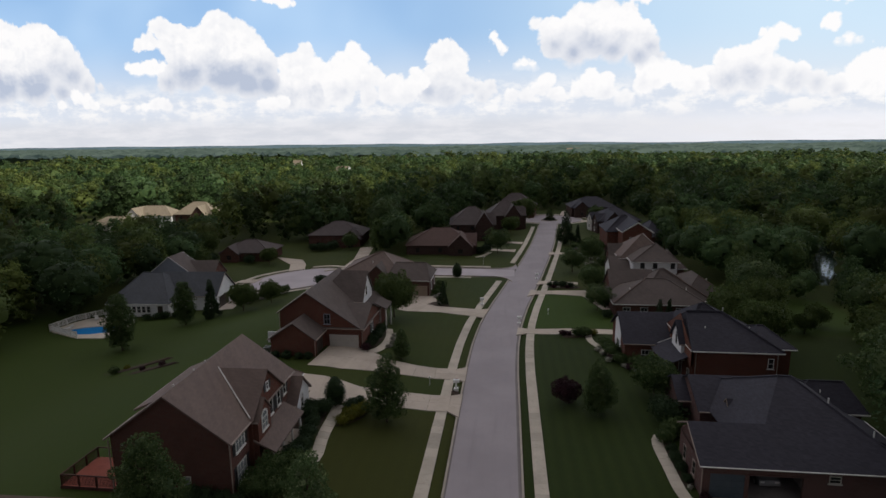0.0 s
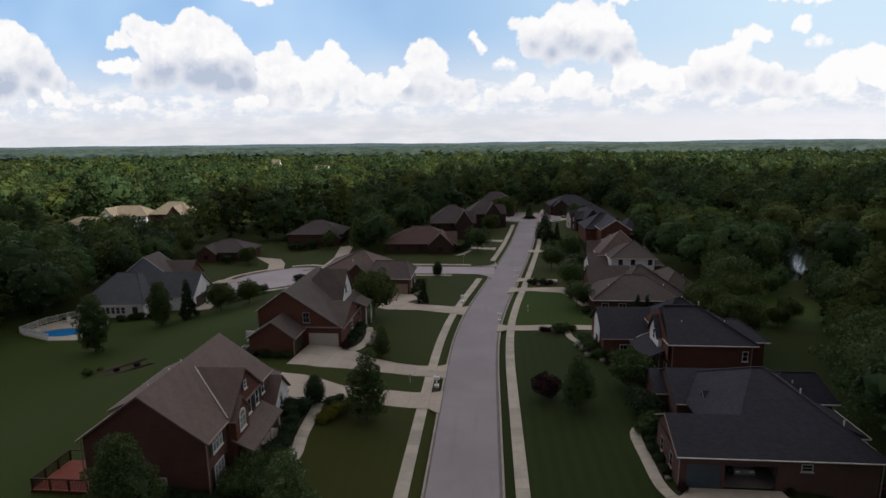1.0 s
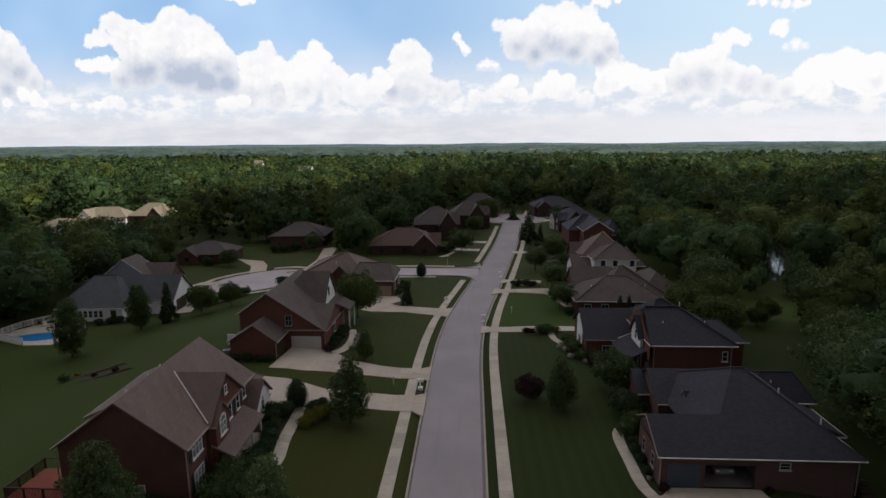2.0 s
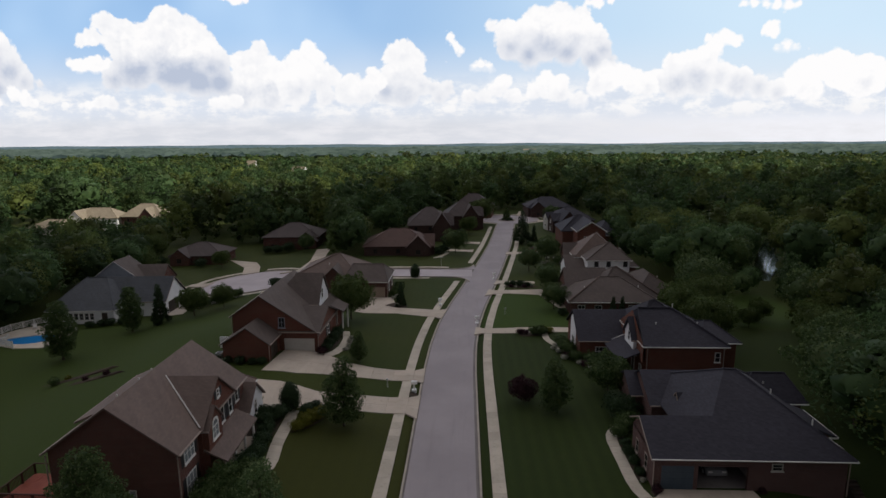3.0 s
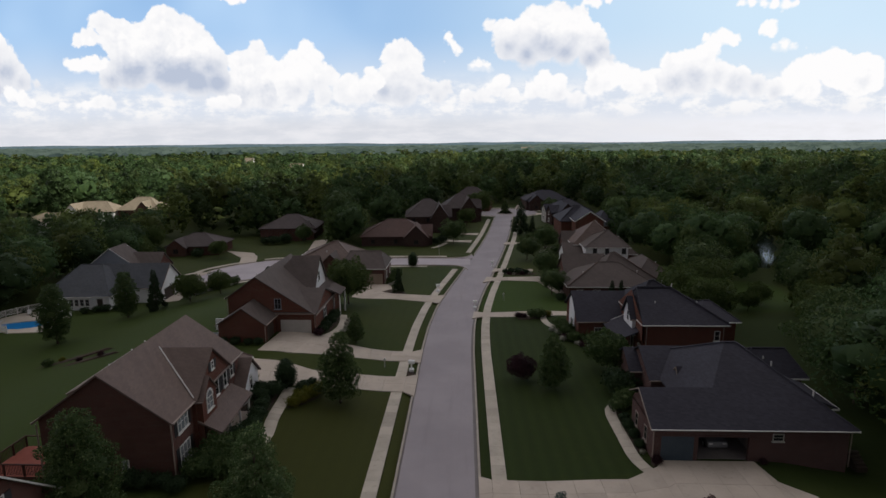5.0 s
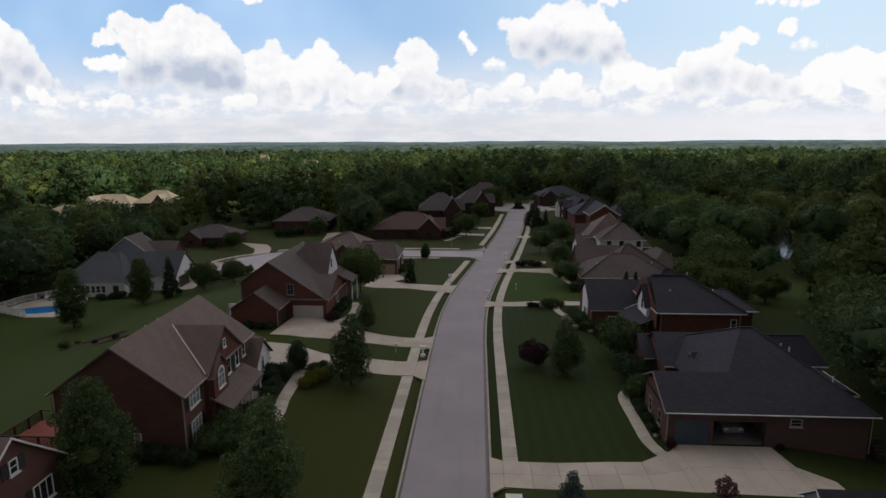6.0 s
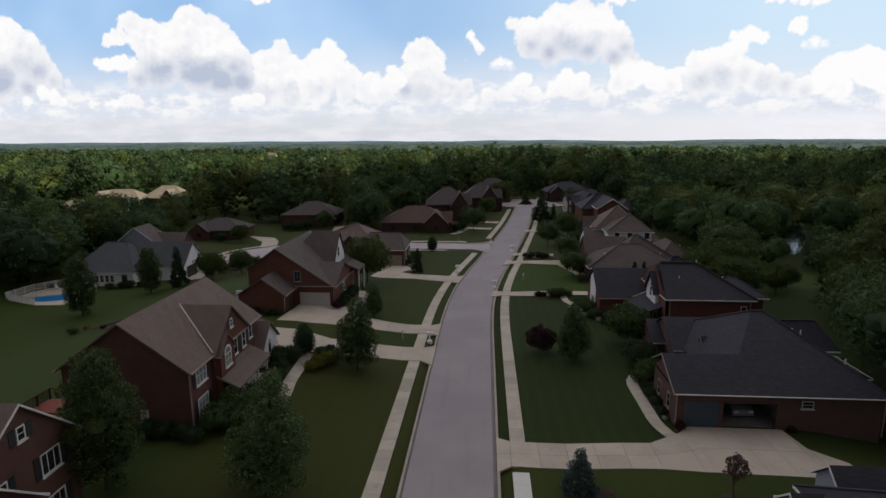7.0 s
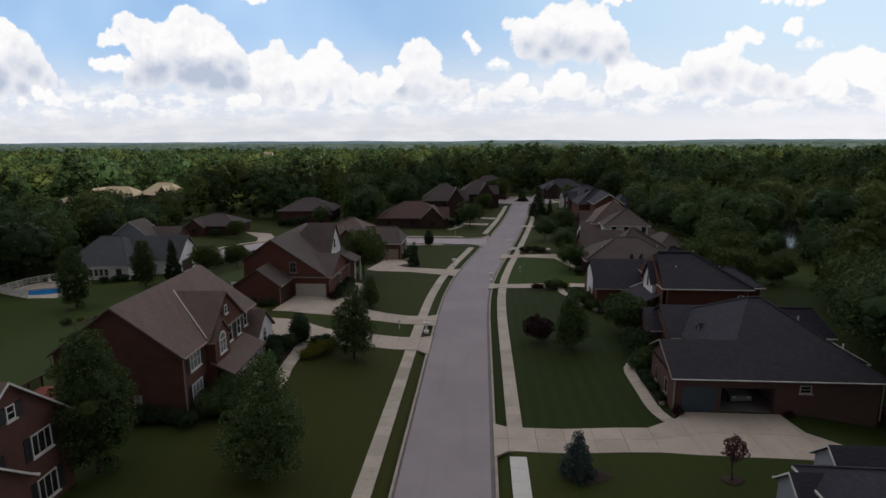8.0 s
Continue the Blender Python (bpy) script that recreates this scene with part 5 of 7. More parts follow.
def house_r3():
    h = thing("house", pose(18.3, 92.3, -0.45), "low brick house with broad brown hip roofs", "house")
    hip(h, 0.6, 16.0, -0.6, 10.0, 2.95, 6.25, (6.7, 4.7, 10.4, 4.7), BRICK_BROWN, ROOF_BROWN)
    hip(h, 6.0, 17.3, 2.6, 13.6, 2.95, 7.45, (10.0, 7.9, 10.7, 8.2), BRICK_BROWN, ROOF_BROWN)
    gable(h, "x", 1.2, 9.0, 6.25, 15.2, 10.7, 2.95, 2.95, 6.7, BRICK_BROWN, ROOF_BROWN, 0.4, 0.25, rakes=ROOF_BROWN)
    hip(h, 13.8, 21.25, 4.4, 18.0, 2.95, 6.2, (17.0, 7.9, 17.0, 12.0), BRICK_BROWN, ROOF_BROWN)
    for u in (2.5, 5.5, 11.5, 14.2):
        window(h, "s", -0.6, u, 0.9, 1.3, 1.4)
    window(h, "w", 1.2, 9.0, 0.9, 1.4, 1.4)
    window(h, "w", 1.2, 12.5, 0.9, 1.4, 1.4)
    for x, y, z in ((3.6, 2.6, 4.6), (13.6, 3.4, 4.6), (18.6, 8.2, 5.2)):
        vent(h, x, y, z)
    for p, q in (((17.75, 2.15, 3.15), (10.7, 7.9, 7.5)), ((0.15, -1.05, 3.15), (6.7, 4.7, 6.3)), ((21.7, 3.95, 3.15), (17.0, 7.9, 6.25))):
        part("ridge_cap", Shape().tube([p, q], [0.11, 0.11], 5), ROOF_TAUPE, h)
    part("gutter", Shape().box(21.72, 21.84, 4.0, 10.0, 2.92, 3.06), TRIM, h)
    return h


def house_r4():
    h = thing("house", pose(23.0, 114.0, -0.5), "white-sided two-storey house with a brown hip roof", "house")
    hip(h, 3.5, 12.5, -0.2, 8.6, 5.9, 9.0, (8.6, 4.0, 9.2, 4.3), SIDING, ROOF_BROWN)
    for u in (5.4, 8.0, 11.6):
        window(h, "s", -0.2, u, 4.5, 0.9, 1.2, (0, 1), frame_mat=SHUTTER)
    hip(h, 2.0, 12.2, 5.0, 16.0, 5.6, 10.4, (7.0, 8.6, 7.6, 10.0), STONE, ROOF_TAUPE)
    gable(h, "x", -0.6, 4.4, 1.4, 9.6, 5.5, 3.3, 3.3, 6.0, SIDING, ROOF_BROWN, 0.35, 0.25, rakes=ROOF_BROWN)
    gable(h, "x", 0.4, 4.0, 9.6, 15.0, 12.3, 4.6, 4.6, 7.6, BRICK_BROWN, ROOF_BROWN, 0.35, 0.25, rakes=ROOF_BROWN)
    hip(h, 11.0, 15.6, 5.0, 15.0, 3.4, 6.6, (13.0, 9.0, 13.2, 11.0), BRICK_BROWN, ROOF_BROWN)
    window(h, "w", -0.6, 5.5, 0.9, 1.4, 1.4)
    return h


def house_r5():
    h = thing("house", pose(30.2, 148.5, -0.7), "brick house with a white-trimmed front gable", "house")
    gable(h, "y", 0.3, 14.0, 0.95, 8.6, 4.8, 7.2, 7.2, 9.7, BRICK_RED, ROOF_SLATE, 0.4, 0.35, rh=0.34)
    hip(h, -2.0, 9.0, 7.0, 20.0, 6.0, 10.0, (2.6, 12.0, 4.0, 13.0), BRICK_RED, ROOF_SLATE, trim=False)
    hip(h, 8.0, 13.5, 5.0, 18.0, 5.0, 8.4, (10.8, 10.0, 10.8, 13.0), BRICK_RED, ROOF_SLATE)
    window(h, "s", 0.3, 3.2, 4.0, 1.0, 1.5)
    window(h, "s", 0.3, 6.6, 4.0, 1.0, 1.5)
    return h


def plain_house(x, y, z, rot, w, d, eave, top, wall, roof, label, wing=None, wins=3, gabled=False, street=""):
    """A farther house: hip or gable body, a front wing, its windows, and peaks on the side of the street."""
    h = thing("house", pose(x, y, z, 0, 0, rot), label, "house")
    if gabled:
        gable(h, "x", 0, w, 0, d, d / 2, eave, eave, top, wall, roof, trim=False)
    else:
        hip(h, 0, w, 0, d, eave, top, (min(d / 2, w * 0.42), d / 2, max(w - d / 2, w * 0.58), d / 2), wall, roof, trim=False)
    for i in range(wins):
        u = w * (i + 0.5) / wins
        window(h, "s", 0.0, u, 0.9, 1.1, 1.3, frame_mat=wall)
        if eave > 5:
            window(h, "s", 0.0, u, 3.6, 1.0, 1.3, frame_mat=wall)
    if wing:
        wx, wy, ww, wd, we, wtop = wing
        gable(h, "y", wy, wy + wd, wx, wx + ww, wx + ww / 2, we, we, wtop, wall, roof, trim=False)
        window(h, "s", wy, wx + ww / 2, 0.9, 1.4, 1.3, frame_mat=wall)
    if street:
        face = w + 0.7 if street == "e" else -0.7
        for at, span, share, mat in ((d * 0.28, d * 0.40, 0.54, wall), (d * 0.70, d * 0.34, 0.50, STONE)):
            low, peak = eave - 0.1, eave + (top - eave) * share
            gable(h, "x", w / 2, face, at - span / 2, at + span / 2, at, low, low, peak, mat, roof, 0.3, 0.2, trim=False)
            window(h, street, face, at, 0.9, 1.3, 1.4)
            if eave > 4:
                window(h, street, face, at, 3.5, 1.1, 1.3)
    return h


def house_w():
    h = thing("house", pose(-78.5, 88.6, -1.75, 0, 0, 4), "white-sided house with a blue grey roof", "house")
    hip(h, 2.4, 14.0, 0.4, 15.0, 2.75, 7.2, (5.6, 7.4, 9.6, 7.4), SIDING, ROOF_GREY)
    for i in range(5):
        window(h, "s", 0.4, 6.3 + i * 0.95, 0.9, 0.8, 1.3, (0, 1))
    door(h, "s", 0.4, 12.4, 0.1)
    gable(h, "x", 8.0, 21.4, 4.8, 13.3, 9.0, 3.4, 3.4, 7.0, SIDING, ROOF_GREY, 0.4, 0.35, rakes=SPOUT)
    # closed dark panel paints in the shade of an open garage bay
    garage_door(h, "e", 21.4, 6.0, 10.4, 0.1, 2.5, DOOR_DARK, "dark door panel standing in for a shaded bay")
    gable(h, "y", 14.0, 19.6, 3.0, 12.0, 7.5, 5.6, 5.6, 9.1, SIDING_BLUE, ROOF_BROWN, 0.35, 0.3, rakes=SIDING)
    gable(h, "x", 9.0, 16.0, 15.0, 22.0, 18.5, 4.4, 4.4, 7.4, BRICK_BROWN, ROOF_BROWN, rakes=ROOF_BROWN)
    return h


def house_f():
    h = thing("house", pose(-24.8, 20.4, 2.0, 0, 0, 2), "brick house with white-trimmed gable and black shutters", "house")
    gable(h, "x", -11.0, 0.0, -4.3, 4.0, 0.0, 5.6, 5.5, 8.85, BRICK_BROWN, ROOF_TAUPE, 0.35, 0.3)
    window(h, "e", 0.0, 0.15, 6.6, 0.6, 0.85, (0, 1), True)
    for u in (1.9, -1.9):
        window(h, "e", 0.0, u, 3.7, 1.5, 1.35, (2, 0), True)
        window(h, "e", 0.0, u, 0.8, 1.5, 1.5, (2, 0), True)
    gable(h, "x", -3.0, 1.4, -6.0, -0.9, -3.4, 4.2, 4.2, 6.2, BRICK_BROWN, ROOF_TAUPE, 0.3, 0.3)
    window(h, "e", 1.4, -3.0, 1.9, 1.4, 1.5, (2, 0), True)
    gable(h, "y", -16.0, -4.0, -11.0, -1.0, -6.0, 5.4, 5.4, 8.9, BRICK_BROWN, ROOF_TAUPE)
    return h


def house_q():
    h = thing("house", pose(18.6, 27.2, 0.5), "dark-roofed house with white-trimmed dormers", "house")
    hip(h, 1.2, 14.0, -16.0, -0.6, 3.0, 7.6, (7.0, -8.0, 8.0, -8.0), SIDING, ROOF_SLATE)
    gable(h, "x", -0.2, 5.0, -3.1, -0.5, -1.8, 2.5, 2.5, 3.6, SIDING_BLUE, ROOF_SLATE, 0.25, 0.2)
    gable(h, "x", 2.8, 7.0, -1.6, 1.2, -0.2, 3.3, 3.3, 4.5, SIDING_BLUE, ROOF_SLATE, 0.25, 0.2)
    return h


house_a()
house_b()
house_c()
house_r1()
house_r2()
house_r3()
house_r4()
house_r5()
house_w()
house_f()
house_q()
plain_house(-28.5, 146.5, -0.7, 3, 19, 14, 3.0, 7.0, BRICK_UMBER, ROOF_RUST, "low red brick house with rust brown hip roof", (12.0, -1.5, 6.5, 8, 3.0, 6.2), street="e")
plain_house(-18.5, 172.0, -0.9, 5, 14, 16, 5.4, 10.4, BRICK_UMBER, ROOF_DUSK, "two-storey brown brick house with steep roof", (8.0, -2.0, 5.5, 9, 5.4, 9.6), street="e")
plain_house(-7.0, 196.0, -1.0, 6, 13, 14, 5.4, 10.2, BRICK_UMBER, ROOF_DUSK, "two-storey brick house with brown roof", (6.0, -2.0, 5.5, 9, 5.6, 9.5), street="e")
plain_house(-6.0, 234.0, -1.2, -8, 17, 13, 4.6, 10.0, BRICK_RED, ROOF_DUSK, "brick house with several gables by the turning circle", (8.0, -2.0, 6.0, 8, 4.6, 8.0))
plain_house(27.0, 235.0, -1.2, 4, 19, 14, 4.2, 8.2, BRICK_UMBER, ROOF_SLATE, "wide dark-roofed house by the turning circle", (1.0, -2.0, 6.0, 8, 4.2, 6.8))
plain_house(31.5, 188.0, -0.9, 10, 14, 14, 4.6, 8.6, BRICK_UMBER, ROOF_SLATE, "brick house with slate black roof", (1.0, -2.0, 6.0, 8, 4.6, 8.0), street="w")
plain_house(-63.0, 162.5, -2.2, 4, 17, 14, 4.4, 8.0, BRICK_BROWN, ROOF_DUSK, "brown brick house with hip roof before the woods", (11.0, -3.0, 6.0, 8, 3.6, 6.4))
plain_house(-81.2, 141.0, -2.1, 4, 14, 11, 2.7, 5.6, BRICK_BROWN, ROOF_DUSK, "low brown house with hip roof before the woods", (0.5, -1.5, 5.0, 7, 2.7, 4.8), 4)
plain_house(-165.0, 195.0, -2.6, 2, 16, 10, 2.8, 5.4, STONE, ROOF_TAN, "far tan-roofed house among the trees", (9.5, -2.0, 6.0, 7, 2.8, 5.0), 3)
plain_house(-155.0, 205.0, -2.7, 3, 18, 10, 5.2, 8.8, SIDING, ROOF_TAN, "far white house with tan roof among the trees", (0.5, -3.0, 6.0, 9, 5.2, 8.6), 3)
plain_house(-136.0, 207.0, -2.7, 3, 16, 11, 5.6, 10.2, BRICK_BROWN, ROOF_TAN, "far brown house among the trees", (8.0, -2.5, 6.0, 8, 5.6, 9.2), 3)


# ---- trees and planting ----
def rng(seed):
    return np.random.default_rng(seed)


def icosphere(levels=1):
    bm = bmesh.new()
    bmesh.ops.create_icosphere(bm, subdivisions=levels, radius=1.0)
    v = np.array([p.co[:] for p in bm.verts])
    f = np.array([[q.index for q in p.verts] for p in bm.faces])
    bm.free()
    return v, f


ICO1 = icosphere(1)


def leaf_quads(centres, normals, size, r, droop=0.0):
    """Pointed leaf sprays, one folded quad each."""
    n = len(centres)
    a = r.normal(size=(n, 3))
    a -= (a * normals).sum(1)[:, None] * normals
    a /= np.linalg.norm(a, axis=1)[:, None] + 1e-9
    b = np.cross(normals, a)
    s = size * r.uniform(0.6, 1.35, n)[:, None]
    w = s * r.uniform(0.45, 0.8, n)[:, None]
    dip = -normals * s * 0.18
    v = np.stack([centres - a * s * 0.5 + dip, centres + b * w * 0.5, centres + a * s * 0.5 + dip, centres - b * w * 0.5], 1)
    if droop:
        v[:, 2, 2] -= droop * s[:, 0]
    return v.reshape(-1, 3), np.arange(4 * n).reshape(-1, 4)


def crown_points(blobs, n, r, lift=0.25, spread=0.85, fuzz=0.35):
    """Points and normals on the outsides of overlapping lobes."""
    blobs = np.array(blobs, float)
    area = (blobs[:, 3] * blobs[:, 5])
    pick = r.choice(len(blobs), n, p=area / area.sum())
    d = r.normal(size=(n, 3))
    d[:, 2] += lift
    d /= np.linalg.norm(d, axis=1)[:, None]
    b = blobs[pick]
    rad = r.uniform(0.72, 1.06, n)[:, None]
    p = b[:, :3] + d * b[:, 3:6] * rad
    keep = np.ones(n, bool)
    for k in range(len(blobs)):
        q = (p - blobs[k, :3]) / blobs[k, 3:6]
        keep &= ~(((q ** 2).sum(1) < 0.5) & (pick != k))
    nrm = d + r.normal(size=(n, 3)) * spread
    nrm[:, 2] += 0.25
    nrm /= np.linalg.norm(nrm, axis=1)[:, None]
    mid = blobs[:, :3].mean(0)
    out = p - mid
    out /= np.linalg.norm(out, axis=1)[:, None]
    face = d * 0.8 + out * 0.5 + nrm * fuzz
    face /= np.linalg.norm(face, axis=1)[:, None]
    return p[keep], nrm[keep], face[keep]


def core_normals(v, bl):
    """Outward from the middle of the crown."""
    n = v - np.array(bl)[:, :3].mean(0)
    return n / (np.linalg.norm(n, axis=1)[:, None] + 1e-9)


def tips(bl, n, size, r):
    """Small sprays that stick out of a crown and break its outline."""
    bl = np.array(bl)
    out = []
    for i in range(n):
        b = bl[r.integers(len(bl))]
        d = r.normal(size=3)
        d[2] += 0.35
        d /= np.linalg.norm(d)
        k = size * r.uniform(0.5, 1.2)
        c = b[:3] + d * b[3:6] * r.uniform(0.9, 1.2)
        out.append((c[0], c[1], c[2], k, k, k * 0.9))
    return out


def lobes(kind, h, rad, seed, n=14):
    """Lobes of a crown: round, oval or cone, standing on a trunk."""
    r = rng(seed)
    out = []
    for i in range(n):
        f = (i + 0.5) / n
        a = i * 2.399 + r.uniform(-0.4, 0.4)
        if kind == "cone":
            z = h * (0.10 + 0.86 * f)
            ring = rad * (1 - f) ** 0.8 * 0.62
            s = rad * (0.16 + 0.46 * (1 - f))
        elif kind == "fir":
            z = h * (0.06 + 0.92 * f)
            ring = rad * (1 - f) * 0.78
            s = rad * (0.07 + 0.27 * (1 - f))
        elif kind == "standard":
            z = h * (0.50 + 0.44 * f)
            ring = rad * math.sin(math.pi * (0.15 + 0.75 * f)) * 0.6
            s = rad * 0.36
        elif kind == "pyramid":
            z = h * (0.13 + 0.83 * f)
            wide = 0.62 + 1.5 * f if f < 0.25 else (1 - (f - 0.25) / 0.78) ** 0.8
            ring = rad * wide * r.uniform(0.45, 0.80)
            s = rad * (0.13 + 0.24 * wide)
        elif kind == "egg":
            z = h * (0.16 + 0.66 * f)
            ring = 0.0
            s = rad * 0.95 * math.sin(math.pi * (0.32 + 0.58 * f))
        elif kind == "oval":
            z = h * (0.10 + 0.80 * f)
            ring = rad * math.sin(math.pi * (0.24 + 0.68 * f)) * 0.62
            s = rad * (0.30 + 0.18 * math.sin(math.pi * f))
        else:
            z = h * (0.36 + 0.48 * f)
            ring = rad * math.sin(math.pi * (0.22 + 0.66 * f)) * 0.62
            s = rad * (0.40 + 0.16 * math.sin(math.pi * f))
        s *= r.uniform(0.8, 1.2)
        out.append((ring * math.cos(a), ring * math.sin(a), z, s, s, s * 0.85))
    return out


def lumpy_core(blobs, shrink, r, ico=ICO1, jag=0.15):
    v, f = [], []
    k = 0
    for b in blobs:
        s = np.array(b[3:6]) * shrink
        p = ico[0] * s * r.uniform(0.95 - jag, 0.95 + jag, (len(ico[0]), 1)) + b[:3]
        v.append(p)
        f.append(ico[1] + k)
        k += len(p)
    return np.concatenate(v), np.concatenate(f)


def quads_of(tris):
    return np.concatenate([tris, tris[:, 2:3]], 1)


def poly_mesh(name, V, F, mat):
    """Quads, some of which repeat their last corner and are triangles."""
    tri = F[:, 2] == F[:, 3]
    Q, T = F[~tri], F[tri][:, :3]
    me = bpy.data.meshes.new(name)
    me.vertices.add(len(V))
    me.vertices.foreach_set("co", V.astype(np.float32).ravel())
    me.loops.add(Q.size + T.size)
    me.loops.foreach_set("vertex_index", np.r_[Q.ravel(), T.ravel()].astype(np.int32))
    me.polygons.add(len(Q) + len(T))
    starts = np.r_[np.arange(len(Q)) * 4, Q.size + np.arange(len(T)) * 3]
    me.polygons.foreach_set("loop_start", starts.astype(np.int32))
    me.polygons.foreach_set("use_smooth", np.r_[np.zeros(len(Q), bool), np.ones(len(T), bool)])
    me.update(calc_edges=True)
    me.materials.append(mat)
    return me


TREES = {}


def tree_proto(key, kind, h, rad, leaf, mat, n, seed, trunk=True, core=0.66, tip=50, count=16):
    """Builds one tree away from view of the walk only as meshes; things are made from it."""
    if key in TREES:
        return TREES[key]
    r = rng(seed)
    bl = lobes(kind, h, rad, seed, count)
    p, nrm, face = crown_points(bl + tips(bl, tip, rad * 0.2, r), n, r)
    lv, lf = leaf_quads(p, nrm, leaf, r)
    cv, cf = lumpy_core(bl, core, r)
    crown = poly_mesh("crown", np.concatenate([lv, cv]), np.concatenate([lf, quads_of(cf) + len(lv)]), mat)
    soft_normals(crown, np.concatenate([np.repeat(face, 4, 0), core_normals(cv, bl)]))
    wood = None
    if trunk:
        s = Shape()
        tr = max(0.07, h * 0.017)
        top = h * 0.72
        path = [(0, 0, -0.3), (0, 0, 0.25), (r.uniform(-.1, .1), r.uniform(-.1, .1), h * 0.3), (r.uniform(-.15, .15), r.uniform(-.15, .15), top)]
        s.tube(path, [tr * 1.5, tr * 1.05, tr * 0.85, tr * 0.25], 8)
        for b in bl[1::2]:
            z0 = max(h * 0.16, b[2] * 0.62)
            s.tube([(0, 0, z0), (b[0] * 0.55, b[1] * 0.55, (z0 + b[2]) / 2), (b[0], b[1], b[2])], [tr * 0.42, tr * 0.28, tr * 0.1], 5)
        wood = s.mesh("trunk", BARK, True)
    TREES[key] = (crown, wood)
    return TREES[key]


def plant(key, x, y, label, category="tree", scale=1.0, turn=None, name="tree", tall=1.0, group=""):
    crown, wood = TREES[key]
    if turn is None:
        turn = (x * 37.0 + y * 91.0) % 360
    m = pose(x, y, ground_z(x, y) - 0.02, 0, 0, turn) @ Matrix.Diagonal((scale, scale, scale * tall, 1))
    t = thing(name, m, label, category, group)
    part("crown", crown, None, t)
    if wood:
        part("trunk", wood, None, t)
    return t


tree_proto("maple_a", "pyramid", 7.8, 2.5, 0.17, LEAF_MAPLE, 22000, 1, tip=160, count=40, core=0.5)
tree_proto("maple_b", "pyramid", 8.4, 2.75, 0.175, LEAF_PALE, 26000, 2, tip=180, count=44, core=0.5)
tree_proto("tall_oval", "oval", 10.0, 2.25, 0.17, LEAF_MAPLE, 26000, 3, tip=160, count=36, core=0.55)
tree_proto("round_a", "round", 7.0, 3.2, 0.28, LEAF_MAPLE, 6500, 4)
tree_proto("round_b", "round", 6.5, 3.0, 0.28, LEAF_OLIVE, 9000, 5)
tree_proto("conifer", "fir", 9.0, 2.9, 0.24, LEAF_DARK, 8000, 6, tip=120, count=60)
tree_proto("slim_conifer", "fir", 7.5, 1.9, 0.25, LEAF_DARK, 5500, 7, tip=90, count=50)
tree_proto("spruce", "fir", 3.3, 1.35, 0.13, LEAF_BLUE, 8000, 8, tip=140, count=70)
tree_proto("plum_ball", "round", 3.0, 1.6, 0.20, LEAF_PLUM, 6500, 9, False, tip=30)
tree_proto("plum_small", "standard", 3.3, 0.8, 0.14, LEAF_SAPLING, 1500, 10, core=0.2, tip=30)
tree_proto("topiary", "egg", 3.9, 1.2, 0.13, LEAF_DARK, 7000, 11, False, core=0.85, tip=0, count=30)
tree_proto("bush", "round", 1.6, 1.1, 0.17, LEAF_MAPLE, 2200, 12, False)
tree_proto("bush_dark", "round", 1.5, 1.05, 0.17, LEAF_DARK, 2000, 13, False)
tree_proto("bush_lime", "round", 1.1, 1.0, 0.15, LEAF_LIME, 1800, 14, False)
tree_proto("bush_plum", "round", 1.2, 0.9, 0.15, LEAF_PLUM, 1500, 15, False)
tree_proto("bush_bloom", "round", 0.8, 0.7, 0.12, BLOOM, 700, 16, False)
tree_proto("big_bush", "round", 4.8, 2.5, 0.30, LEAF_MAPLE, 7000, 17)

plant("maple_a", -13.1, 49.5, "leafy green maple on the front lawn")
plant("maple_b", -14.0, 28.0, "pale green maple by the street lawn")
plant("tall_oval", -24.2, 25.6, "tall narrow maple beside the brick house")
plant("plum_ball", 6.8, 56.6, "round purple-leaved plum bush on the lawn", "shrub", name="shrub")
plant("maple_a", 10.1, 53.9, "small dark green tree on the lawn", scale=0.82)
plant("big_bush", 17.3, 58.6, "broad rounded green shrub by the porch", "shrub", name="shrub")
plant("bush_dark", 17.1, 52.6, "rounded evergreen shrub beside the house", "shrub", 1.7, name="shrub")
plant("spruce", 7.0, 30.4, "young blue spruce on the lawn")
plant("plum_small", 17.05, 29.6, "thin purple-leaved sapling on the lawn")
plant("round_b", -19.6, 85.4, "round olive green tree between the houses", scale=1.2)
plant("maple_a", -14.7, 66.6, "slender dark green young tree on the lawn", scale=0.56)
plant("slim_conifer", -12.4, 96.8, "small conical evergreen on the lawn", scale=0.62)
plant("topiary", -11.8, 120.5, "small clipped evergreen near the side street", "shrub", name="shrub")
plant("round_a", -2.9, 150.5, "round dark tree near the street", scale=1.0)
plant("round_b", 6.0, 212.0, "broad green tree by the turning circle", scale=1.6)
plant("round_b", 1.0, 186.0, "broad green tree near the street", scale=1.0)
plant("round_a", 15.4, 127.6, "round green tree on a front lawn", scale=0.85)
plant("conifer", 17.6, 166.5, "dark conical evergreen near the sidewalk", scale=1.12)
plant("slim_conifer", 21.2, 166.0, "dark evergreen on a front lawn", scale=0.8)
plant("round_a", 21.4, 139.5, "round green tree on a front lawn", scale=0.95)
plant("round_a", 17.4, 109.5, "dark green tree between drive and house", scale=0.8)
plant("tall_oval", -61.2, 72.2, "dense dark oval tree on the back lawn", scale=0.98)
plant("tall_oval", -58.0, 84.8, "broad dark leafy tree by the white house", scale=0.86)
plant("slim_conifer", -55.0, 88.6, "slim dark evergreen by the white house", scale=0.95)
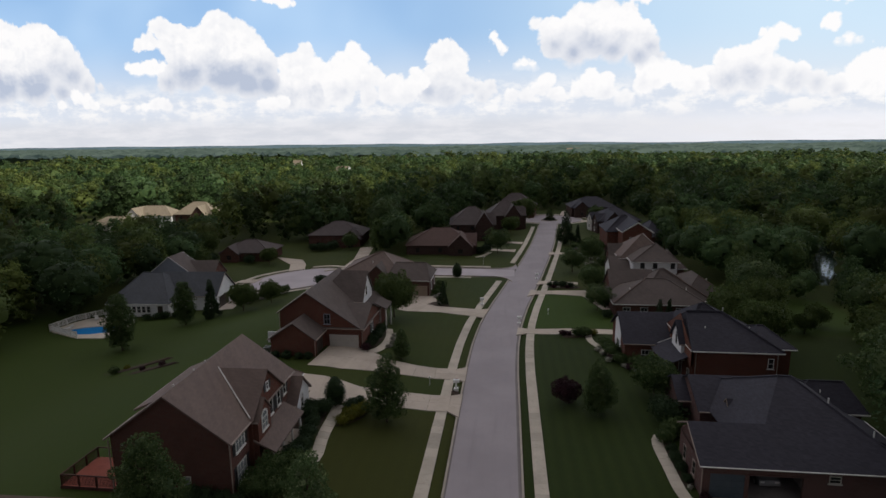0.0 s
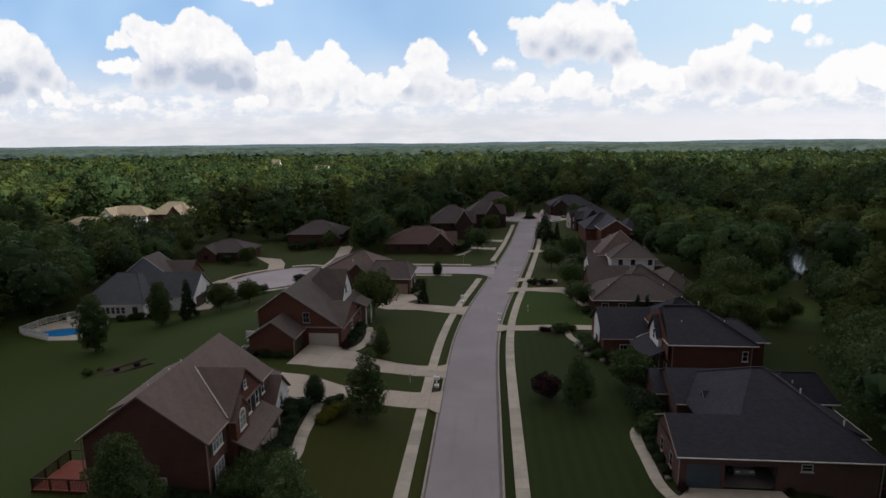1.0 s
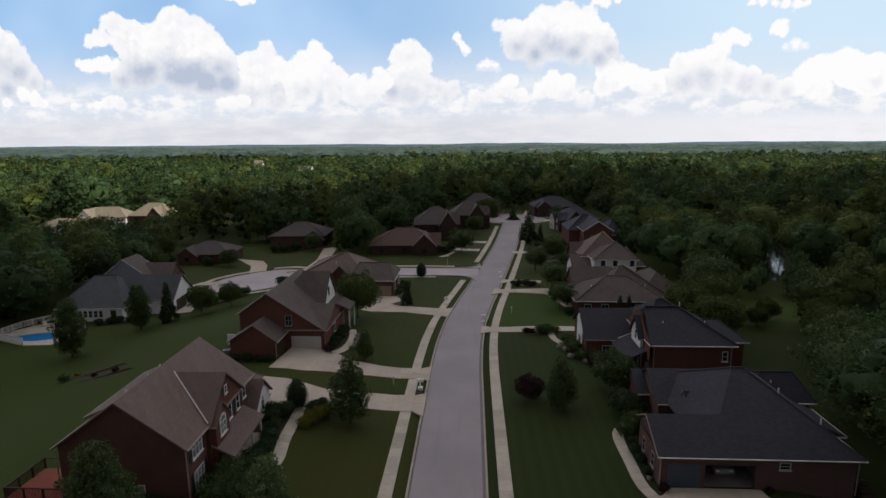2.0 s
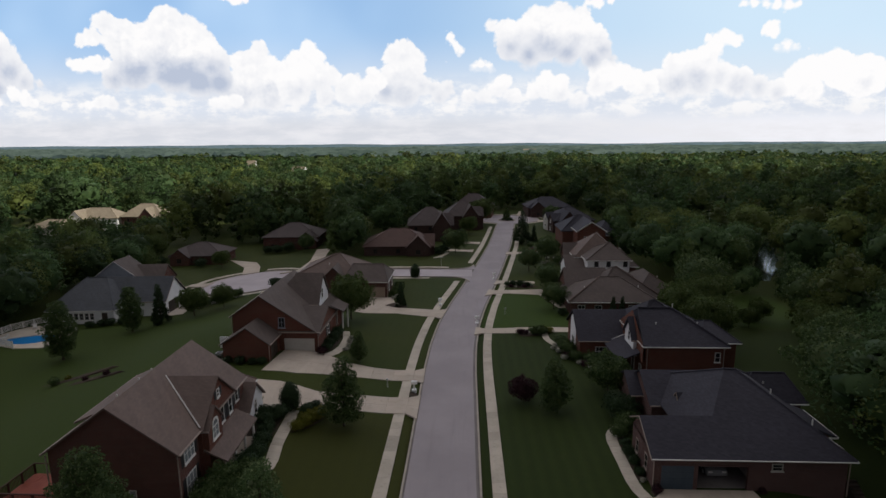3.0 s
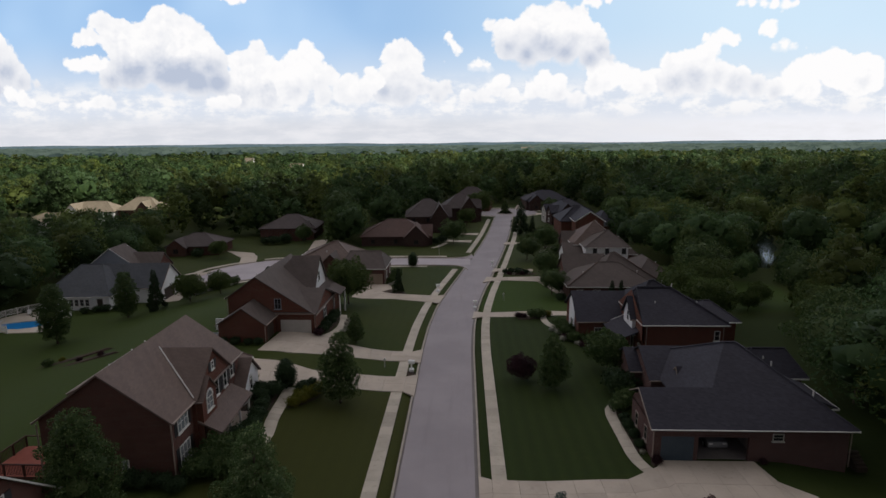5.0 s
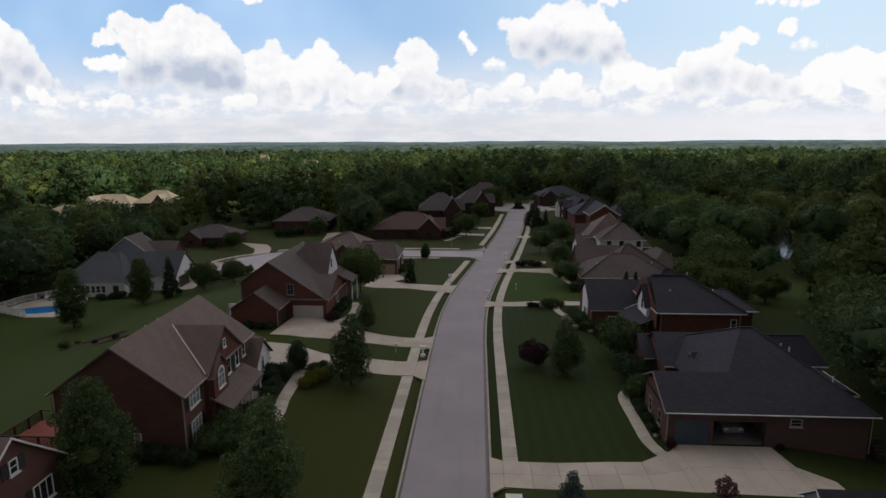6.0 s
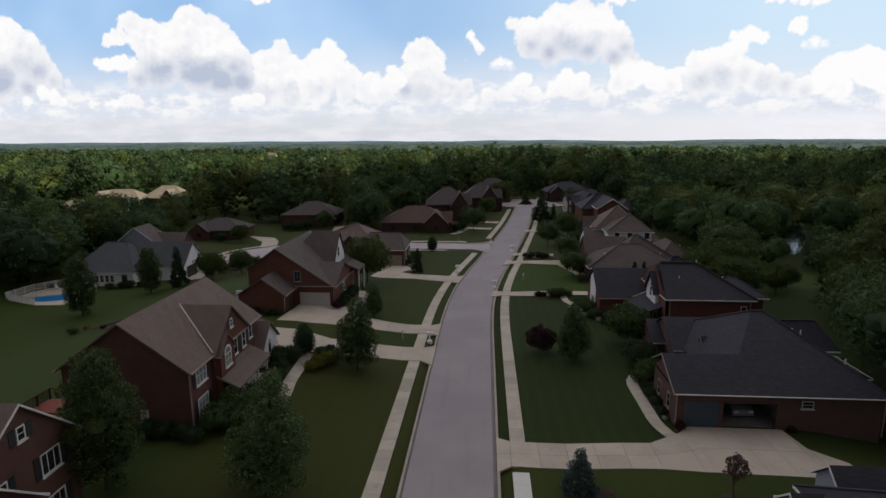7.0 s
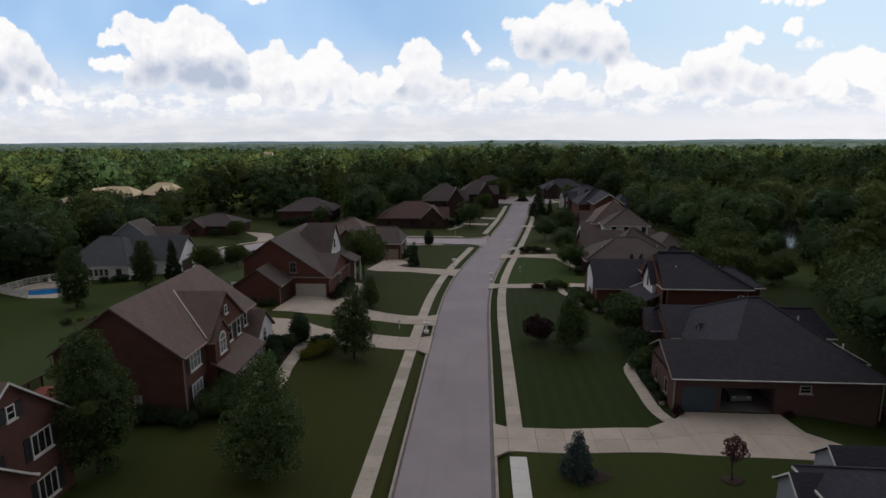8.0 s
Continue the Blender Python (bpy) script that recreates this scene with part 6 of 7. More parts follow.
plant("round_b", -50.5, 92.0, "loose olive green tree beside the drive", scale=0.85)
plant("round_b", -47.0, 97.0, "loose olive green tree beside the drive", scale=0.7)
plant("topiary", -19.2, 50.6, "tall clipped evergreen at the house corner", "shrub", name="shrub")
plant("maple_a", 17.0, 224.5, "small ornamental tree on the island", scale=0.7)
plant("round_a", 33.0, 208.0, "round green tree by the turning circle", scale=1.1)
plant("round_b", -65.5, 138.0, "green tree before a brown house", scale=0.75)
plant("round_b", -80.0, 126.0, "green tree before a brown house", scale=1.15)
plant("round_a", -47.5, 156.0, "round dark shrub tree before a brick house", scale=0.75)
for tx, ty, ts in ((36.5, 76.0, 1.2), (35.0, 83.0, 1.2), (40.5, 87.5, 1.3), (46.0, 60.0, 1.5), (42.5, 52.5, 1.7), (43.5, 95.0, 1.5), (50.0, 70.0, 1.3), (57.0, 84.0, 1.5), (46.8, 84.5, 0.55), (50.5, 88.5, 0.6)):
    plant("round_a" if ts > 1.45 else "round_b", tx, ty, "full green tree on the lawn behind the houses", scale=ts)
plant("round_a", 16.4, 95.4, "dense dark tree at the house corner", scale=0.72)
plant("slim_conifer", 25.6, 88.6, "small dark evergreen between two houses", scale=0.55)
plant("slim_conifer", 27.2, 88.8, "small dark evergreen between two houses", scale=0.55)
plant("round_b", -89.0, 147.0, "light green tree beside a brown house", scale=1.25)
plant("round_a", -88.0, 138.0, "dark round tree beside a brown house", scale=1.0)
plant("round_a", -84.0, 123.0, "dark round tree behind the white house", scale=1.2)
plant("bush_dark", -42.0, 112.5, "rounded shrub at the turning circle", "shrub", 1.4, name="shrub")


# ---- woods ----
def in_lots(x, y):
    """True on the cleared lots, where no woodland tree stands."""
    if y < 92:
        return (-84 if y < 82 else -80) < x < (36.5 if y < 50 else 39 if y < 62 else 52)
    if y < 142:
        return (-80 if y < 125 else -88) < x < (48 if y < 100 else 42)
    if y < 172:
        return (-88 < x < -42) or (-31 < x < 44)
    if y < 182:
        return (-66 < x < -44) or (-24 < x < 46)
    if y < 262:
        return -13 - (12 if y < 200 else 0) < x < 49
    return False


WATERSIDE = [(64 + 3.4 * k, 114 + 6.2 * k, 4.6) for k in range(11)] + [(80 + 3.6 * k, 122 + 6.4 * k, 4.0) for k in range(5)]
CLEARINGS = WATERSIDE + [(-157, 201, 10), (-146, 210, 11), (-128, 212, 11), (62, 109, 4.2), (58, 101, 3.8), (54, 94, 3.5), (75, 113, 3.5), (70, 105, 3.5)]


def wood_protos(n_leaf, leaf, n_lobe, seed, kinds=6, tip=0, core=0.74, fuzz=0.35, low=0.0):
    """Crowns one metre high: rounded lobes hidden under leaf sprays."""
    out = []
    for k in range(kinds):
        r = rng(seed + k)
        kind = ("round", "oval", "round", "oval")[k % 4]
        bl = lobes(kind, 1.0, (0.36, 0.30, 0.42, 0.25, 0.33, 0.28)[k % 6], seed + k, n_lobe)
        p, nrm, face = crown_points(bl + tips(bl, tip, 0.06, r), n_leaf, r, 0.5, 0.8 if fuzz > 0.2 else 0.45, fuzz)
        p, nrm, face = p[p[:, 2] > low], nrm[p[:, 2] > low], face[p[:, 2] > low]
        lv, lf = leaf_quads(p, nrm, leaf, r)
        cv, cf = lumpy_core(bl, core, r, ICO1, 0.2)
        out.append((np.concatenate([lv, cv]), np.concatenate([lf, quads_of(cf) + len(lv)]), np.concatenate([np.repeat(face, 4, 0), core_normals(cv, bl)])))
    return out


def scatter(x0, x1, y0, y1, spacing, seed, keep):
    r = rng(seed)
    pts = []
    ny = int((y1 - y0) / spacing)
    nx = int((x1 - x0) / spacing)
    jx = r.uniform(-0.62, 0.62, (ny, nx)) * spacing
    jy = r.uniform(-0.62, 0.62, (ny, nx)) * spacing
    for j in range(ny):
        for i in range(nx):
            x, y = x0 + (i + 0.5 * (j % 2)) * spacing + jx[j, i], y0 + j * spacing + jy[j, i]
            if keep(x, y):
                pts.append((x, y))
    return pts


def woods(name, pts, protos, hmin, hmax, seed, label, wide=1.0, edge=None):
    r = rng(seed)
    vs, fs, ns, ts, k = [], [], [], [], 0
    for x, y in pts:
        open_side = edge and any(clear(x + dx, y + dy) for dx, dy in ((0, -11), (-11, -8), (11, -8), (0, -22), (-14, 0), (14, 0)))
        v, f, n = (edge if open_side else protos)[r.integers(len(protos))]
        a = r.uniform(0, 6.283)
        h = (hmin + (hmax - hmin) * r.beta(1.6, 2.4) * 1.25) * (1 + 0.16 * math.sin(x * 0.021 + 1.0) * math.cos(y * 0.017))
        if -46 < math.degrees(math.atan2(x, y + 5)) < -28 and 150 < math.hypot(x, y) < 255:
            h *= 0.7 if math.hypot(x, y) < 195 else 0.42     # young growth before the far houses
        if 48 < x < 86 and 76 < y < 112:
            h *= 0.55     # low growth between the lawn and the pond
        w = h * r.uniform(0.85, 1.15) * wide
        c, s = math.cos(a), math.sin(a)
        q = np.empty_like(v)
        q[:, 0] = (v[:, 0] * c - v[:, 1] * s) * w + x
        q[:, 1] = (v[:, 0] * s + v[:, 1] * c) * w + y
        q[:, 2] = v[:, 2] * h + land(x, min(y, 400)) - 0.3
        turned = np.empty_like(n)
        turned[:, 0], turned[:, 1], turned[:, 2] = n[:, 0] * c - n[:, 1] * s, n[:, 0] * s + n[:, 1] * c, n[:, 2]
        ns.append(turned.astype(np.float32))
        vs.append(q.astype(np.float32))
        fs.append(f + k)
        k += len(v)
        ts.append(np.repeat(r.uniform(0, 1, (1, 3)).astype(np.float32), len(v), 0))
    V, F = np.concatenate(vs), np.concatenate(fs)
    me = poly_mesh(name, V, F, LEAF_WOOD)
    soft_normals(me, np.concatenate(ns))
    me.attributes.new("tint", "FLOAT_VECTOR", "POINT").data.foreach_set("vector", np.concatenate(ts).ravel())
    return tagged(new(name, me), label, "woodland", kind="stuff")


def clear(x, y):
    return in_lots(x, y) or any(math.hypot(x - a, y - b) < r for a, b, r in CLEARINGS)


def wedge(x, y, pad):
    """Inside the opening of the valley that the walk looks along."""
    return abs(x + 0.05 * y) < 0.92 * (y + 10) + pad


P_NEAR = wood_protos(1450, 0.043, 22, 100, 6, 36, 0.60)
P_CLOSE = wood_protos(3000, 0.027, 26, 150, 6, 50, 0.42)
P_MID = wood_protos(330, 0.075, 8, 200, 10, 20, 0.56, 0.3, 0.42)
P_EDGE = wood_protos(620, 0.058, 12, 250, 10, 24, 0.56, 0.3)
P_FAR = wood_protos(110, 0.10, 5, 300, 10, 10, 0.56, 0.3, 0.5)
P_LAST = wood_protos(46, 0.14, 3, 400, 8, 4, 0.55, 0.3, 0.5)
near_pts = scatter(-150, 110, 10, 190, 6.6, 1, lambda x, y: not clear(x, y) and wedge(x, y, 22) and math.hypot(x, y) < 190)
close_pts = [p for p in near_pts if math.hypot(*p) < 88]
near_pts = [p for p in near_pts if math.hypot(*p) >= 88]
mid_pts = scatter(-480, 440, 60, 440, 9.2, 2, lambda x, y: not clear(x, y) and wedge(x, y, 20) and 190 <= math.hypot(x, y) < 440)
far_pts = scatter(-760, 700, 250, 760, 11.8, 3, lambda x, y: wedge(x, y, 30) and 440 <= math.hypot(x, y) < 760)
last_pts = scatter(-1400, 1300, 400, 1400, 18.5, 4, lambda x, y: wedge(x, y, 40) and 760 <= math.hypot(x, y) < 1060)
woods("woodland", close_pts, P_CLOSE, 10.0, 16.5, 10, "tall green broadleaf trees at the edge of the lawns")
woods("woodland", near_pts, P_NEAR, 10.0, 16.5, 11, "dense green broadleaf woods behind the houses")
woods("woodland", mid_pts, P_MID, 9.0, 21.0, 12, "dense green broadleaf woods beyond the street", edge=P_EDGE)
woods("woodland", far_pts, P_FAR, 9.5, 21.0, 13, "far rolling broadleaf woods", 1.2)
woods("woodland", last_pts, P_LAST, 10.0, 20.5, 14, "woods thinning into the distance", 1.5)


# aerial haze painted in: a share of the surface glows in haze colours
def painted_haze_material(name, a, b, scale, share):
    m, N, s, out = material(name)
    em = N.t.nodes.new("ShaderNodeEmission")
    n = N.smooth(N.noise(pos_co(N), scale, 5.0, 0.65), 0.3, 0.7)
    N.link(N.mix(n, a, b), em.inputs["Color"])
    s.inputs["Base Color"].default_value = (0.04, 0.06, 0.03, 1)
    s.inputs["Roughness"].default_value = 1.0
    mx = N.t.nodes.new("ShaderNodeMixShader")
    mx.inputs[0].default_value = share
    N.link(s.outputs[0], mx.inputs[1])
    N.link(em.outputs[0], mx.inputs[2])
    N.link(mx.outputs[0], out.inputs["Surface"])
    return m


def far_canopy():
    """The treetops of the distance, as one rough sheet with haze painted into its glow."""
    ys = np.r_[np.arange(940, 1700, 9.0), np.arange(1700, 2500, 20.0)]
    rows = 260
    v = []
    r = rng(77)
    for y in ys:
        half = 1.0 * y + 100
        for i in range(rows):
            x = -half + 2 * half * i / (rows - 1) + r.uniform(-4, 4)
            n = noise.noise(Vector((x / 300, y / 300, 0))) * 5 + noise.noise(Vector((x / 60, y / 60, 5))) * 4
            v.append((x, y + r.uniform(-6, 6), 12.5 + n + r.uniform(-5, 5)))
    f = [(j * rows + i, j * rows + i + 1, (j + 1) * rows + i + 1, (j + 1) * rows + i) for j in range(len(ys) - 1) for i in range(rows - 1)]
    m = painted_haze_material("treetops with painted haze", (0.040, 0.070, 0.068), (0.150, 0.200, 0.178), 0.013, 0.6)
    tagged(new("backdrop", fast_mesh("backdrop", v, f, m)), "treetops of far wooded land with painted haze", "woodland", kind="structure")


far_canopy()


def hazy_hills():
    """Low hills at the edge of sight, the blue of haze painted in as glow."""
    m = painted_haze_material("hills with painted haze", (0.095, 0.145, 0.165), (0.15, 0.205, 0.225), 0.006, 1.0)
    v, n_ = [], 160
    for i in range(n_):
        a = radians(-62 + 124 * i / (n_ - 1))
        x, y = 2480 / math.cos(a) * math.sin(a), 2480.0
        top = 27 + 5 * noise.noise(Vector((a * 5, 0.3, 0))) + 3 * noise.noise(Vector((a * 23, 1.3, 0)))
        v += [(x, y, -30), (x, y, top)]
    f = [(2 * i, 2 * i + 2, 2 * i + 3, 2 * i + 1) for i in range(n_ - 1)]
    tagged(new("backdrop", fast_mesh("backdrop", v, f, m)), "low hills with painted blue haze", "hills", kind="structure")


hazy_hills()


def cloud_overhead():
    """The cumulus that drifts over the neighbourhood and keeps the sun off it."""
    m, N, s, _ = material("cloud vapour")
    n = N.noise(pos_co(N), 0.01, 4.0, 0.6)
    N.link(N.mix(n, (0.86, 0.87, 0.88), (0.93, 0.93, 0.93)), s.inputs["Base Color"])
    s.inputs["Roughness"].default_value = 1.0
    s.inputs["Specular IOR Level"].default_value = 0.0
    r = rng(5)
    high = 1000.0
    shift = sun_dir * (high / sun_dir.z)
    vs, fs, k = [], [], 0
    ico = icosphere(2)
    # its far edge, as the shadow on the treetops shows it
    edge_x, edge_y = [-600, -170, -118, -98, -84, -68, -30, 30, 120, 230, 700], [222, 203, 198, 212, 245, 300, 355, 378, 350, 330, 335]
    spots = []
    for i in range(-9, 11):
        for j in range(-7, 8):
            x, y = i * 66 + r.uniform(-12, 12), j * 66 + r.uniform(-12, 12)
            rad = r.uniform(62, 76)
            room = min(np.interp(x + rad * math.sin(q), edge_x, edge_y) - rad * math.cos(q) for q in np.linspace(-1.5, 1.5, 13))
            if y > room + 60:
                continue
            spots.append((x, min(y, room), rad))
    for x, y, rad in spots:
        p = ico[0] * np.array([rad, rad, rad * 0.55]) * (1 + 0.05 * r.normal(size=(len(ico[0]), 1)))
        p[:, 2] = np.maximum(p[:, 2], -18.0)
        vs.append(p + np.array([x + shift.x, y + shift.y, high]))
        fs.append(ico[1] + k)
        k += len(p)
    me = fast_mesh("cloud", np.concatenate(vs), np.concatenate(fs), m, True)
    tagged(new("cloud", me), "white cumulus cloud drifting over the houses", "cloud", kind="structure")


cloud_overhead()


# ---- gardens and small things ----
def bed(x_pts, label="dark mulch planting bed"):
    """A low mound of mulch with an uneven rim."""
    cx, cy = sum(p[0] for p in x_pts) / len(x_pts), sum(p[1] for p in x_pts) / len(x_pts)
    ring = resample(x_pts + [x_pts[0]], 0.6)[:-1]
    n = len(ring)
    s = Shape()
    v = [(x, y, ground_z(x, y) + 0.02) for x, y in ring]
    v += [(cx + (x - cx) * 0.85, cy + (y - cy) * 0.85, ground_z(x, y) + 0.10 + 0.03 * math.sin(i * 1.7)) for i, (x, y) in enumerate(ring)]
    v += [(cx, cy, ground_z(cx, cy) + 0.14)]
    s.add(v, [(i, (i + 1) % n, n + (i + 1) % n, n + i) for i in range(n)] + [(n + i, n + (i + 1) % n, 2 * n) for i in range(n)])
    ob = part("planting_bed", s, MULCH)
    return tagged(ob, label, "planting bed")


def oval_bed(x, y, a, b, turn=0.0, label="dark mulch planting bed"):
    c, s = math.cos(radians(turn)), math.sin(radians(turn))
    pts = []
    for k in range(18):
        t = 2 * math.pi * k / 18
        u, v = a * math.cos(t) * (1 + 0.1 * math.sin(3 * t)), b * math.sin(t)
        pts.append((x + u * c - v * s, y + u * s + v * c))
    return bed(pts, label)


def garden_walk(pts, width, label, step=1.1):
    p = thing("garden_walk", pose(0, 0, 0), label, "garden path", kind="structure")
    line = resample(pts, step)
    t = np.gradient(line, axis=0)
    t /= np.linalg.norm(t, axis=1)[:, None]
    s = np.stack([t[:, 1], -t[:, 0]], 1) * width / 2
    for i in range(len(line) - 1):
        a, b = line[i] + t[i] * 0.015, line[i + 1] - t[i + 1] * 0.015
        slab([tuple(q) for q in (a - s[i], a + s[i], b + s[i + 1], b - s[i + 1])], 0.16, WALK, p)


def shrubs(key, spots, label, scale=1.0, group=""):
    for i, (x, y) in enumerate(spots):
        plant(key, x, y, label, "shrub", scale * (0.85 + 0.3 * ((i * 0.37) % 1.0)), name="shrub", group=group)


# brick house with the porch
garden_walk([(-18.9, 50.8), (-18.7, 48.5), (-18.6, 46.0), (-18.5, 43.6), (-18.0, 41.4), (-18.0, 39.5), (-18.9, 38.0)], 1.15, "curved pale concrete walk to the porch")
bed([(-21.8, 37.0), (-19.2, 38.5), (-19.4, 43.0), (-19.3, 46.5), (-19.6, 50.0), (-21.5, 50.0), (-21.9, 45.0)])
shrubs("bush_dark", [(-20.0, 45.3), (-20.7, 46.9), (-19.9, 48.4), (-21.2, 48.5), (-19.4, 41.0), (-19.5, 39.2), (-19.6, 43.3)], "rounded evergreen shrub in the porch bed", 0.95)
bed([(-17.9, 46.2), (-16.6, 47.5), (-15.4, 50.0), (-15.9, 52.0), (-17.4, 52.2), (-17.8, 49.5)])
shrubs("bush_lime", [(-17.4, 47.2), (-16.9, 48.4), (-16.3, 49.6), (-16.0, 50.9)], "low yellow-green shrub along the front walk", 0.95, "yellow shrubs")
shrubs("bush_dark", [(-16.9, 51.6), (-17.3, 50.4)], "rounded dark shrub beside the drive", 0.8)
shrubs("bush", [(-20.8, 33.6), (-20.6, 35.0), (-20.2, 36.3), (-19.2, 34.2), (-18.9, 35.8), (-18.6, 37.0)], "leafy green shrub below the front windows", 1.25, "front shrubs")
shrubs("bush_dark", [(-22.8, 32.1), (-24.2, 31.9), (-25.5, 31.8), (-21.6, 31.8)], "low dark shrub along the gable wall", 0.8)

# red-stained deck behind it
def deck():
    d = thing("deck", pose(-37.4, 32.7, 0), "raised red-stained wooden deck with dark rails", "deck")
    zt = 2.6
    for i in range(30):
        part("board", Shape().box(0.0, 4.9, i * 0.145, i * 0.145 + 0.135, zt - 0.04, zt), DECKWOOD, d)
    part("rim", Shape().box(-0.06, 4.9, -0.06, -0.01, zt - 0.28, zt - 0.01), DECKRAIL, d)
    part("rim", Shape().box(-0.06, -0.01, -0.01, 4.36, zt - 0.28, zt - 0.01), DECKRAIL, d)
    for x, y in ((0.05, 0.05), (1.65, 0.05), (3.25, 0.05), (4.8, 0.05), (0.05, 1.5), (0.05, 2.9), (0.05, 4.3), (1.65, 4.3), (3.25, 4.3)):
        part("post", Shape().box(x - 0.06, x + 0.06, y - 0.06, y + 0.06, 1.2, zt + 1.0), DECKRAIL, d)
    part("rail", Shape().box(0.0, 4.9, 0.0, 0.1, zt + 0.94, zt + 1.02), DECKRAIL, d)
    part("rail", Shape().box(0.0, 0.1, 0.1, 4.36, zt + 0.94, zt + 1.02), DECKRAIL, d)
    part("rail", Shape().box(0.1, 3.4, 4.26, 4.36, zt + 0.94, zt + 1.02), DECKRAIL, d)
    for i in range(38):
        part("baluster", Shape().box(0.1 + i * 0.125, 0.135 + i * 0.125, 0.03, 0.065, zt + 0.06, zt + 0.95), DECKRAIL, d)
    for i in range(32):
        part("baluster", Shape().box(0.03, 0.065, 0.15 + i * 0.13, 0.185 + i * 0.13, zt + 0.06, zt + 0.95), DECKRAIL, d)


deck()
oval_bed(-52.0, 62.8, 5.2, 0.8, 12, "dark mulch strip on the back lawn")
oval_bed(-48.6, 60.4, 4.4, 0.7, 8, "dark mulch strip on the back lawn")
shrubs("bush_lime", [(-53.6, 62.9)], "small flowering shrub in a lawn bed", 0.5)
shrubs("bush_plum", [(-49.5, 60.6), (-46.8, 60.9)], "small dark shrub in a lawn bed", 0.5)
shrubs("bush", [(-54.5, 61.5)], "small leafy shrub on the back lawn", 0.7)

# red brick house with the white garage door
garden_walk([(-19.6, 66.2), (-18.3, 68.0), (-17.8, 71.0), (-18.0, 74.5), (-18.8, 77.5)], 1.1, "curved pale walk beside the garage")
bed([(-20.2, 67.8), (-19.0, 68.3), (-18.6, 72.0), (-18.8, 76.0), (-20.2, 77.0)])
shrubs("bush_dark", [(-19.6, 68.4), (-19.5, 70.0), (-19.4, 71.8), (-19.5, 73.6), (-19.5, 75.2)], "rounded evergreen shrub along the brick wall", 0.85)
shrubs("bush_plum", [(-19.9, 66.9)], "rounded dark red shrub at the garage corner", 0.9)
shrubs("bush_bloom", [(-17.2, 69.6), (-16.9, 71.0), (-17.1, 72.6), (-17.3, 74.4), (-16.6, 70.3)], "low pale flowering shrub by the walk", 0.75, "pale flowers")
shrubs("bush_dark", [(-32.9, 62.9), (-31.3, 62.4), (-29.6, 62.3), (-27.9, 62.3), (-26.6, 62.4)], "low dark shrub along the garage wing", 0.6)


def box_unit(x, y, label):
    u = thing("air_conditioner", pose(x, y, ground_z(x, y)), label, "air conditioner")
    part("case", Shape().box(-0.42, 0.42, -0.42, 0.42, 0.0, 0.75), METAL, u)
    part("top", Shape().tube([(0, 0, 0.75), (0, 0, 0.8)], [0.38, 0.34], 14), SHUTTER, u)
    part("pad", Shape().box(-0.55, 0.55, -0.55, 0.55, -0.15, 0.04), KERB, u)


box_unit(-34.4, 63.6, "grey air conditioner on a concrete pad")
box_unit(-33.2, 64.4, "grey air conditioner on a concrete pad")


# letter box on its pillar
def letter_box(x, y, label):
    b = thing("letter_box", pose(x, y, ground_z(x, y) - 0.05), label, "mailbox")
    part("post", Shape().box(-0.09, 0.09, -0.09, 0.09, 0.0, 1.25), WHITE_PAINT, b)
    part("base", Shape().box(-0.28, 0.28, -0.28, 0.28, 0.0, 0.45), WHITE_PAINT, b)
    s = Shape()
    n = 10
    ring = [(-0.22, 0.0), (0.22, 0.0)] + [(0.22 * math.cos(math.pi * k / n), 0.2 + 0.22 * math.sin(math.pi * k / n)) for k in range(n + 1)]
    v = [(-0.35, p, 1.2 + q) for p, q in ring] + [(0.4, p, 1.2 + q) for p, q in ring]
    m = len(ring)
    s.add(v, [tuple(range(m - 1, -1, -1)), tuple(range(m, 2 * m))] + [(i, (i + 1) % m, m + (i + 1) % m, m + i) for i in range(m)])
    part("box", s, WHITE_PAINT, b)
    part("flag", Shape().box(0.0, 0.22, 0.23, 0.25, 1.45, 1.6), DECKWOOD, b)
    part("arm", Shape().box(-0.3, 0.3, -0.06, 0.06, 1.1, 1.2), WHITE_PAINT, b)
    return b


oval_bed(-6.5, 58.8, 0.6, 1.2, 0, "dark mulch round the mailbox post")
letter_box(-6.45, 59.6, "white mailbox on a white post by the sidewalk")
letter_box(1.95, 87.0, "white mailbox on a white post by the kerb")
letter_box(6.6, 120.5, "white mailbox on a white post by the kerb")
letter_box(-4.9, 97.3, "white mailbox on a white post by the kerb")


def yard_light(x, y, tall, label, name="yard_light"):
    u = thing(name, pose(x, y, ground_z(x, y) - 0.05), label, "lamp post")
    part("post", Shape().tube([(0, 0, 0), (0, 0, tall)], [0.05, 0.035], 8), TRIM, u)
    part("lantern", Shape().tube([(0, 0, tall), (0, 0, tall + 0.05), (0, 0, tall + 0.3), (0, 0, tall + 0.4)], [0.06, 0.13, 0.15, 0.03], 8), TRIM, u)


yard_light(-9.9, 60.3, 0.9, "short white lamp post on the lawn strip")
yard_light(7.2, 92.0, 0.9, "short white lamp post on a front lawn")


def street_sign(x, y):
    u = thing("street_sign", pose(x, y, ground_z(x, y) - 0.05), "street name sign on a thin metal post", "street sign")
    part("post", Shape().tube([(0, 0, 0), (0, 0, 2.9)], [0.04, 0.04], 8), METAL, u)
    part("plate", Shape().box(-0.45, 0.45, -0.015, 0.015, 2.65, 2.85), TRIM, u)
    part("plate", Shape().box(-0.015, 0.015, -0.45, 0.45, 2.9, 3.1), TRIM, u)


street_sign(-6.2, 132.0)


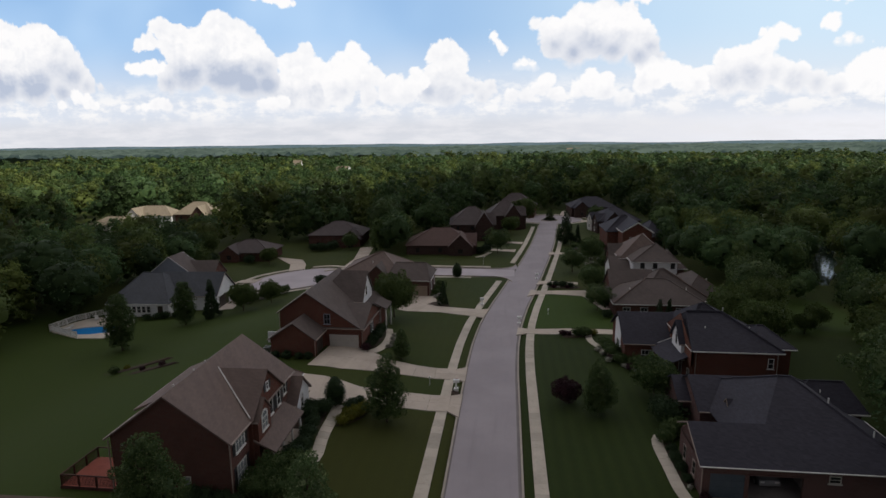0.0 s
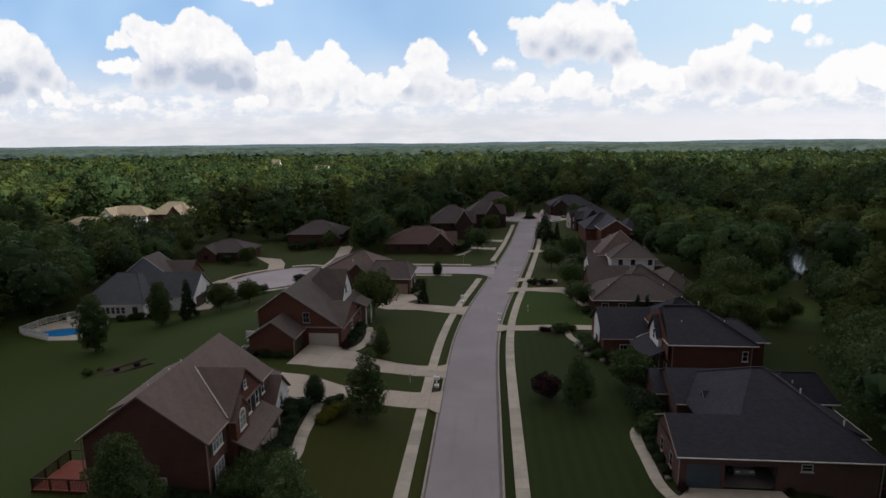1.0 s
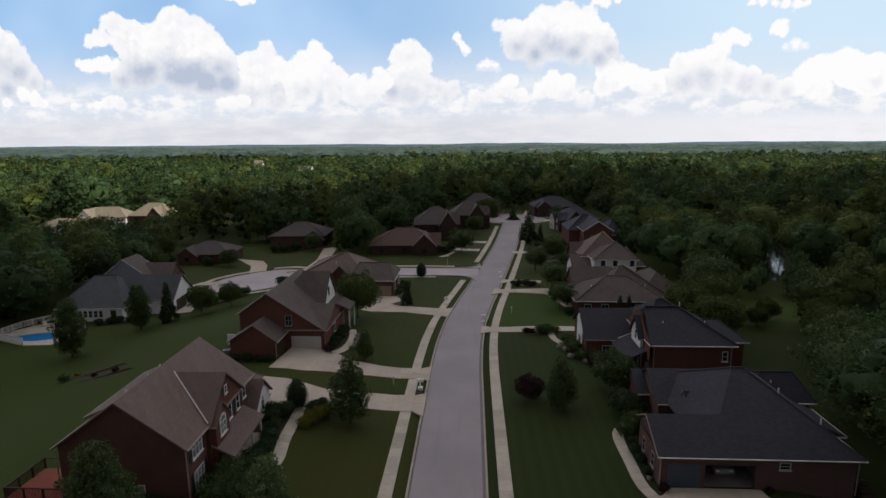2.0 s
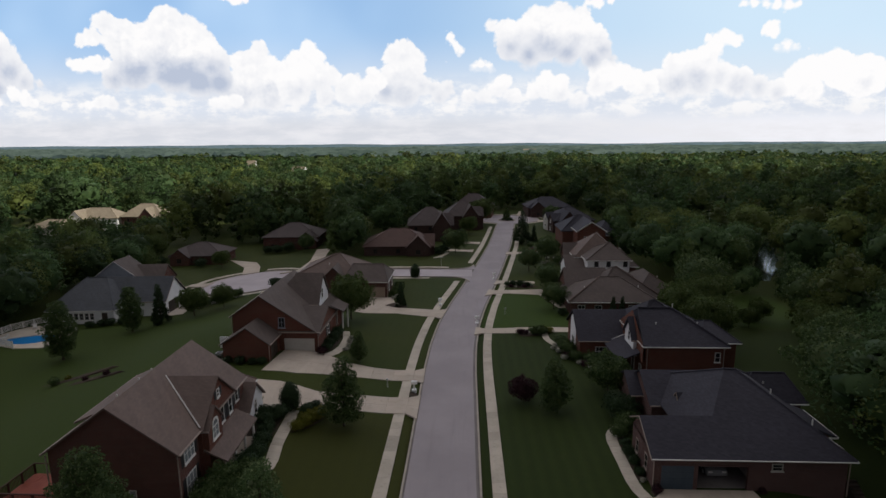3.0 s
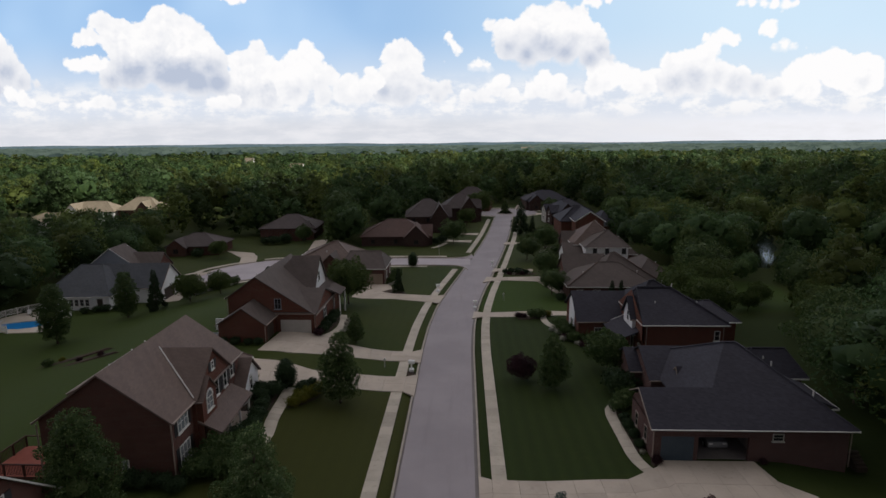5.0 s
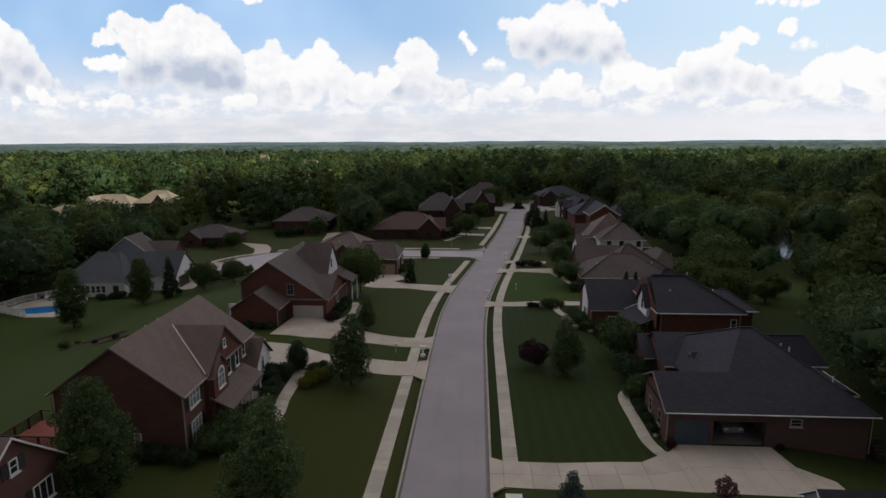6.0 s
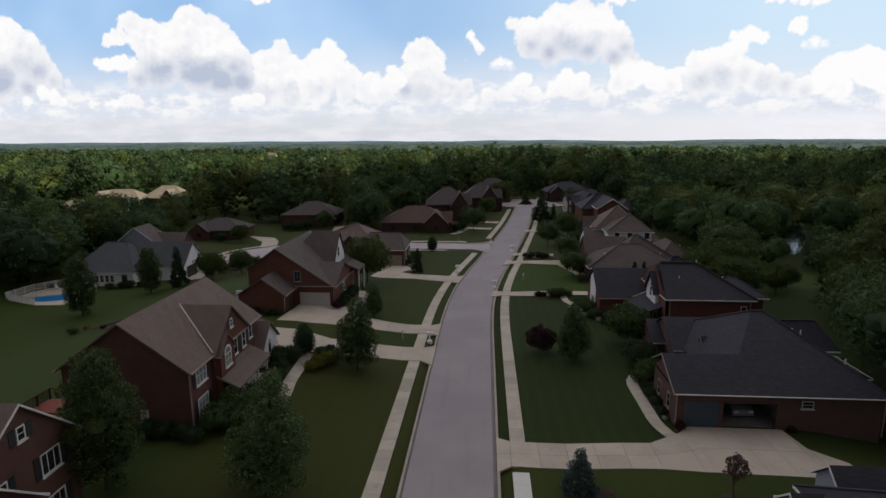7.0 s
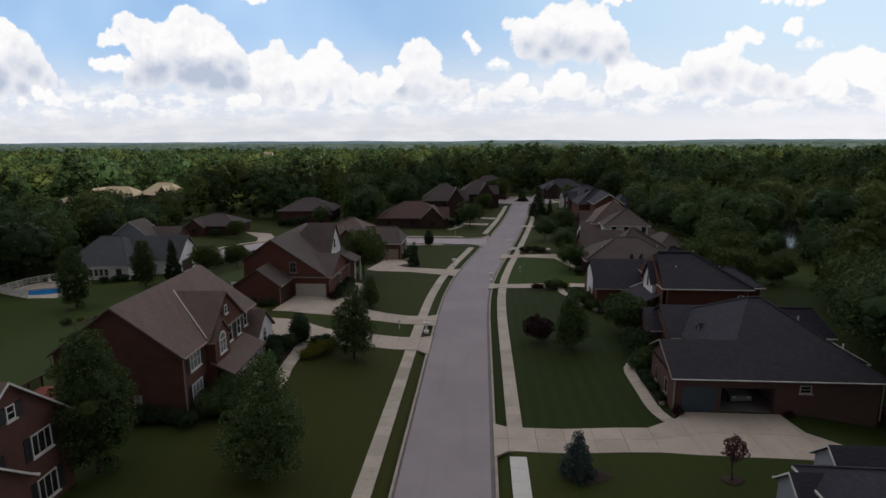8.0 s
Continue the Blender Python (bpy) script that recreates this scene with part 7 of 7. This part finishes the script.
# low house with the open garage
garden_walk([(16.0, 37.0), (15.2, 38.2), (14.9, 40.0), (14.95, 43.0), (14.9, 46.0), (14.9, 48.3), (15.9, 49.9), (17.4, 50.8)], 1.1, "curved pale concrete walk to the entry")
bed([(15.5, 40.6), (16.3, 40.2), (16.3, 46.0), (16.4, 50.0), (15.7, 49.6), (15.5, 46.0)])
bed([(16.2, 38.2), (17.0, 38.6), (17.1, 39.3), (16.2, 39.3), (15.9, 38.8)])
shrubs("bush_dark", [(15.9, 41.4), (15.9, 43.0), (15.9, 44.6), (15.9, 46.2)], "low dark shrub beside the brick wall", 0.6)
shrubs("bush", [(15.8, 48.2), (16.6, 49.2), (17.4, 50.2)], "leafy green shrub near the entry", 0.95)
shrubs("bush_plum", [(16.6, 38.8)], "small reddish shrub at the garage corner", 0.6)
shrubs("bush_bloom", [(15.9, 40.4)], "small pale flowering shrub at the garage corner", 0.5)
shrubs("bush_plum", [(25.6, 38.9)], "small dark shrub at the garage edge", 0.45)
oval_bed(7.5, 30.2, 1.9, 1.0, -6, "dark mulch round the young spruce")
oval_bed(17.05, 29.6, 0.9, 0.7, 0, "dark mulch round the sapling")


def parked_car(m, paint, label):
    """A parked saloon: body with cabin, windows, wheels and lamps."""
    c = thing("car", m, label, "car")
    prof = [(-2.2, 0.35), (2.2, 0.35), (2.25, 0.62), (2.1, 0.82), (1.2, 0.95), (0.55, 1.4), (-0.9, 1.42), (-1.6, 1.02), (-2.15, 0.95), (-2.25, 0.6)]
    s = Shape()
    n = len(prof)
    for side in (-1, 1):
        for x, z in prof:
            w = 0.88 if z < 1.0 else 0.7
            s.v.append((x, side * w, z))
    s.f = [tuple(range(n)), tuple(range(2 * n - 1, n - 1, -1))] + [(i, n + i, n + (i + 1) % n, (i + 1) % n) for i in range(n)]
    part("body", s, paint, c)
    for side in (-1, 1):
        part("side_window", Shape().solid([(-1.35, side * 0.80 - 0.03, 1.0), (1.0, side * 0.80 - 0.03, 1.0), (1.0, side * 0.80 + 0.03, 1.0), (-1.35, side * 0.80 + 0.03, 1.0)], [(-0.85, side * 0.715 - 0.02, 1.36), (0.5, side * 0.715 - 0.02, 1.36), (0.5, side * 0.715 + 0.02, 1.36), (-0.85, side * 0.715 + 0.02, 1.36)]), GLASS, c)
        part("headlight", Shape().box(2.1, 2.24, side * 0.62 - 0.18, side * 0.62 + 0.18, 0.62, 0.76), TRIM, c)
        for x in (-1.35, 1.4):
            w = part("wheel", Shape().tube([(x, side * 0.72, 0.33), (x, side * 0.92, 0.33)], [0.33, 0.33], 16), SHUTTER, c)
            part("rim", Shape().tube([(x, side * 0.91, 0.33), (x, side * 0.94, 0.33)], [0.2, 0.18], 12), METAL, w)
    part("windscreen", Shape().solid([(1.12, -0.66, 1.0), (1.16, -0.66, 1.0), (1.16, 0.66, 1.0), (1.12, 0.66, 1.0)], [(0.56, -0.6, 1.37), (0.6, -0.6, 1.37), (0.6, 0.6, 1.37), (0.56, 0.6, 1.37)]), GLASS, c)
    return c


PAINT_MAROON = speckled("maroon car paint", (0.12, 0.018, 0.016), (0.14, 0.022, 0.02), 0.8, 12, 0.25, 0.0, spec=0.6)
PAINT_GREY = speckled("grey car paint", (0.22, 0.22, 0.23), (0.25, 0.25, 0.26), 0.8, 12, 0.25, 0.0, spec=0.6)
parked_car(pose(20.2, 152.5, land(20, 152) + 0.18, 0, 0, 6), PAINT_MAROON, "maroon saloon car parked on a drive")
parked_car(pose(22.6, 43.2, 0.62, 0, 0, -88), PAINT_GREY, "grey car parked inside the open garage")

# two-storey house with the black roof
garden_walk([(12.8, 81.2), (12.5, 78.6), (12.8, 76.4), (13.7, 74.6), (14.0, 72.6), (15.6, 70.6), (18.5, 68.6)], 1.0, "angled pale concrete walk to the porch")
bed([(14.6, 76.0), (17.5, 72.5), (19.5, 69.0), (19.3, 64.5), (17.6, 64.8), (17.0, 68.5), (14.8, 72.8)])
shrubs("bush", [(14.4, 75.0), (14.6, 73.0), (14.8, 71.0), (15.4, 68.6), (17.2, 67.4), (18.4, 65.2)], "leafy shrub in the porch bed", 0.95)
shrubs("bush_bloom", [(13.4, 74.0), (13.5, 71.6), (13.9, 69.0), (15.6, 67.2), (17.4, 63.6), (17.0, 65.6), (13.0, 73.0)], "low pale flowering plants by the walk", 0.75, "pale flowers")
shrubs("bush_plum", [(14.2, 69.6), (16.2, 66.4)], "rounded reddish shrub by the walk", 0.7)
oval_bed(10.6, 80.2, 2.2, 1.0, 10)
shrubs("bush_plum", [(9.6, 80.4), (8.8, 80.6)], "small reddish shrub beside the drive", 0.7)
shrubs("bush", [(11.0, 80.0), (12.0, 79.8)], "leafy shrub beside the drive", 0.95)
shrubs("bush_lime", [(13.4, 80.8)], "yellow-green shrub beside the drive", 0.9)
# planting between the next drives
oval_bed(11.6, 112.6, 4.2, 1.5, -4)
shrubs("bush_dark", [(9.0, 112.8), (10.4, 113.0), (11.9, 112.6), (13.4, 112.4)], "rounded dark shrub between two drives", 0.75)
shrubs("bush_plum", [(9.8, 111.8), (12.6, 111.6)], "small reddish shrub between two drives", 0.6)
shrubs("bush_bloom", [(10.8, 111.6), (14.4, 112.4)], "low pale flowering plants between two drives", 0.6)
shrubs("bush_dark", [(17.4, 91.2), (18.2, 98.5), (18.4, 101.0)], "rounded dark shrub beside the house", 1.0)
shrubs("bush", [(21.6, 113.4), (22.8, 112.4), (21.2, 116.0)], "leafy shrub before the white house", 1.2)
shrubs("bush_bloom", [(20.0, 136.0), (21.4, 137.4), (18.8, 141.0), (22.0, 143.0), (24.0, 141.5), (20.4, 145.0)], "pale flowering plants on a front lawn", 1.0, "pale flowers")
shrubs("bush", [(24.0, 136.0), (25.6, 137.6), (23.4, 146.0), (19.6, 158.0), (23.6, 158.5), (26.0, 157.0)], "leafy shrub on a front lawn", 1.4)
shrubs("bush_dark", [(15.6, 224.8), (18.4, 224.0), (16.8, 226.4), (17.2, 222.8)], "low dark shrub on the island", 0.9)
# left side farther on
shrubs("bush_dark", [(-8.0, 150.0), (-6.2, 152.4), (-5.4, 160.0), (-3.4, 171.0), (-2.4, 176.0), (-1.6, 181.0)], "rounded dark shrub before a house", 1.4)
shrubs("bush_bloom", [(-5.0, 156.2), (-4.2, 162.0), (-3.2, 165.0)], "pale flowering plants before a house", 0.9, "pale flowers")
garden_walk([(-8.6, 144.0), (-6.6, 147.0), (-5.0, 152.0)], 1.2, "pale concrete walk to a brick house")
shrubs("bush", [(-14.6, 104.0), (-14.2, 106.5), (-14.2, 109.0)], "leafy shrub beside the garage", 1.0)
shrubs("bush_bloom", [(-14.4, 101.8), (-13.8, 103.0)], "pale flowering plants beside the garage", 0.9)
bed([(-15.8, 97.0), (-13.0, 95.2), (-10.8, 95.8), (-11.4, 97.6), (-14.0, 99.4)])
shrubs("bush_dark", [(-79.0, 87.6), (-66.0, 88.4), (-64.6, 89.0), (-63.0, 89.6), (-67.6, 87.6)], "rounded shrub before the white house", 0.75)
shrubs("bush", [(-53.0, 96.0), (-51.8, 99.4), (-50.4, 101.4), (-48.8, 103.2), (-47.4, 105.0)], "leafy shrub along the drive", 1.0)
shrubs("bush_bloom", [(-52.2, 97.6), (-50.8, 100.6), (-48.0, 104.0)], "low pale flowering plants along the drive", 0.8)
shrubs("bush_dark", [(-60.0, 158.5), (-57.0, 157.8), (-54.0, 158.4), (-71.5, 138.6), (-83.0, 139.0)], "dark shrub before a brown house", 1.7)


# swimming pool with its white fence
def pool():
    W = water_material("pool water", (0.02, 0.20, 0.52), (0.03, 0.26, 0.60))
    ring = [(-80.5, 79.6), (-72.8, 76.6), (-67.2, 77.2), (-69.0, 86.0), (-77.2, 89.4), (-80.0, 85.0)]
    z = max(land(x, y) for x, y in ring) + 0.25
    p = thing("swimming_pool", pose(0, 0, 0), "bright blue swimming pool in a pale concrete terrace", "swimming pool")
    cx, cy = -73.6, 81.0
    water = []
    for k in range(28):
        t = 2 * math.pi * k / 28
        u, v = 4.3 * math.cos(t), 2.2 * math.sin(t) * (1 + 0.22 * math.cos(t + 0.8))
        water.append((cx + u * 0.97 - v * 0.24, cy + u * 0.24 + v * 0.97))
    # terrace as a ring round the basin
    n = 28
    outer = []
    pts = resample(ring + [ring[0]], 0.4)[:-1]
    for wx, wy in water:
        a = math.atan2(wy - cy, wx - cx)
        k = min(range(len(pts)), key=lambda i: abs(math.remainder(math.atan2(pts[i][1] - cy, pts[i][0] - cx) - a, 2 * math.pi)))
        outer.append((float(pts[k][0]), float(pts[k][1])))
    v = [(x, y, z) for x, y in water] + [(x, y, z) for x, y in outer] + [(x, y, z - 0.7) for x, y in outer] + [(x, y, z - 0.7) for x, y in water]
    f = []
    for i in range(n):
        j = (i + 1) % n
        f += [(i, n + i, n + j, j), (n + i, 2 * n + i, 2 * n + j, n + j), (i, j, 3 * n + j, 3 * n + i)]
    part("terrace", Shape().add(v, f), WALK, p)
    part("water", Shape().solid([(x, y, z - 0.7) for x, y in water], [(x, y, z - 0.12) for x, y in water]), W, p)
    fe = thing("fence", pose(0, 0, 0), "low white fence round the pool terrace", "fence")
    fence_line = [(-67.2, 77.2), (-72.8, 76.6), (-80.5, 79.6), (-80.0, 85.0), (-77.2, 89.4), (-69.0, 86.0)]
    for (x0, y0), (x1, y1) in zip(fence_line[1:], fence_line[2:]):
        d = math.hypot(x1 - x0, y1 - y0)
        n_ = max(1, round(d / 1.8))
        for i in range(n_ + 1):
            x, y = x0 + (x1 - x0) * i / n_, y0 + (y1 - y0) * i / n_
            part("post", Shape().box(x - 0.06, x + 0.06, y - 0.06, y + 0.06, z - 0.6, z + 1.25), TRIM, fe)
        for zz in (0.18, 1.08):
            ux, uy = (x1 - x0) / d, (y1 - y0) / d
            lo = [(x0 + uy * 0.03, y0 - ux * 0.03, z + zz), (x1 + uy * 0.03, y1 - ux * 0.03, z + zz), (x1 - uy * 0.03, y1 + ux * 0.03, z + zz), (x0 - uy * 0.03, y0 + ux * 0.03, z + zz)]
            part("rail", Shape().solid(lo, [(a, b, c + 0.09) for a, b, c in lo]), TRIM, fe)
        m_ = int(d / 0.16)
        for i in range(m_):
            x, y = x0 + (x1 - x0) * (i + 0.5) / m_, y0 + (y1 - y0) * (i + 0.5) / m_
            part("picket", Shape().box(x - 0.025, x + 0.025, y - 0.025, y + 0.025, z + 0.2, z + 1.15), TRIM, fe)


pool()


def lounger(x, y, turn):
    z = max(land(a, b) for a, b in ((-80.5, 79.6), (-67.2, 77.2))) + 0.25
    u = thing("sun_lounger", pose(x, y, z, 0, 0, turn), "white sun lounger on the pool terrace", "sun lounger", "pool loungers")
    part("seat", Shape().box(-0.9, 0.4, -0.3, 0.3, 0.28, 0.35), TRIM, u)
    part("backrest", Shape().solid([(0.4, -0.3, 0.28), (0.95, -0.3, 0.6), (0.95, 0.3, 0.6), (0.4, 0.3, 0.28)], [(0.4, -0.3, 0.35), (0.95, -0.3, 0.68), (0.95, 0.3, 0.68), (0.4, 0.3, 0.35)]), TRIM, u)
    for a in (-0.8, 0.35):
        for b in (-0.25, 0.25):
            part("leg", Shape().box(a - 0.03, a + 0.03, b - 0.03, b + 0.03, 0.0, 0.28), TRIM, u)


lounger(-77.9, 80.6, 65)
lounger(-76.8, 86.4, 130)
lounger(-75.2, 87.0, 120)


# narrow pond arms glinting between the trees
def pond(x0, y0, x1, y1, wide):
    W = water_material("pond water", (0.02, 0.028, 0.025), (0.03, 0.038, 0.034), 1.5)
    s = Shape()
    d = math.hypot(x1 - x0, y1 - y0)
    ux, uy = (x1 - x0) / d, (y1 - y0) / d
    left, right, n = [], [], 16
    for k in range(n + 1):
        f = k / n
        w = wide * (0.35 + 0.65 * math.sin(math.pi * min(1.0, f + 0.08))) * (1 + 0.2 * math.sin(k * 1.7))
        cx, cy = x0 + (x1 - x0) * f, y0 + (y1 - y0) * f
        left.append((cx - uy * w, cy + ux * w))
        right.append((cx + uy * w, cy - ux * w))
    ring = right + left[::-1]
    z = max(land(p, q) for p, q in ring) + 0.06
    s.solid([(p, q, z - 0.8) for p, q in ring], [(p, q, z) for p, q in ring])
    tagged(part("water", s, W), "still pond reflecting the bright sky", "pond", kind="structure")


pond(62.0, 110.5, 97.0, 174.0, 2.6)
pond(78.5, 118.5, 95.0, 149.0, 2.4)

# far houses whose roofs stand out of the woods
plain_house(-236.0, 590.0, 3.5, 8, 9, 9, 5.6, 10.0, SIDING, ROOF_TAN, "far pale house standing out of the woods", None, 4, True)
plain_house(-150.0, 470.0, 2.0, -6, 11, 10, 5.5, 9.5, SIDING, ROOF_TAN, "far pale house standing out of the woods", None, 4, True)
plain_house(118.0, 1150.0, 6.0, 4, 26, 14, 7.0, 12.0, SIDING, ROOF_TAN, "far white building on the wooded ridge", None, 5, True)
